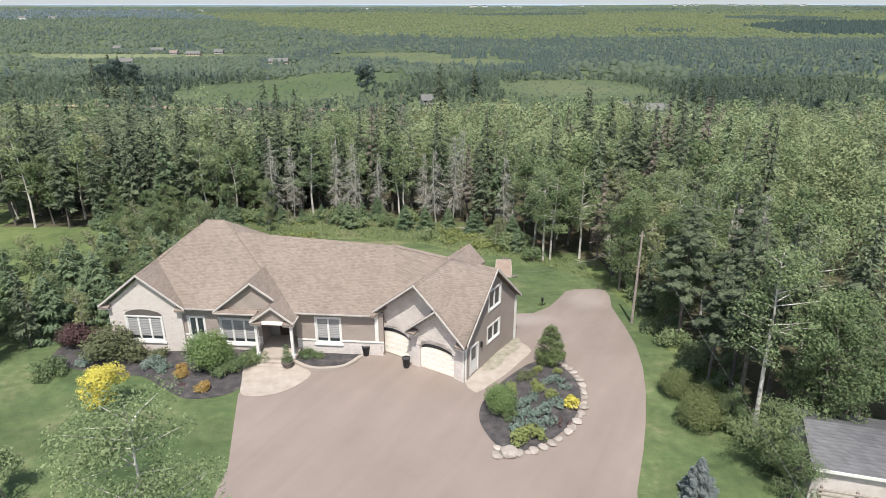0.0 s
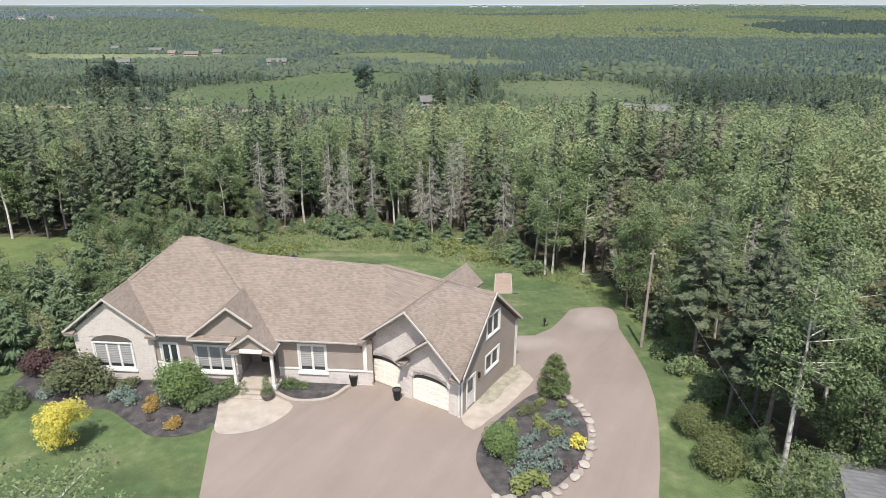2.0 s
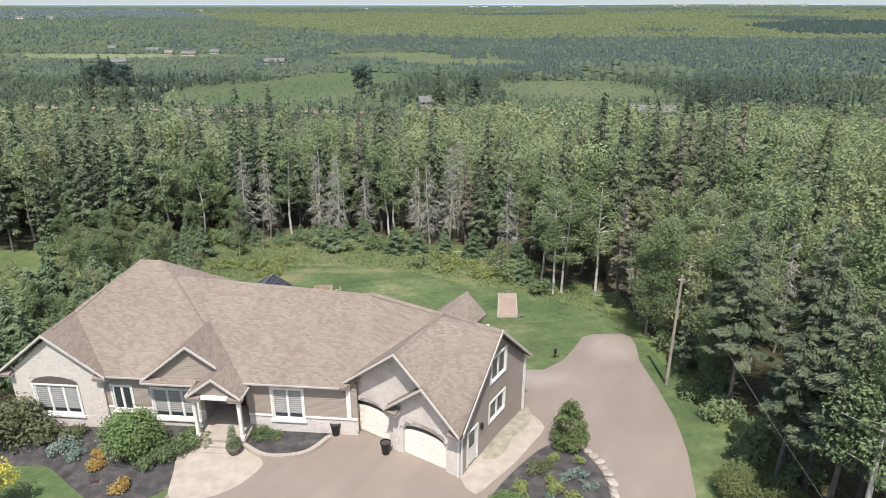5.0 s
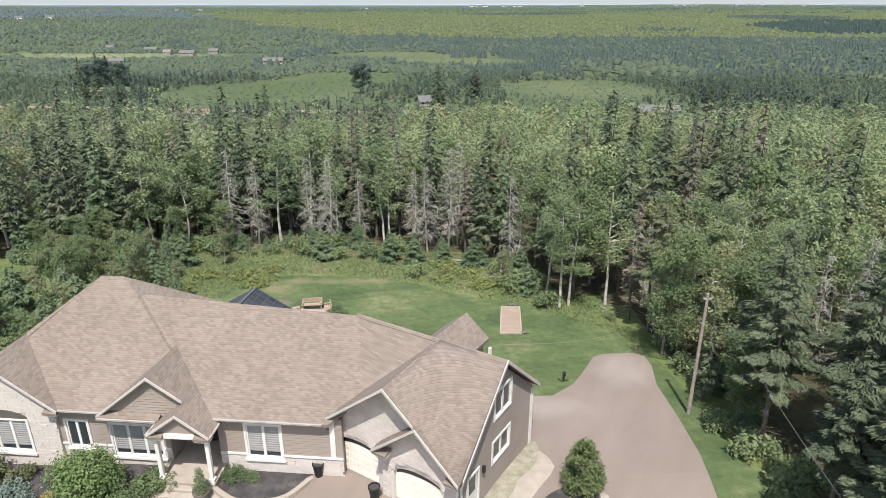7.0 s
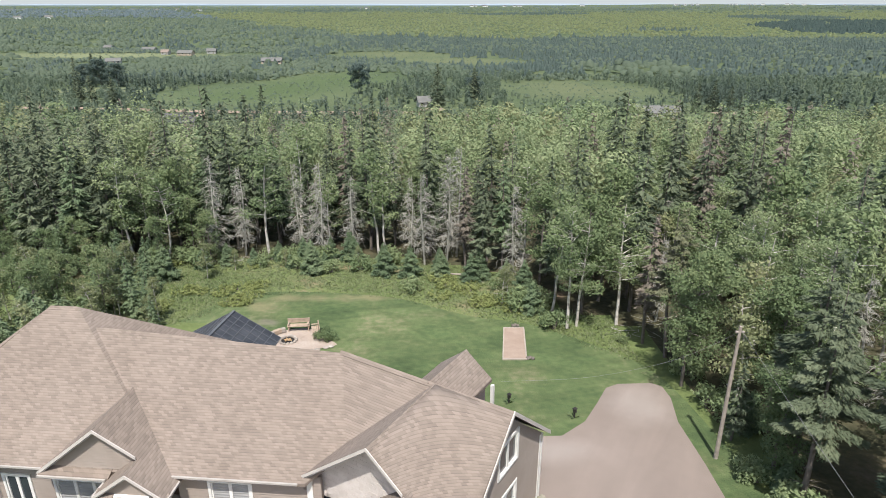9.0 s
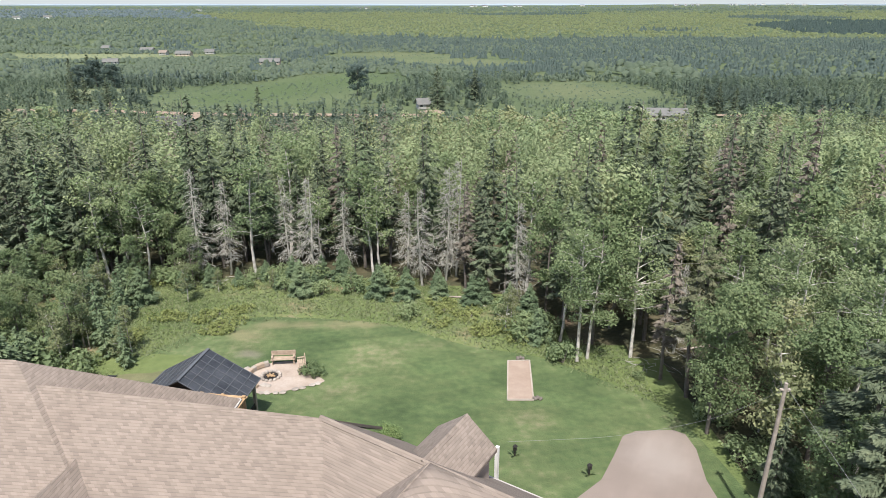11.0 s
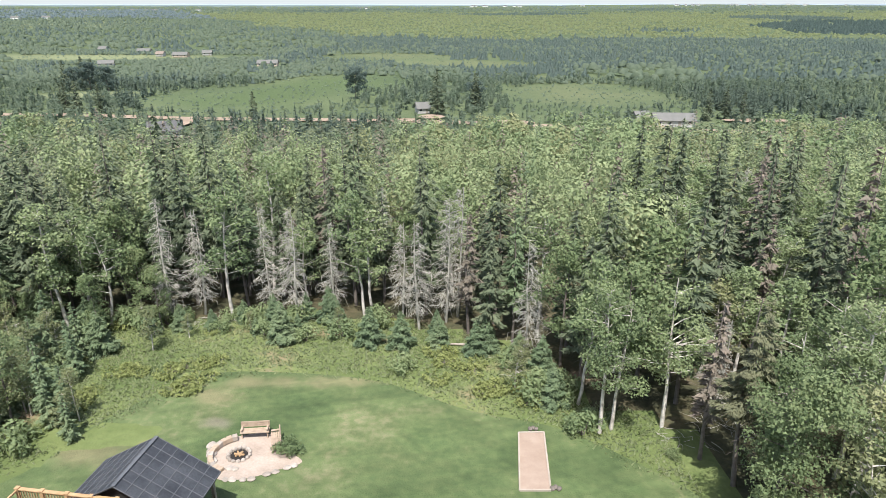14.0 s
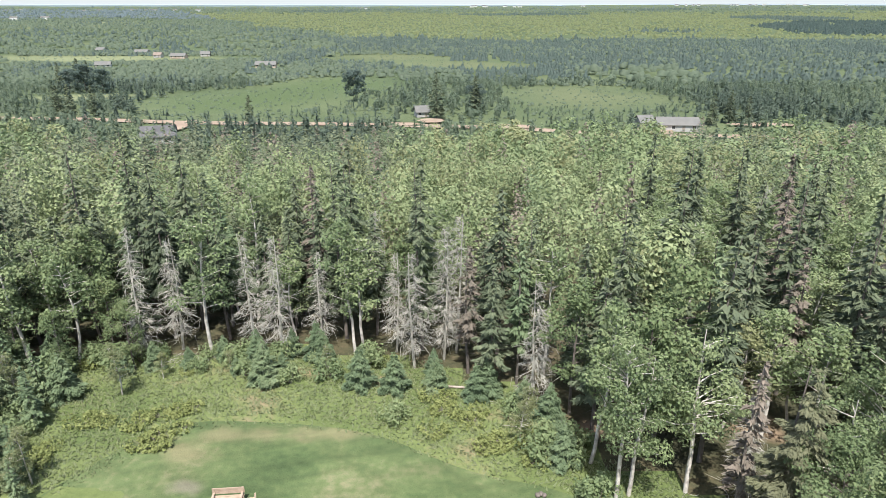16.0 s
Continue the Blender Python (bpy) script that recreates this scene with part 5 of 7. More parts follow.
def make_snag(seed, h, label):
    rng = np.random.default_rng(seed)
    pts = bent((0, 0, -0.3), (rng.normal(0, 0.3), rng.normal(0, 0.3), h), 0.15, rng)
    pieces = [tube(pts, np.linspace(0.13, 0.02, 6), 5)]
    for i in range(70):
        u = rng.uniform(0.15, 0.98)
        a, z = rng.uniform(0, 6.28), u * h
        q = (2.2 * min(1 - u, 0.4 + 0.6 * u) + 0.3) * rng.uniform(0.5, 1.15)
        tip = np.array((math.cos(a) * q, math.sin(a) * q, z - 0.38 * q))
        b = bent((0, 0, z), tip, 0.1, rng, 4)
        pieces.append(tube(b, (0.036, 0.028, 0.02, 0.008), 3))
        for k in range(4):
            s = b[rng.integers(1, 4)]
            e = s + rng.normal(0, 0.3, 3) + (0, 0, -0.25)
            pieces.append(tube([s, e], (0.02, 0.008), 3))
    t = thing("dead_tree", label, "tree")
    part("trunk", mesh_np("trunk", *merge(pieces), smooth=True), DEADWOOD, t)
    v, f = conifer_crown(rng, h * 0.98, 1.5, 0.2, 22, 0.30, 0.8, 0.07)
    tagged(part("dead_crown", mesh_np("dead_crown", v, f), DEADWOOD, t), kind="stuff")
    return t


def make_leafy(seed, h, spread, bare, bark, mat, label, name, clumps=34, per=60, leaf=0.17, stems=1, lean=0.5):
    rng = np.random.default_rng(seed)
    pieces, cl = [], []
    for s in range(stems):
        off = rng.normal(0, 0.35, 2) if stems > 1 else (0, 0)
        top = np.array((off[0] * 2 + rng.normal(0, lean), off[1] * 2 + rng.normal(0, lean), h * rng.uniform(0.85, 1)))
        pts = bent((off[0], off[1], -0.3), top, 0.25, rng, 8)
        rad = np.linspace(0.0115 * h + 0.015, 0.02, 8)
        pieces.append(tube(pts, rad, 6))
        for i in range(clumps // stems):
            u = bare + (1 - bare) * rng.uniform(0, 1) ** 0.85
            k = u * 7
            p = pts[int(k)] + (pts[min(int(k) + 1, 7)] - pts[int(k)]) * (k - int(k))
            a = rng.uniform(0, 6.28)
            v = (u - bare) / (1 - bare)
            q = spread * math.sqrt(max(0.05, 1 - (1.75 * v - 0.72) ** 2)) * rng.uniform(0.35, 1.0)
            e = p + (math.cos(a) * q, math.sin(a) * q, q * rng.uniform(0.15, 0.55))
            pieces.append(tube(bent(p, e, 0.08, rng, 3), np.linspace(0.045, 0.01, 3), 3))
            cl.append((*e, rng.uniform(0.5, 1.0) * (0.25 + spread * 0.26)))
            cl.append((*((p + e) / 2 + rng.normal(0, 0.2, 3)), rng.uniform(0.4, 0.8) * (0.2 + spread * 0.22)))
    return template(name, label, "tree", merge(pieces), bark, leaf_crown(rng, cl, per, leaf), mat)


def make_bush(seed, w, h, mat, label, name="shrub", category="shrub", leaf=0.09, per=190, clumps=16):
    rng = np.random.default_rng(seed)
    cl = []
    for i in range(clumps):
        a, q = rng.uniform(0, 6.28), math.sqrt(rng.uniform(0, 1)) * 0.72
        z = h * (0.22 + 0.5 * rng.uniform(0, 1) * (1 - q * q))
        cl.append((math.cos(a) * q * w / 2, math.sin(a) * q * w / 2, z, h * rng.uniform(0.22, 0.34)))
    stems = [tube(bent((0, 0, -0.1), c[:3], 0.05, rng, 3), (0.03, 0.02, 0.008), 4) for c in cl[:8]]
    t = thing(name, label, category)
    tagged(part("stem", mesh_np("stem", *merge(stems)), BARK, t), kind="stuff")
    part("foliage", mesh_np("foliage", *leaf_crown(rng, cl, per, leaf)), mat, t)
    return t


def plant(src, x, y, size=1.0, turn=None, label="", tall=1.0, z=None, group=""):
    m = pose(x, y, gz(x, y) if z is None else z, 0, 0, RNG.uniform(0, 360) if turn is None else turn) @ Matrix.Diagonal((size, size, size * tall, 1))
    ob = copy_thing(src, m)
    if label:
        ob["label"] = label
    if group:
        ob["group"] = group
    return ob


SPRUCES = [make_spruce(s, h, r, b, SPRUCE, "tall dark green spruce with drooping boughs") for s, h, r, b in ((1, 13, 2.1, 0.26), (2, 11.5, 1.85, 0.32), (3, 14, 2.3, 0.22), (4, 10, 1.75, 0.18))]
FIRS = [make_spruce(s, h, r, b, FIR, "bright green balsam fir with a full crown") for s, h, r, b in ((5, 9, 1.7, 0.08), (6, 12, 1.6, 0.3))]
RUSTS = [make_spruce(8, 12, 1.4, 0.3, RUSTY, "dying spruce with thin rusty needles", thin=0.7)]
SNAGS = [make_snag(s, h, "dead grey spruce with bare hanging branches") for s, h in ((11, 11), (12, 9.5))]
BIRCHES = [make_leafy(s, h, sp, 0.34, BIRCH, BIRCHLEAF, "slender white-barked birch with light green leaves", "birch_tree", 30, 120, 0.135) for s, h, sp in ((21, 12, 2.1), (22, 13.5, 2.3), (23, 10.5, 1.9))]
MAPLES = [make_leafy(s, h, sp, 0.25, BARK, MAPLELEAF, "leafy green maple with a dense crown", "maple_tree", 40, 105, 0.14) for s, h, sp in ((31, 10, 2.7), (32, 12, 2.6))]
ASPENS = [make_leafy(s, h, sp, 0.3, BIRCH, OLIVE, "young aspen with yellow-green leaves", "aspen_tree", 30, 120, 0.13) for s, h, sp in ((41, 9, 1.9), (42, 11, 2.0))]
YOUNG = make_spruce(51, 2.6, 1.05, 0.02, FIR, "young bright green fir at the forest edge", 0.095, 22, 1.2)
SCRUB = make_bush(52, 2.4, 1.7, BIRCHLEAF, "loose green alder shrub at the forest edge", "alder_shrub", leaf=0.11, per=190)
FERN = make_bush(53, 2.6, 0.9, LIME, "low yellow-green fern patch", "fern_patch", leaf=0.1, per=260, clumps=20)
# finer ones for where the camera passes near
OLIVENEEDLE = foliage("olive_spruce_needles", [(0.10, 0.108, 0.05), (0.16, 0.168, 0.074), (0.235, 0.238, 0.105)], translucent=0.2)
FINE = {"spruce": [make_spruce(q, h, r, b, mat, label, 0.12, 34, thin) for q, h, r, b, thin, mat, label in ((101, 13, 2.5, 0.42, 0.62, SPRUCE, "tall dull green spruce with drooping boughs"), (102, 12, 2.2, 0.46, 0.58, SPRUCE, "tall dull green spruce with drooping boughs"),
                   (107, 12.5, 2.3, 0.4, 0.6, FIR, "tall mid-green fir with a bare lower trunk"), (108, 12, 2.2, 0.42, 0.5, OLIVENEEDLE, "thin olive-green spruce with a bare lower trunk"))],
        "maple": [make_leafy(103, 10, 2.6, 0.25, BARK, MAPLELEAF, "leafy green maple with a dense crown", "maple_tree", 40, 330, 0.085)],
        "sapling": [make_leafy(106, 5.2, 1.7, 0.1, BARK, MAPLELEAF, "young bushy maple beside the shed", "maple_tree", 40, 520, 0.06)],
        "birch": [make_leafy(s, h, 2.1, 0.36, BIRCH, BIRCHLEAF, "slender white-barked birch with light green leaves", "birch_tree", 32, 290, 0.085) for s, h in ((104, 12), (105, 10.5))]}
TEMPLATES = [q for k in FINE.values() for q in k] + SPRUCES + FIRS + RUSTS + SNAGS + BIRCHES + MAPLES + ASPENS + [YOUNG, SCRUB, FERN]


def wood():
    rng = np.random.default_rng(99)
    placed = []

    def free(x, y, d):
        for a, b in placed:
            if (a - x) ** 2 + (b - y) ** 2 < d * d:
                return False
        placed.append((x, y))
        return True

    # trees that stand out along the edge
    for src, x, y, size, tall, label in (
            (SNAGS[0], -22.4, 75.3, 1.0, 1.0, ""), (SNAGS[1], -20.4, 77, 1.0, 1.0, ""), (SNAGS[1], -12.3, 76.2, 1.05, 1.0, ""), (SNAGS[0], -14.6, 77, 0.9, 1.0, ""), (SNAGS[1], -1.6, 74.0, 1.0, 1.0, ""),
            (SNAGS[0], 0.6, 75.4, 0.95, 1.05, ""), (RUSTS[0], 2.4, 73.2, 0.85, 1.0, "dying spruce with thin rusty-pink needles"), (SNAGS[0], 1.6, 76.5, 1.05, 1.0, ""), (SNAGS[1], -3.2, 76.6, 0.9, 1.0, ""), (SNAGS[1], -9.0, 77.2, 0.9, 1.0, ""),
            (BIRCHES[1], -17.6, 76.0, 1.0, 1.0, "tall birch with a bright white trunk"), (BIRCHES[0], -6.3, 75.8, 0.95, 1.0, ""), (BIRCHES[2], -5.7, 76.4, 1.05, 1.0, ""),
            (SPRUCES[0], 3.9, 70.8, 0.72, 1.0, "dull green spruce standing before the wood"), (FINE["birch"][0], 9.9, 59.6, 0.92, 1.0, "white-barked birch at the lawn's edge"), (FINE["birch"][1], 10.7, 60.0, 1.0, 1.0, "leaning white-barked birch at the lawn's edge"),
            (FINE["birch"][1], 13.9, 60.2, 1.08, 1.0, "crooked pale birch beside fallen branches"), (SNAGS[1], 17.2, 60.8, 0.75, 1.0, "broken grey snag among brush"), (FINE["spruce"][0], 16.7, 38.6, 0.85, 1.0, ""), (FINE["maple"][0], 16.6, 41.0, 0.8, 1.0, ""), 
            (FINE["spruce"][1], 18.0, 41.6, 1.0, 1.0, ""), (FINE["spruce"][0], 19.8, 37.0, 1.0, 1.0, ""), (SPRUCES[3], 16.0, 44.2, 0.5, 1.0, "young spruce beside the pole"), (ASPENS[0], 17.4, 47.3, 0.9, 1.0, ""), (ASPENS[1], 18.6, 50.6, 0.8, 1.0, "")):
        placed.append((x, y))
        plant(src, x, y, size, label=label, tall=tall)
    count = 0
    for k in range(16000):
        x, y = rng.uniform(-60, 62), rng.uniform(16, 104)
        e = edge_y(x)
        right = x > 15.5
        if y < e or not near_wood(x, y) or abs(x) > 17 + 0.64 * y or not free(x, y, 3.5 if right and y < 44 else 2.1 if y < e + 8 or right else 2.5):
            continue
        u = rng.uniform() * (0.74 if y > max(e + 7, 62) else 1.0)
        if right and y < 42:
            pool = ((0.42, SPRUCES), (0.50, FIRS), (0.56, RUSTS), (0.70, BIRCHES), (0.82, ASPENS), (1.0, MAPLES))
        elif right:
            pool = ((0.16, SPRUCES), (0.20, FIRS), (0.23, SNAGS), (0.27, RUSTS), (0.60, BIRCHES), (0.82, ASPENS), (1.0, MAPLES))
        elif x < -4:
            pool = ((0.50, SPRUCES), (0.58, FIRS), (0.61, SNAGS), (0.63, RUSTS), (0.82, BIRCHES), (0.90, ASPENS), (1.0, MAPLES))
        else:
            pool = ((0.46, SPRUCES), (0.52, FIRS), (0.55, SNAGS), (0.58, RUSTS), (0.80, BIRCHES), (0.90, ASPENS), (1.0, MAPLES))
        src = next(p for lim, p in pool if u < lim)
        reach = 1.0 if right and y < 62 else 1.14 if src in (SPRUCES, FIRS, RUSTS) else 0.84 if y > e + 7 else 1.0
        close = 8 < x < 24 and 18 < y < 62
        if close and src is not SNAGS and src is not RUSTS:
            src = FINE["spruce" if src in (SPRUCES, FIRS) else "maple" if src is MAPLES else "birch"]
        src = src[rng.integers(len(src))]
        if ((x + 44) / 7.5) ** 2 + ((y - 63) / 5) ** 2 < 1 or ((x - 18.0) / 3.0) ** 2 + ((y - 60.0) / 3.0) ** 2 < 1:
            continue
        plant(src, x, y, rng.uniform(0.75, 1.08), rng.uniform(0, 360), tall=reach * rng.uniform(0.92, 1.1))
        count += 1
        if count >= 520:
            break
    # brush and young trees along the edge of the lawn
    for k in range(56):
        x = rng.uniform(-34, 9)
        y = edge_y(x) - rng.uniform(-0.5, 1.0) ** 2 * 3.6
        src = (YOUNG, SCRUB, FERN, SCRUB, YOUNG)[rng.integers(5)]
        plant(src, x, y, rng.uniform(0.65, 1.25), rng.uniform(0, 360))
    for k in range(16):
        x = -25 + 33.5 * rng.uniform(0, 1)
        y = edge_y(x) - rng.uniform(0.6, 4.0)
        src = (YOUNG, SCRUB, YOUNG, ASPENS[0])[rng.integers(4)]
        plant(src, x, y, rng.uniform(0.55, 1.3) if src is not ASPENS[0] else rng.uniform(0.22, 0.34), rng.uniform(0, 360))
    for k in range(34):
        x = rng.uniform(-24, -16) if k % 2 else rng.uniform(-1, 7)
        y = (rng.uniform(63.5, 67.5) + (-x - 20) * -0.3) if k % 2 else 67.5 - 0.55 * x + rng.uniform(-2.2, 2.2)
        plant(FERN, x, y, rng.uniform(0.6, 1.1), rng.uniform(0, 360))
    for x, y, src, size in ((5.2, 64.2, ASPENS[0], 0.42), (6.2, 63.6, SCRUB, 1.3), (8.9, 59.4, SCRUB, 1.15), (7.6, 62.6, YOUNG, 1.1), (-2.8, 67.1, SCRUB, 1.0), (-5.4, 71.2, YOUNG, 1.25), (-12.3, 71.6, YOUNG, 1.25), (-10.5, 71.8, SCRUB, 1.0),
                            (-22.0, 70.2, ASPENS[0], 0.5), (-27.0, 69.3, FIRS[0], 0.5), (-28.4, 66.5, FIRS[0], 0.52), (-25.6, 66.2, FIRS[0], 0.45), (-22.6, 60.9, ASPENS[1], 0.36), (-24.0, 60.2, FIRS[0], 0.4), (-26.0, 61.5, ASPENS[0], 0.5), (-22.1, 59.0, FIRS[0], 0.38), (-26.3, 67.1, FIRS[0], 0.45), (-2.9, 70.7, YOUNG, 1.2), (0.0, 71.0, YOUNG, 1.0), (-25.2, 58.2, SCRUB, 1.3), (-27.5, 56.6, FIRS[0], 0.5)):
        plant(src, x, y, size)
    for k in range(30):
        y = rng.uniform(27, 52)
        x = float(np.interp(y, [20, 30, 36, 44, 47, 54], [15.8, 16.0, 15.6, 15.1, 15.8, 15.6])) + rng.uniform(0, 1) ** 1.5 * 3.0
        src = (SCRUB, YOUNG, SCRUB, SCRUB, MAPLES[0])[rng.integers(5)]
        plant(src, x, y, rng.uniform(0.6, 1.2) if src in (SCRUB, YOUNG) else rng.uniform(0.25, 0.42), rng.uniform(0, 360))
    for x, y, src, size in ((16.6, 22.2, FINE["sapling"][0], 0.7), (17.2, 24.9, FINE["sapling"][0], 0.95), (20.2, 26.6, FINE["maple"][0], 0.8), (17.0, 29.3, FINE["spruce"][0], 0.95), (19.6, 30.8, FINE["spruce"][1], 1.05), (22.8, 28.2, FINE["maple"][0], 0.95),
                            (16.5, 32.5, FINE["spruce"][1], 0.8), (26.5, 27.5, SPRUCES[2], 0.9), (24.0, 31.0, SPRUCES[0], 0.95)):
        plant(src, x, y, size)
    # young mixed growth between the house and the small meadow on the left
    for k in range(170):
        x = rng.uniform(-54, -27)
        y = rng.uniform(40, 62)
        if y > (47 if x < -35 else 50) + 0.35 * (x + 60) * (x > -35) or ((x + 44) / 9) ** 2 + ((y - 62.5) / 6) ** 2 < 1:
            continue
        src = (YOUNG, ASPENS[0], YOUNG, MAPLES[0], SCRUB, SCRUB, YOUNG)[rng.integers(7)]
        plant(src, x, y, rng.uniform(0.45, 0.68) if src in MAPLES + ASPENS else rng.uniform(1.3, 2.2), rng.uniform(0, 360))
    # thicket that closes in on the lawn's far corner
    for k in range(120):
        x = rng.uniform(-44, -22.5)
        y = rng.uniform(56, 76)
        if y < 57 - 0.35 * (x + 22) * -1 + 3 or (x > -25.5 and 62 < y < 70) or ((x + 44) / 9) ** 2 + ((y - 62.5) / 6) ** 2 < 1:
            continue
        src = (YOUNG, ASPENS[0], FIRS[0], MAPLES[0], SCRUB, SCRUB, MAPLES[1])[rng.integers(7)]
        plant(src, x, y, rng.uniform(0.34, 0.6) if src in MAPLES + ASPENS + FIRS else rng.uniform(1.0, 1.8), rng.uniform(0, 360))
    for x, y, src, size in ((-33.0, 35.6, MAPLES[0], 0.62), (-35.2, 38.4, MAPLES[1], 0.55), (-31.4, 38.6, SPRUCES[3], 0.62), (-36.5, 34.0, MAPLES[0], 0.6), (-33.6, 41.2, FIRS[0], 0.75), (-30.2, 41.4, MAPLES[1], 0.45), (-34.2, 36.6, MAPLES[0], 0.8), (-36.0, 43.5, ASPENS[1], 0.6), (-40.5, 36.0, FIRS[1], 0.6)):
        plant(src, x, y, size)


wood()


def garden_plants():
    kinds = {}
    for key, args in dict(wine=(71, 3.0, 2.3, WINE, "wine-red smoke bush in the mulch bed"), olive=(72, 3.0, 2.4, OLIVEDARK, "large rounded olive-green yew shrub"), low=(73, 3.0, 1.5, MAPLELEAF, "broad dark green leafy shrub"), dark=(74, 1.7, 1.0, OLIVEDARK, "low dull green shrub in mulch"),
                          silver=(75, 1.9, 0.85, SILVER, "silvery green perennial in dark mulch"), orange=(76, 1.1, 0.85, ORANGE, "small orange-gold barberry in dark mulch"), big=(77, 1.8, 3.4, SHRUBLEAF, "upright bright green leafy shrub"), mound=(78, 2.6, 1.6, MAPLELEAF, "rounded dark green leafy shrub"),
                          lime=(79, 0.95, 0.7, LIME, "small lime-green mound in dark mulch"), hosta=(80, 1.3, 0.6, SILVER, "blue-grey hosta in dark mulch"), gold=(81, 1.0, 0.6, GOLD, "small golden perennial in dark mulch"), rust=(82, 0.9, 0.35, WINE, "low reddish ground cover plant")).items():
        kinds[key] = make_bush(*args[:4], args[4], "shrub", "shrub", leaf=0.08 if args[1] > 1.5 else 0.065, per=420 if args[1] > 1.5 else 800, clumps=22 if args[1] > 1.5 else 12)
    for key, x, y, s in (("wine", -28.0, 38.9, 1.0), ("wine", -26.4, 38.6, 0.75), ("olive", -24.3, 36.6, 1.3), ("low", -27.6, 34.6, 1.0), ("silver", -26.0, 36.0, 0.9), ("dark", -22.6, 36.6, 1.0), ("dark", -21.0, 36.7, 0.95), ("silver", -20.9, 35.4, 1.05), ("silver", -20.0, 35.0, 0.7),
                         ("orange", -18.4, 34.0, 0.95), ("orange", -18.7, 34.9, 0.8), ("orange", -16.3, 32.3, 1.0), ("rust", -18.0, 33.0, 0.8), ("big", -16.9, 34.9, 1.05), ("big", -16.3, 35.4, 0.8), ("mound", -14.7, 35.0, 0.85), ("mound", -15.7, 34.3, 0.75), ("mound", -13.9, 35.7, 0.8), ("low", -10.4, 36.5, 0.55), ("low", -9.5, 36.4, 0.35),
                         ("big", 2.75, 29.9, 0.72), ("mound", 3.3, 29.3, 0.5), ("mound", 3.2, 30.8, 0.6), ("hosta", 4.3, 29.4, 1.35), ("hosta", 5.2, 29.6, 1.3), ("hosta", 4.8, 28.4, 1.35), ("hosta", 3.8, 28.2, 1.3), ("hosta", 5.7, 28.6, 1.1), ("hosta", 4.2, 30.5, 1.2), ("lime", 3.9, 32.2, 1.15), ("lime", 5.5, 31.9, 1.15), ("lime", 6.2, 31.6, 1.1),
                         ("lime", 5.2, 32.7, 0.95), ("hosta", 6.7, 33.2, 1.2), ("hosta", 5.0, 31.1, 1.15), ("hosta", 6.6, 30.6, 1.15), ("hosta", 5.9, 30.4, 1.0), ("gold", 7.2, 30.5, 1.5), ("gold", 7.4, 31.1, 0.9), ("rust", 6.4, 28.7, 1.5), ("lime", 3.5, 27.1, 1.6), ("lime", 4.3, 27.2, 1.6), ("lime", 5.0, 27.5, 1.2), ("dark", 4.7, 33.6, 0.75), ("lime", 5.8, 34.3, 0.95), ("hosta", 6.0, 33.0, 0.8), ("dark", 5.3, 33.9, 0.55),
                         ("hosta", 7.3, 32.3, 0.9), ("lime", 7.0, 34.2, 0.8), ("mound", -8.6, 57.6, 0.75), ("mound", -2.9, 48.7, 0.62), ("big", -2.7, 48.8, 0.6),
                         ("mound", 13.6, 57.2, 0.4)):
        plant(kinds[key], x, y, s)
    for t in kinds.values():
        drop(t)
    rng = np.random.default_rng(91)
    cl = []
    for k in range(110):
        u, a = rng.uniform(0, 1) ** 1.15, rng.uniform(0, 6.28)
        q = 1.08 * (1 - u) ** 0.55 * (0.72 + 0.28 * min(1, u * 5)) * rng.uniform(0.75, 1.0)
        cl.append((q * math.cos(a), q * math.sin(a), 0.25 + 2.6 * u, 0.22 + 0.12 * (1 - u)))
    cone = thing("cedar", "dense egg-shaped green cedar by the driveway", "shrub")
    part("trunk", mesh_np("trunk", *tube([(0, 0, -0.1), (0, 0, 2.4)], (0.07, 0.02))), BARK, cone)
    part("foliage", mesh_np("foliage", *leaf_crown(rng, cl, 700, 0.065)), CEDAR, cone)
    plant(cone, 6.75, 35.7, 1.0, 10)
    drop(cone)
    for x, y, s, tall in ((14.3, 31.9, 0.8, 0.95), (14.6, 28.6, 0.95, 0.95), (15.3, 29.8, 0.9, 1.0)):
        b = make_bush(int(x * 10 + y), 2.5, 2.7, CEDARTIP, "clipped olive-green cedar beside the drive", "cedar_shrub", "shrub", 0.06, 620, 34)
        plant(b, x, y, s, tall=tall)
        drop(b)
    b = make_spruce(95, 2.6, 1.15, 0.02, BLUESPRUCE, "young silvery green spruce on the lawn", 0.085, 34)
    plant(b, 12.2, 22.7, 0.95)
    drop(b)
    g = make_leafy(96, 3.2, 1.25, 0.26, BARK, GOLD, "small tree with bright golden-yellow leaves", "golden_tree", 44, 620, 0.06)
    plant(g, -22.35, 30.4, 1.0)
    drop(g)
    b = make_leafy(97, 11.4, 2.9, 0.42, BIRCH, BIRCHLEAF, "loose birch with light green leaves on the front lawn", "birch_tree", 42, 360, 0.064, 2)
    plant(b, -10.9, 15.2, 1.0, 40)
    drop(b)
    b = make_leafy(98, 3.8, 1.3, 0.3, BARK, BIRCHLEAF, "small leafy tree on the front lawn", "lawn_tree", 26, 300, 0.09)
    plant(b, -23.2, 22.9, 0.9)
    drop(b)
    # clipped spiral shrub in a pot by the porch
    t = thing("potted_topiary", "spiral clipped shrub in a dark pot by the porch", "potted plant", "", pose(-11.45, 35.05, 0.07))
    part("pot", lathe([(0.24, 0), (0.3, 0.08), (0.42, 0.4), (0.42, 0.46), (0.36, 0.46)]), BARK, t)
    rng = np.random.default_rng(4)
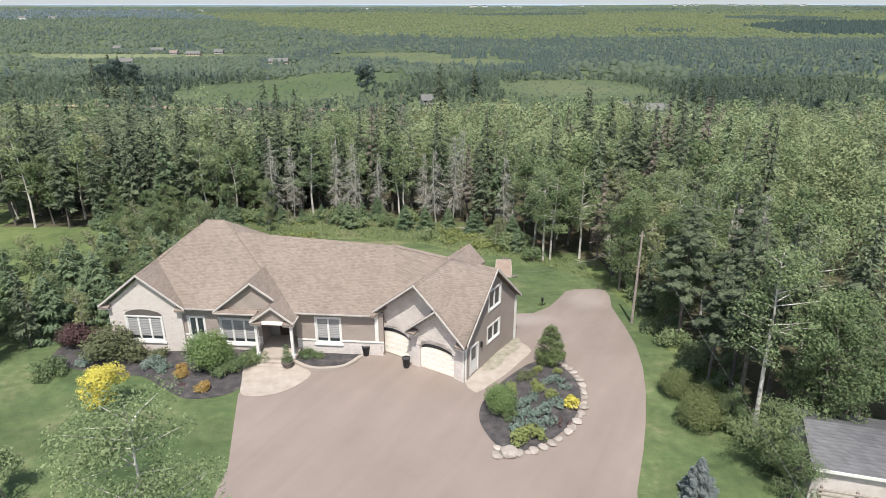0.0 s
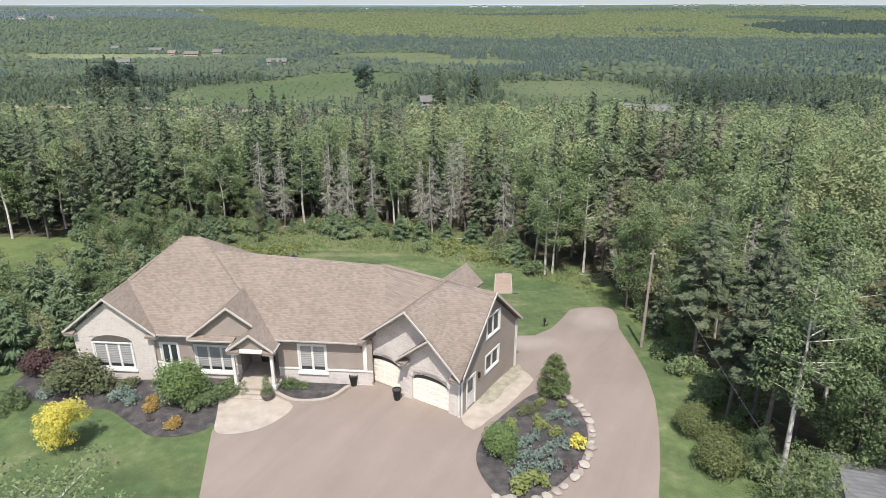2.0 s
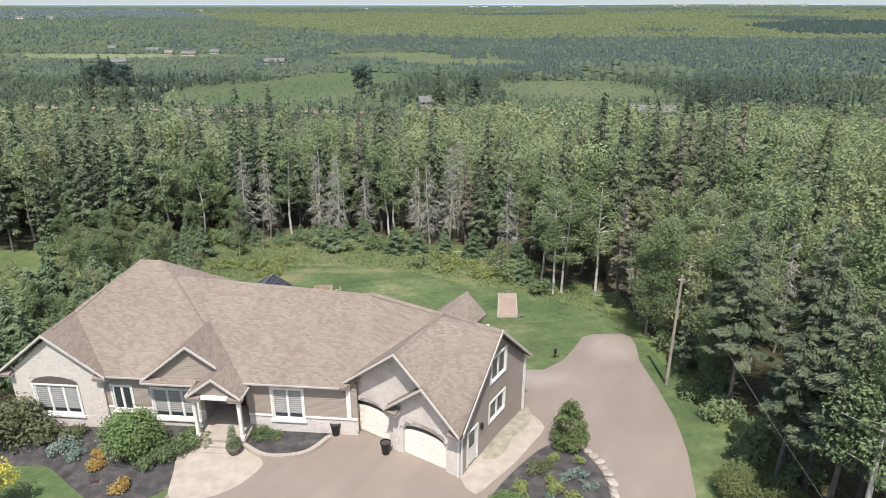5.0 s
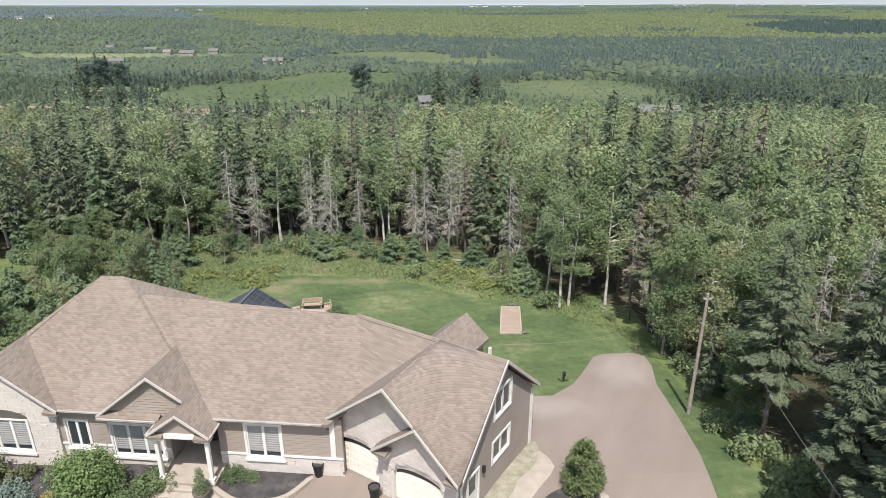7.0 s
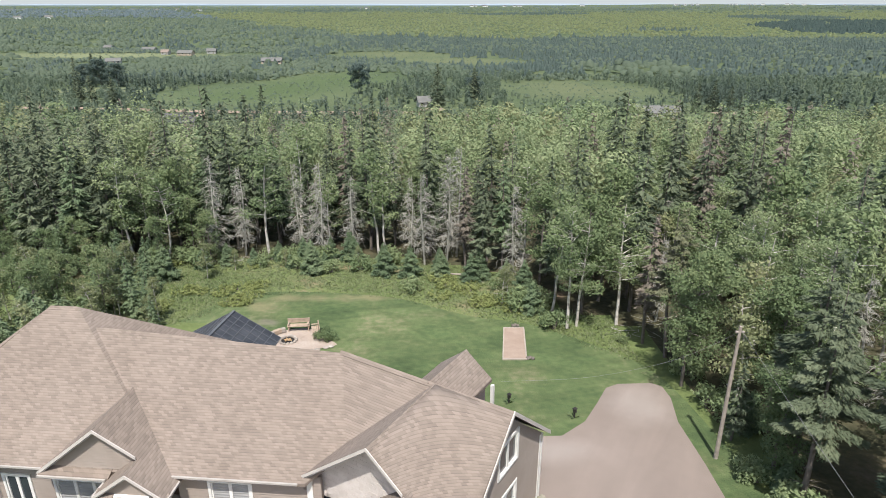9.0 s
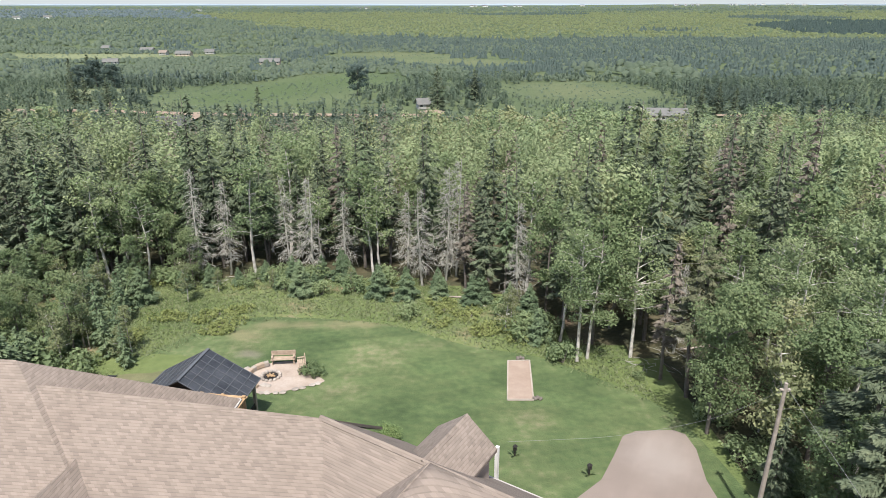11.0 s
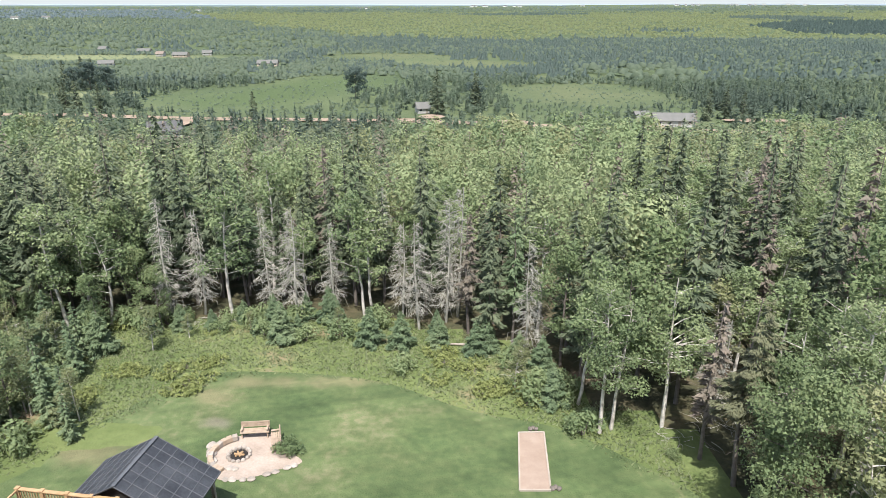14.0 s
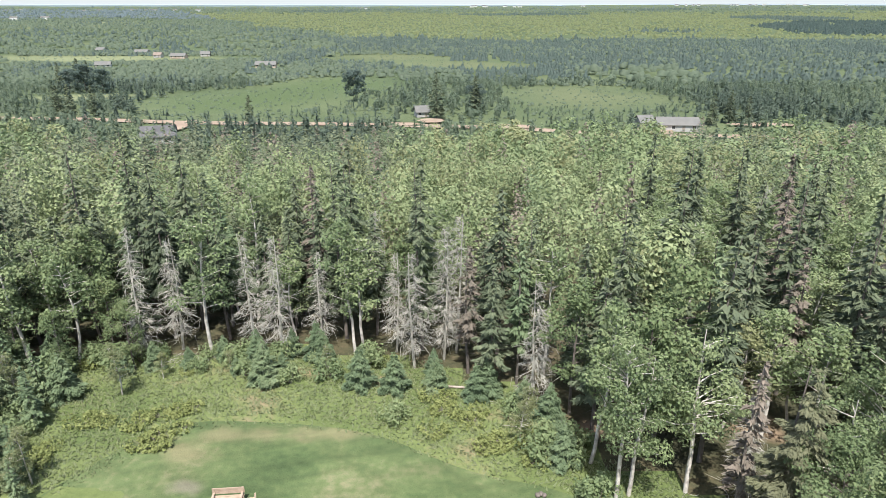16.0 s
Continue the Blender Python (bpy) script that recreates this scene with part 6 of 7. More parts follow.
    part("foliage", mesh_np("foliage", *leaf_crown(rng, [(0, 0, 0.62, 0.42), (0.03, 0, 0.95, 0.33), (-0.04, 0.02, 1.25, 0.27), (0.03, 0, 1.5, 0.2), (0, 0, 1.7, 0.14)], 3600, 0.038)), MAPLELEAF, t)


def drop(t):
    for o in (*t.children_recursive, t):
        bpy.data.objects.remove(o)


OLIVEDARK = foliage("olive_needles", [(0.085, 0.10, 0.042), (0.13, 0.145, 0.058), (0.19, 0.195, 0.085)], 0.2)
CEDAR = foliage("cedar_needles", [(0.075, 0.105, 0.036), (0.12, 0.155, 0.05), (0.175, 0.21, 0.072)], 0.1)
CEDARTIP = foliage("cedar_tips", [(0.085, 0.11, 0.038), (0.145, 0.17, 0.055), (0.225, 0.24, 0.085)], 0.1)
garden_plants()


def conifer_core(rng, h, r, sides=5, low=0.12):
    """The closed inner body of a small spruce: a ragged cone."""
    v, f = [], []
    levels = ((low, 1.0), (0.42, 0.72), (0.72, 0.38))
    for k, (z, q) in enumerate(levels):
        for i in range(sides):
            a = (i + 0.5 * (k % 2)) * 2 * math.pi / sides + rng.normal(0, 0.15)
            b = r * q * rng.uniform(0.7, 1.2)
            v.append((b * math.cos(a), b * math.sin(a), h * (z + rng.normal(0, 0.035))))
    v.append((0, 0, h))
    for k in range(2):
        for i in range(sides):
            a, b, c, d = k * sides + i, k * sides + (i + 1) % sides, (k + 1) * sides + i, (k + 1) * sides + (i + 1) % sides
            f += [(a, b, c), (b, d, c)]
    for i in range(sides):
        f.append((2 * sides + i, 2 * sides + (i + 1) % sides, 3 * sides))
    return np.array(v), np.array(f)


def leafy_core(rng, h, r, around=5):
    """The closed inner body of a broad crown: a lumpy dome."""
    v, f = [(rng.normal(0, 0.2 * r), rng.normal(0, 0.2 * r), h * rng.uniform(0.95, 1.05))], []
    for k, (z, q) in enumerate(((0.80, 0.72), (0.40, 1.0))):
        for i in range(around):
            a = (i + 0.5 * (k % 2)) * 2 * math.pi / around + rng.normal(0, 0.25)
            b = r * q * rng.uniform(0.65, 1.25)
            v.append((b * math.cos(a), b * math.sin(a), h * (z + rng.normal(0, 0.06))))
    for i in range(around):
        f.append((0, 1 + i, 1 + (i + 1) % around))
        a, b = 1 + i, 1 + (i + 1) % around
        f += [(a, a + around, b), (b, a + around, b + around)]
    return np.array(v), np.array(f)


def low_conifer(rng, n=90):
    """A small spruce of loose drooping sprays round a closed body, for the far wood."""
    h, r = (rng.uniform(7.5, 14), rng.uniform(1.3, 2.2)) if n else (rng.uniform(4.2, 6.6), rng.uniform(2.0, 3.0))
    core = conifer_core(rng, h * (0.9 if n else 1.0), r * (0.4 if n else 1.0))
    if not n:
        return core
    u = rng.uniform(0, 1, n) ** 1.1
    a = rng.uniform(0, 2 * math.pi, n)
    q = (r * (1 - u) ** 0.8 + 0.1) * rng.uniform(0.55, 1.15, n)
    d = np.stack([np.cos(a), np.sin(a), 0 * a], 1)
    c = d * q[:, None] + np.outer(h * (0.14 + 0.86 * u) - 0.3 * q, (0, 0, 1))
    al = unit(d + np.outer(rng.normal(-0.35, 0.25, n), (0, 0, 1)) + rng.normal(0, 0.25, (n, 3)))
    ac = unit(np.cross(al, (0, 0, 1.0)) + rng.normal(0, 0.35, (n, 3)))
    w = (math.sqrt(90 / n) * (0.30 + 0.34 * (1 - u)) * rng.uniform(0.7, 1.2, n))[:, None]
    v = np.stack([c + al * w * 1.2, c - al * w * 0.7 + ac * w * 0.6, c - al * w * 0.7 - ac * w * 0.6], 1).reshape(-1, 3)
    sprigs = (v, np.arange(n * 3).reshape(-1, 3))
    return sprigs if n > 90 else merge([core, sprigs])


def low_leafy(rng, n=90):
    """A broad crown of loose leaf clumps round a closed body, for the far wood."""
    h, r = rng.uniform(7, 12.5), rng.uniform(1.6, 2.9)
    core = leafy_core(rng, h * (0.82 if n else 0.52), r * (0.5 if n else 1.35))
    if not n:
        return core
    k = 9
    hub = unit(rng.normal(0, 1, (k, 3)) + (0, 0, 0.25)) * (r * 0.62, r * 0.62, r * 1.05) + (0, 0, h * 0.68)
    i = rng.integers(0, k, n)
    d = unit(rng.normal(0, 1, (n, 3)) + (0, 0, 0.3))
    c = hub[i] + d * (r * 0.52 * rng.uniform(0.7, 1.1, n))[:, None]
    nn = unit(d + rng.normal(0, 0.28, (n, 3)) + (0, 0, 0.45))
    a = unit(np.cross(nn, rng.normal(0, 1, (n, 3))))
    b = np.cross(nn, a)
    w = math.sqrt(90 / n) * rng.uniform(0.24, 0.42, n)[:, None]
    v = np.stack([c + a * w, c - a * w * 0.5 + b * w, c - a * w * 0.6 - b * w * 0.9], 1).reshape(-1, 3)
    sprigs = (v, np.arange(n * 3).reshape(-1, 3))
    return sprigs if n > 90 else merge([core, sprigs])


def road_y(x):
    """The country road that crosses the valley."""
    return float(np.interp(x, [-400, -150, -95, -45, 0, 25, 60, 100, 140, 400], [300, 285, 273, 269, 263, 259, 246, 244, 233, 205]))


MEADOWS = [(-95, 350, 52, 58), (-62, 412, 46, 58), (72, 360, 40, 56), (118, 266, 20, 9), (-28, 285, 16, 10), (22, 262, 14, 9), (56, 246, 12, 8), (84, 256, 17, 12), (-4, 280, 12, 9), (118, 236, 14, 9), (-96, 262, 10, 16),
           (-190, 372, 30, 22), (20, 560, 60, 40), (-330, 640, 120, 40), (-230, 640, 70, 26), (-136, 540, 22, 10), (-280, 560, 40, 14), (-50, 620, 60, 50), (330, 430, 50, 40)]


def clearing(x, y):
    """Open meadows, yards and the strip along the country road."""
    d = y - road_y(x)
    open_road = -104 < x < -44 or -16 < x < 6 or 20 < x < 38 or 66 < x < 170
    if (-13 if open_road else -3) < d < (9 if open_road else 3):
        return True
    return any(((x - a) / c) ** 2 + ((y - b) / d) ** 2 < 1 for a, b, c, d in MEADOWS)


def sightline_strip(x, y):
    """Strips before the meadows where trees are shrunk to fit the camera's view over them."""
    return 266 < y < 345 and (-128 < x < -36 or 28 < x < 112)


def patchy(x, y):
    return 0.5 + 0.9 * noise.noise((x * 0.011, y * 0.006, 3.0)) + 0.35 * noise.noise((x * 0.04, y * 0.022, 9.0))


def belt(x, y):
    """Which kind of wood grows at a far place: low scrub, mixed wood, a spruce wood, the sunny hillside or the stand
    coloured dark for a cloud's shadow.
    """
    warp = noise.noise((x * 0.004, y * 0.0022, 2.0)) + 0.4 * noise.noise((x * 0.02, y * 0.01, 5.0))
    d, u = y * (1 + 0.10 * warp), x / y + 0.035 * warp
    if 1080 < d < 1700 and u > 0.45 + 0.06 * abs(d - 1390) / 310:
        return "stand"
    if d > 940 and u > float(np.interp(d, [940, 1300, 2600], [-0.14, -0.27, -0.40])):
        return "spruce" if noise.noise((x * 0.0016, y * 0.0035, 7.0)) > 0.34 else "hill"
    if 425 < d <= 940 and u > float(np.interp(d, [430, 560, 700, 800, 940], [0.03, 0.02, -0.02, -0.14, -0.24])):
        return "mixed" if 0.20 < u < 0.37 and d < 520 else "spruce"
    if -0.27 < u < -0.08 and abs(d - 560 - (u + 0.25) * 1500) < 55:
        return "spruce"
    return "scrub" if d < 760 and u > -0.62 else "mixed"


def far_wood(name, label, shapes, share, n, y0, y1, mat, seed, power=1.0, scale=1.0, wide=0.76, kinds=None, in_meadow=False, broad=1.0):
    """A stretch of wood as one sheet of small trees; share: the part of the patchwork where this kind grows."""
    rng = np.random.default_rng(seed)
    vs, fs, total, k, tries = [], [], 0, 0, 0
    while k < n and tries < n * 40:
        tries += 1
        y = y0 + (y1 - y0) * rng.uniform() ** power
        x = rng.uniform(-1, 1) * (18 + wide * y)
        if y < edge_y(x) or near_wood(x, y) or clearing(x, y) != in_meadow or in_meadow and abs(y - road_y(x)) < 14:
            continue
        if not share[0] <= patchy(x, y) + rng.normal(0, 0.07) <= share[1]:
            continue
        if kinds and belt(x, y) not in kinds:
            continue
        v, f = shapes[rng.integers(len(shapes))]
        a, s = rng.uniform(0, 6.28), rng.uniform(0.72, 1.15) * scale * (0.42 if sightline_strip(x, y) and scale > 0.4 else 1)
        ca, sa = math.cos(a) * s * broad, math.sin(a) * s * broad
        q = np.stack([v[:, 0] * ca - v[:, 1] * sa, v[:, 0] * sa + v[:, 1] * ca, v[:, 2] * s * rng.uniform(0.85, 1.15)], 1) + (x, y, gz(x, y) - 0.3)
        vs.append(q)
        fs.append(f + total)
        total += len(v)
        k += 1
    tagged(part(name, mesh_np(name, np.concatenate(vs), np.concatenate(fs), smooth=True), mat), label, "forest", kind="stuff")


srng = np.random.default_rng(5)
CON200, LEAF200 = [low_conifer(srng, 240) for i in range(10)], [low_leafy(srng, 520) for i in range(10)]
CON90, LEAF90 = [low_conifer(srng, 110) for i in range(10)], [low_leafy(srng, 170) for i in range(10)]
CON40, LEAF40 = [low_conifer(srng, 34) for i in range(10)], [low_leafy(srng, 34) for i in range(10)]
CON0, LEAF0 = [low_conifer(srng, 0) for i in range(14)], [low_leafy(srng, 0) for i in range(14)]
for name, label, con, share, n1, n2, mat, seed in (
        ("spruce_forest", "dense dark spruce forest on the slope", True, (-1, 0.62), 900, 950, SPRUCE, 61), ("birch_forest", "light green birch and aspen forest", False, (0.46, 2), 500, 640, BIRCHLEAF, 62),
        ("fir_forest", "mid-green fir forest among birches", True, (0.2, 0.9), 200, 330, FIR, 63), ("aspen_forest", "yellow-green aspen forest among spruces", False, (0.3, 1.2), 110, 170, OLIVE, 66),
        ("rusty_forest", "scattered dying spruces with rusty needles", True, (-1, 2), 150, 160, RUSTY, 67)):
    far_wood(name, label, CON200 if con else LEAF200, share, n1, 18, 128, mat, seed, 0.55, 1.0 if con else 1.12)
    far_wood(name, label, CON90 if con else LEAF90, share, n2, 126, 200, mat, seed + 100, 0.8, 1.0 if con else 1.15, broad=1.2)
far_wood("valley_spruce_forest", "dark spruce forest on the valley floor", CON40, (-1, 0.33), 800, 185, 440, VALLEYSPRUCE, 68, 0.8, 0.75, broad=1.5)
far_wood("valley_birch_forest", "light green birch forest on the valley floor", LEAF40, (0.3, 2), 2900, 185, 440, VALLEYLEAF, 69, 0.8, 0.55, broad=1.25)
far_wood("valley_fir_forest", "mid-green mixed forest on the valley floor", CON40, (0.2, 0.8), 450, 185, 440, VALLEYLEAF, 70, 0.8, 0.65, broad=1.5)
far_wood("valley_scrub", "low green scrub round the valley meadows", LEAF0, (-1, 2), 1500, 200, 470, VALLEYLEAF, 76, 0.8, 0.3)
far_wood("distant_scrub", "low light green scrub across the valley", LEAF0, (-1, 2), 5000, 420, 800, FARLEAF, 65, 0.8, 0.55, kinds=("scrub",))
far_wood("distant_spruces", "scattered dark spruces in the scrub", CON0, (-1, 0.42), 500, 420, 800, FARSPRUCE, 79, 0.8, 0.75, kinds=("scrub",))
far_wood("distant_spruce_forest", "distant spruce forest across the valley, its needles tinted for haze", CON0, (-1, 2), 6500, 420, 960, FARSPRUCE, 64, 0.75, 0.95, kinds=("spruce",))
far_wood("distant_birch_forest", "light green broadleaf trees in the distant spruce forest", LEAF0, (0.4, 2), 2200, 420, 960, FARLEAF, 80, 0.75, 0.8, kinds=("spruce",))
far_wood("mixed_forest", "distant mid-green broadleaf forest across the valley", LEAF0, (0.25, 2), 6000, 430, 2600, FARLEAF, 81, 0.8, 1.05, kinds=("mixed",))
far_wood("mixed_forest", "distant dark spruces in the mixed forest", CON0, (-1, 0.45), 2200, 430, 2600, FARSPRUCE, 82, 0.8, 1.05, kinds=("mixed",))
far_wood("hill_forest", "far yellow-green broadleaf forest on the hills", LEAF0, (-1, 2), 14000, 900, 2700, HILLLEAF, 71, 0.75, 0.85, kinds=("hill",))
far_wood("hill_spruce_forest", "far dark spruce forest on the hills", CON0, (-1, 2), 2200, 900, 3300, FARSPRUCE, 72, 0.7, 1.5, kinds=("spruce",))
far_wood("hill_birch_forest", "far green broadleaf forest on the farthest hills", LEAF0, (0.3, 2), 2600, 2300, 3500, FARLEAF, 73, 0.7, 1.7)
far_wood("hazy_forest", "forest on the far plain, coloured blue-grey for haze", LEAF0, (-1, 2), 2600, 1900, 3200, HAZEWOOD, 83, 0.8, 1.6, kinds=("mixed",))
far_wood("hazy_forest", "forest on the farthest hills, coloured blue-green for haze", CON0, (-1, 2), 3000, 2900, 4300, HAZEWOOD, 75, 0.8, 1.2)
far_wood("dark_spruce_stand", "spruce stand on the far slope, coloured dark for a cloud's shadow", CON0, (-1, 2), 2600, 1000, 1950, SHADOWSPRUCE, 74, 1.0, 1.2, kinds=("stand",))
far_wood("meadow_scrub", "low scattered bushes on the valley meadows", LEAF0, (-1, 2), 1300, 285, 700, VALLEYLEAF, 78, 1.0, 0.2, in_meadow=True)


# ---------------------------------------------------------------- the valley: road, yards and houses
def ribbon(name, xs, width, lift, mat, label, category):
    pts = [(x, road_y(x)) for x in xs]
    v, f = [], []
    for x, y in pts:
        v += [(x, y - width / 2, gz(x, y) + lift), (x, y + width / 2, gz(x, y) + lift)]
    for i in range(len(pts) - 1):
        f.append((2 * i, 2 * i + 2, 2 * i + 3, 2 * i + 1))
    return tagged(part(name, mesh_np(name, v, f), mat), label, category, kind="structure")


ribbon("country_road", np.linspace(-380, 380, 60), 6.5, 0.5, DIRT, "reddish dirt road across the valley", "road")


def ellipse(x, y, a, b, n=28):
    return [(x + a * math.cos(k * 2 * math.pi / n) * (1 + 0.12 * math.sin(3 * k + x)), y + b * math.sin(k * 2 * math.pi / n) * (1 + 0.12 * math.cos(2 * k + y))) for k in range(n)]


for x, y, a, b in ((25, 260.5, 9, 4.5), (56, 245.5, 7, 4), (74, 252, 7, 6), (118, 266, 13, 4), (118, 235, 8, 5), (-16, 266, 8, 4), (-96, 265, 4, 13), (-4, 274, 5, 5)):
    tagged(part("dirt_yard", patch(ellipse(x, y, a, b, 16), 0.75, 5), DIRT), "bare reddish earth yard beside the road", "yard", kind="structure")


def small_house(x, y, w, d, h, roof, wall_mat, roof_mat, turn=0.0, label="small pale house with a gable roof in the valley"):
    t = thing("house", label, "house", "houses in the valley", pose(x, y, gz(x, y) + 0.2, 0, 0, turn))
    part("wall", slab([(-w / 2, -d / 2, 0), (w / 2, -d / 2, 0), (w / 2, d / 2, 0), (-w / 2, d / 2, 0)], h, None, (0, 0, 1)), wall_mat, t)
    for s in (-1, 1):
        part("gable", slab([(s * w / 2, -d / 2, h), (s * w / 2, d / 2, h), (s * w / 2, 0, h + roof - 0.15)], 0.15, None, (-s, 0, 0)), wall_mat, t)
        part("roof", slab([(-w / 2 - 0.5, s * (d / 2 + 0.5), h - 0.25), (w / 2 + 0.5, s * (d / 2 + 0.5), h - 0.25), (w / 2 + 0.5, 0, h + roof), (-w / 2 - 0.5, 0, h + roof)], 0.2), roof_mat, t)
    n = max(2, int(w / 3))
    for k in range(n):
        u = -w / 2 + (k + 0.5) * w / n
        if k == n // 2:
            part("door", box(u - 0.5, u + 0.5, -d / 2 - 0.06, -d / 2, 0, 2.1), GREYWOOD, t)
        else:
            win = part("window", box(u - 0.7, u + 0.7, -d / 2 - 0.05, -d / 2, 0.9, 2.1), TRIM, t)
            part("pane", box(u - 0.6, u + 0.6, -d / 2 - 0.07, -d / 2 - 0.05, 1.0, 2.0), GLASS, win)
    return t


WHITEWALL = material("white_clapboard", [(0.34, 0.335, 0.32), (0.42, 0.415, 0.40)], 0.5, 0.7)
PALEWALL = material("sunlit_white_walls", [(0.6, 0.6, 0.59), (0.7, 0.7, 0.69)], 0.5, 0.7)
TANWALL = material("tan_clapboard", [(0.38, 0.31, 0.25), (0.46, 0.38, 0.31)], 0.5, 0.8)
TINROOF = material("grey_tin_roof", [(0.12, 0.12, 0.115), (0.16, 0.16, 0.152)], 0.4, 0.95)
small_house(83, 257, 14, 7, 2.6, 2.0, WHITEWALL, TINROOF, -4, "long white house with a pale tin roof by the road")
small_house(73, 262, 5, 6, 2.5, 2.0, WHITEWALL, TINROOF, 10, "small white garage beside the long house")
small_house(-8, 287, 5, 5, 2.3, 2.0, WHITEWALL, TINROOF, 15, "small white house with a grey roof among pines")
small_house(-91, 236, 10, 8, 2.8, 2.6, WHITEWALL, SHINGLE_GREY, 20, "white house with a dark grey roof in the wood")
for x, y, w, turn, wm in ((-137, 543, 22, 3, TANWALL), (-228, 668, 12, 10, WHITEWALL), (-246, 648, 20, -5, TANWALL), (-271, 662, 10, 0, WHITEWALL), (-306, 706, 18, 5, TANWALL), (-273, 561, 16, 20, WHITEWALL), (-366, 742, 12, 0, WHITEWALL), (-395, 420, 14, 10, WHITEWALL)):
    small_house(x, y, w * 0.7, 7, 2.5, 2.2, wm, (TINROOF, SHINGLE, TINROOF)[int(abs(x)) % 3], turn, "far house among the trees of the valley")
hr = random.Random(8)
for cx, cy, spread, n in ((-1250, 1900, 160, 7), (-1750, 2900, 240, 9), (-1380, 3000, 150, 6), (-1150, 3050, 60, 3), (-420, 3500, 60, 2), (330, 4100, 200, 8), (180, 4300, 120, 4), (880, 4150, 60, 2), (1750, 4300, 300, 10), (2400, 4300, 250, 5)):
    for k in range(n):
        x, y = cx + hr.uniform(-spread, spread), cy + hr.uniform(-60, 60)
        small_house(x, y, hr.uniform(12, 26), 12, 6, 3.5, PALEWALL, hr.choice((TINROOF, SHINGLE_GREY)), hr.uniform(-20, 20), "tiny white house on the far side of the valley")

# hills beyond the valley with haze put into their colour, and the pale sky behind them
def ridge(name, y, base, swell, seed, mat, label):
    n = 160
    v, f = [], []
    for i in range(n + 1):
        x = -4500 + 9000 * i / n
        h = base + swell * (noise.noise((x * 0.0005, seed, 0)) + 0.4 * noise.noise((x * 0.003, seed, 4)))
        v += [(x, y, -30), (x, y + 260, h)]
        if i:
            f.append((2 * i - 2, 2 * i, 2 * i + 1, 2 * i - 1))
    tagged(part(name, mesh_np(name, v, f, smooth=True), mat), label, "hills", kind="structure")


ridge("hills", 4440, 9, 8, 2.0, material("haze_coloured_wood", [(0.11, 0.15, 0.16), (0.14, 0.18, 0.19)], 0.002, 1.0), "wooded hills on the horizon, coloured blue-green for haze")
ridge("hills", 4620, 15, 8, 7.0, material("haze_blue_hills", [(0.22, 0.28, 0.34), (0.26, 0.32, 0.38)], 0.001, 1.0), "hills at the horizon, coloured pale blue for haze")
# added glowing slab that stands in for the bright sky at the horizon
HAZE = bpy.data.materials.new("glowing_horizon_sky")
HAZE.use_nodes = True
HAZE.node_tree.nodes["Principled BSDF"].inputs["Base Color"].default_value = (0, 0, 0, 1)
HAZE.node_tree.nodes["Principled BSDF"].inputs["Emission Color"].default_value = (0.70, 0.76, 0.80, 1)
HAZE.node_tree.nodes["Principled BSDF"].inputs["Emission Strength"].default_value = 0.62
tagged(part("backdrop", slab([(-5200, 4940, -40), (5200, 4940, -40), (5200, 4940, 130), (-5200, 4940, 130)], 20, None, (0, 1, 0)), HAZE), "glowing white slab standing in for hazy sky along the horizon", "sky", kind="structure")

# tall pines that rise out of the valley wood
pine = make_spruce(201, 18, 4.2, 0.12, SPRUCE, "tall dark pine rising above the valley wood", 0.75, 24, 1.3)
for x, y, s in ((-2, 281, 1.0), (13.5, 292, 0.85), (-72, 272, 0.6), (100, 268, 0.65), (108, 272, 0.7), (113, 268, 0.6), (-155, 292, 0.7), (-148, 288, 0.75), (-142, 294, 0.7), (-160, 298, 0.65), (-215, 418, 1.0), (-206, 412, 0.95), (-222, 410, 0.9)):
    plant(pine, x, y, s)
drop(pine)
oak = make_leafy(202, 15, 5.6, 0.16, BARK, FARSPRUCE, "broad dark green tree at the edge of a valley meadow", "broad_tree", 60, 26, 0.42)
for x, y, s in ((-42, 340, 1.0), (-200, 396, 1.05), (-188, 392, 0.9), (-212, 402, 0.85), (14, 296, 0.8)):
    plant(oak, x, y, s)
drop(oak)


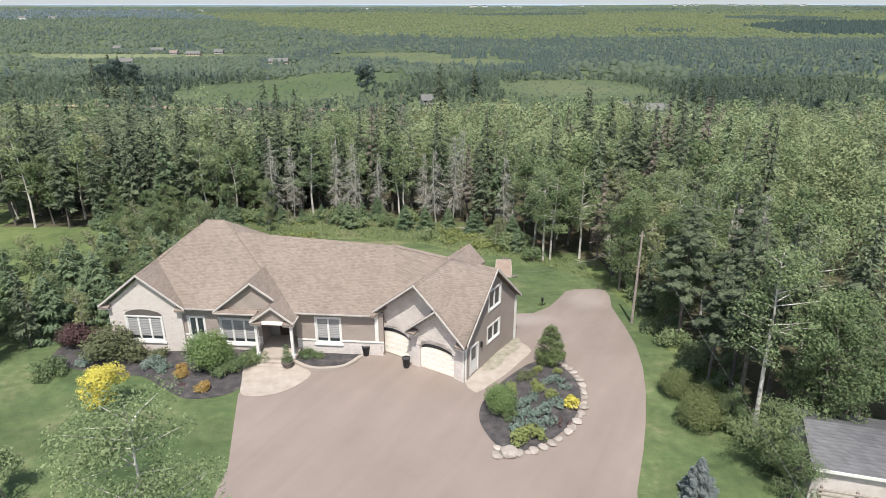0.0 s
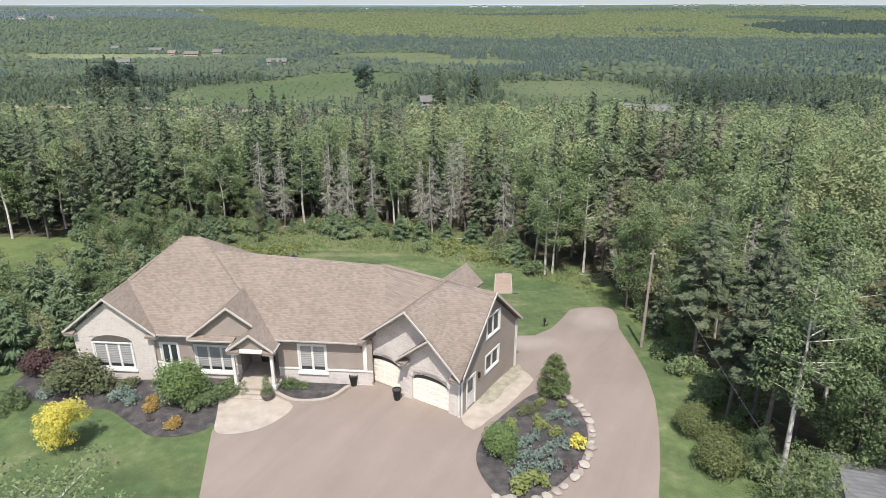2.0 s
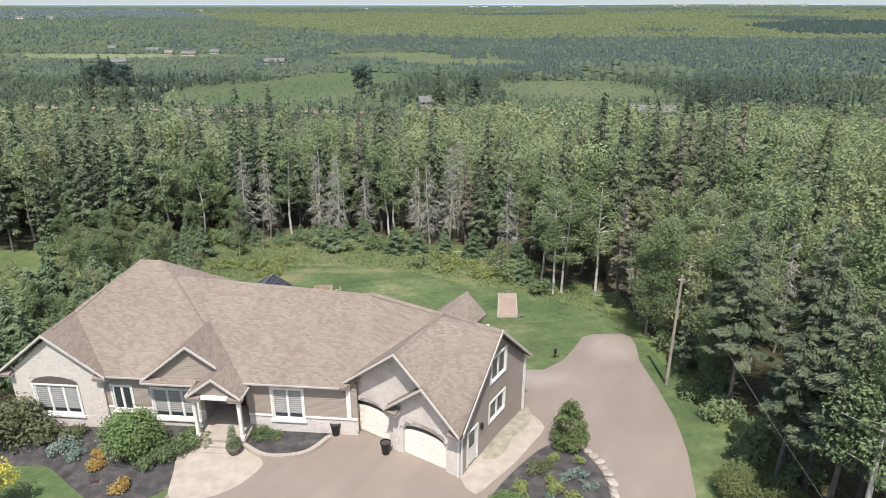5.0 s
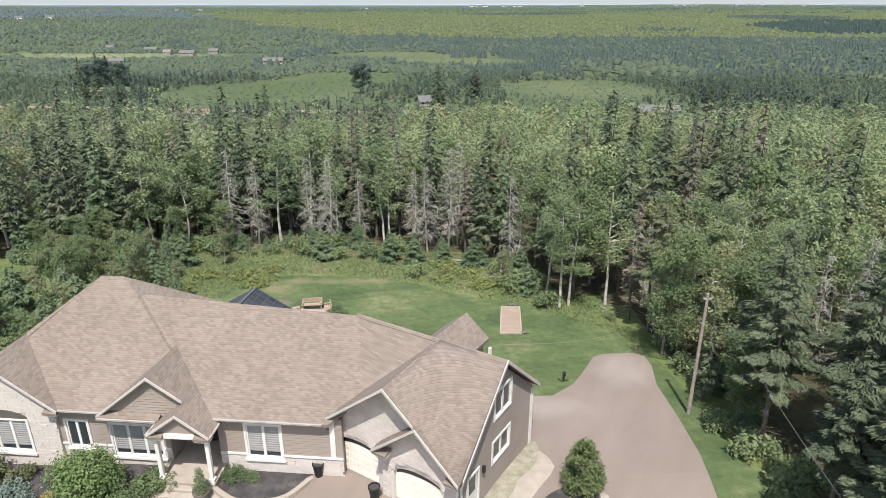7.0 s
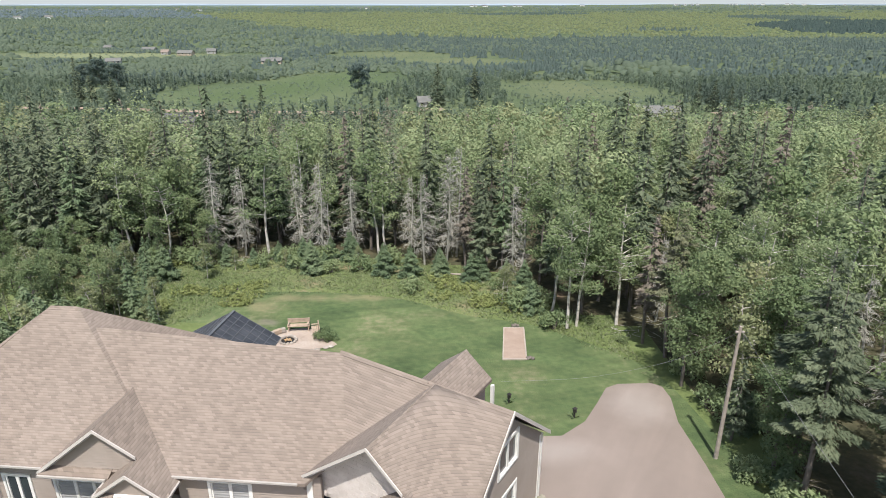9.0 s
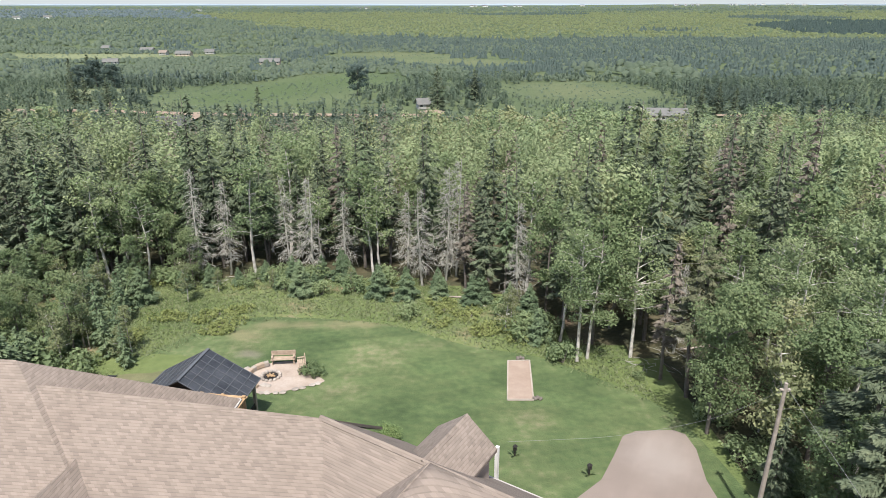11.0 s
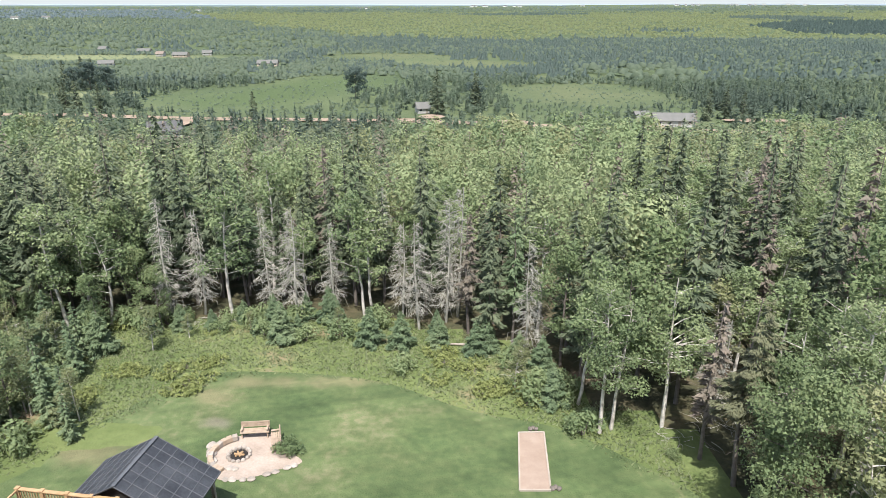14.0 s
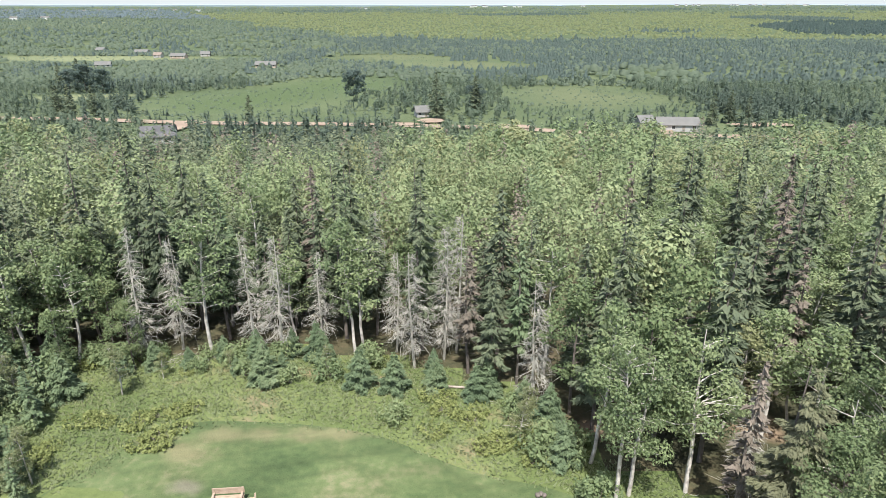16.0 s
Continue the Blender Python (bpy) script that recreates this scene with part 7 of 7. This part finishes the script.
# ---------------------------------------------------------------- long grass between lawn and wood
def long_grass():
    rng = np.random.default_rng(31)
    c = []
    while len(c) < 26000:
        x, y = rng.uniform(-34, 14), rng.uniform(54, 76)
        e = edge_y(x)
        low = float(np.interp(x, [-34, -24, -20, -15, -11, -4, 2, 7, 10, 14], [52, 56, 61.5, 66.6, 67.2, 65.8, 62.5, 60.3, 57.5, 54]))
        if y < low - 0.6 or y > e + 1.5 or (y < low + 0.5 and rng.uniform() < 0.6):
            continue
        c.append((x, y, gz(x, y)))
    c = np.array(c)
    n = len(c)
    a = rng.uniform(0, 6.28, n)
    h = rng.uniform(0.08, 0.24, n)[:, None]
    side = np.stack([np.cos(a), np.sin(a), 0 * a], 1) * rng.uniform(0.03, 0.09, n)[:, None]
    tip = c + rng.normal(0, 0.16, (n, 3)) * (1, 1, 0) + h * (0, 0, 1)
    v = np.stack([c - side, c + side, tip], 1).reshape(-1, 3)
    tagged(part("long_grass", mesh_np("long_grass", v, np.arange(3 * n).reshape(-1, 3)), GRASSBLADE), "uncut long grass between lawn and wood", "grass", kind="stuff")


GRASSBLADE = foliage("long_grass_blades", [(0.15, 0.185, 0.07), (0.185, 0.22, 0.086), (0.235, 0.25, 0.11)], 0.0, 0.3, 0.5)
long_grass()


def deadfall():
    """Fallen grey branches and brush on the ground at the wood's edge."""
    rng = np.random.default_rng(44)
    spots = [(14.5, 58.6), (16.6, 60.6), (18.4, 59.8)] + [(rng.uniform(-24, 8), 0) for i in range(7)]
    for x, y in spots:
        y = y or edge_y(x) - rng.uniform(-1.0, 1.5)
        ps = []
        for k in range(18):
            p = np.array((rng.normal(0, 0.8), rng.normal(0, 0.6), rng.uniform(0.02, 0.25)))
            d = rng.normal(0, 1, 3) * (1, 1, 0.25)
            ps.append(tube(bent(p, p + unit(d) * rng.uniform(0.4, 1.4) * (1, 1, 0.5), 0.1, rng, 4), (0.022, 0.018, 0.012, 0.005), 4))
        t = part("fallen_branches", mesh_np("fallen_branches", *merge(ps)), DEADWOOD)
        t["kind"] = "stuff"
        t.matrix_basis = pose(x, y, gz(x, y))
        tagged(t, "heap of fallen grey branches at the wood's edge", "brushwood", "fallen branches")
    for x, y, l, turn in ((19.5, 61.5, 3.5, 12), (2.0, 71.0, 2.4, -5)):
        t = part("log", lathe([(0.08, -l / 2), (0.1, 0), (0.085, l / 2)], 8), GREYWOOD)
        t.matrix_basis = pose(x, y, gz(x, y) + 0.12, 90, 0, turn + 90)
        tagged(t, "grey fallen log on the ground", "log")


deadfall()
for t in TEMPLATES:
    drop(t)
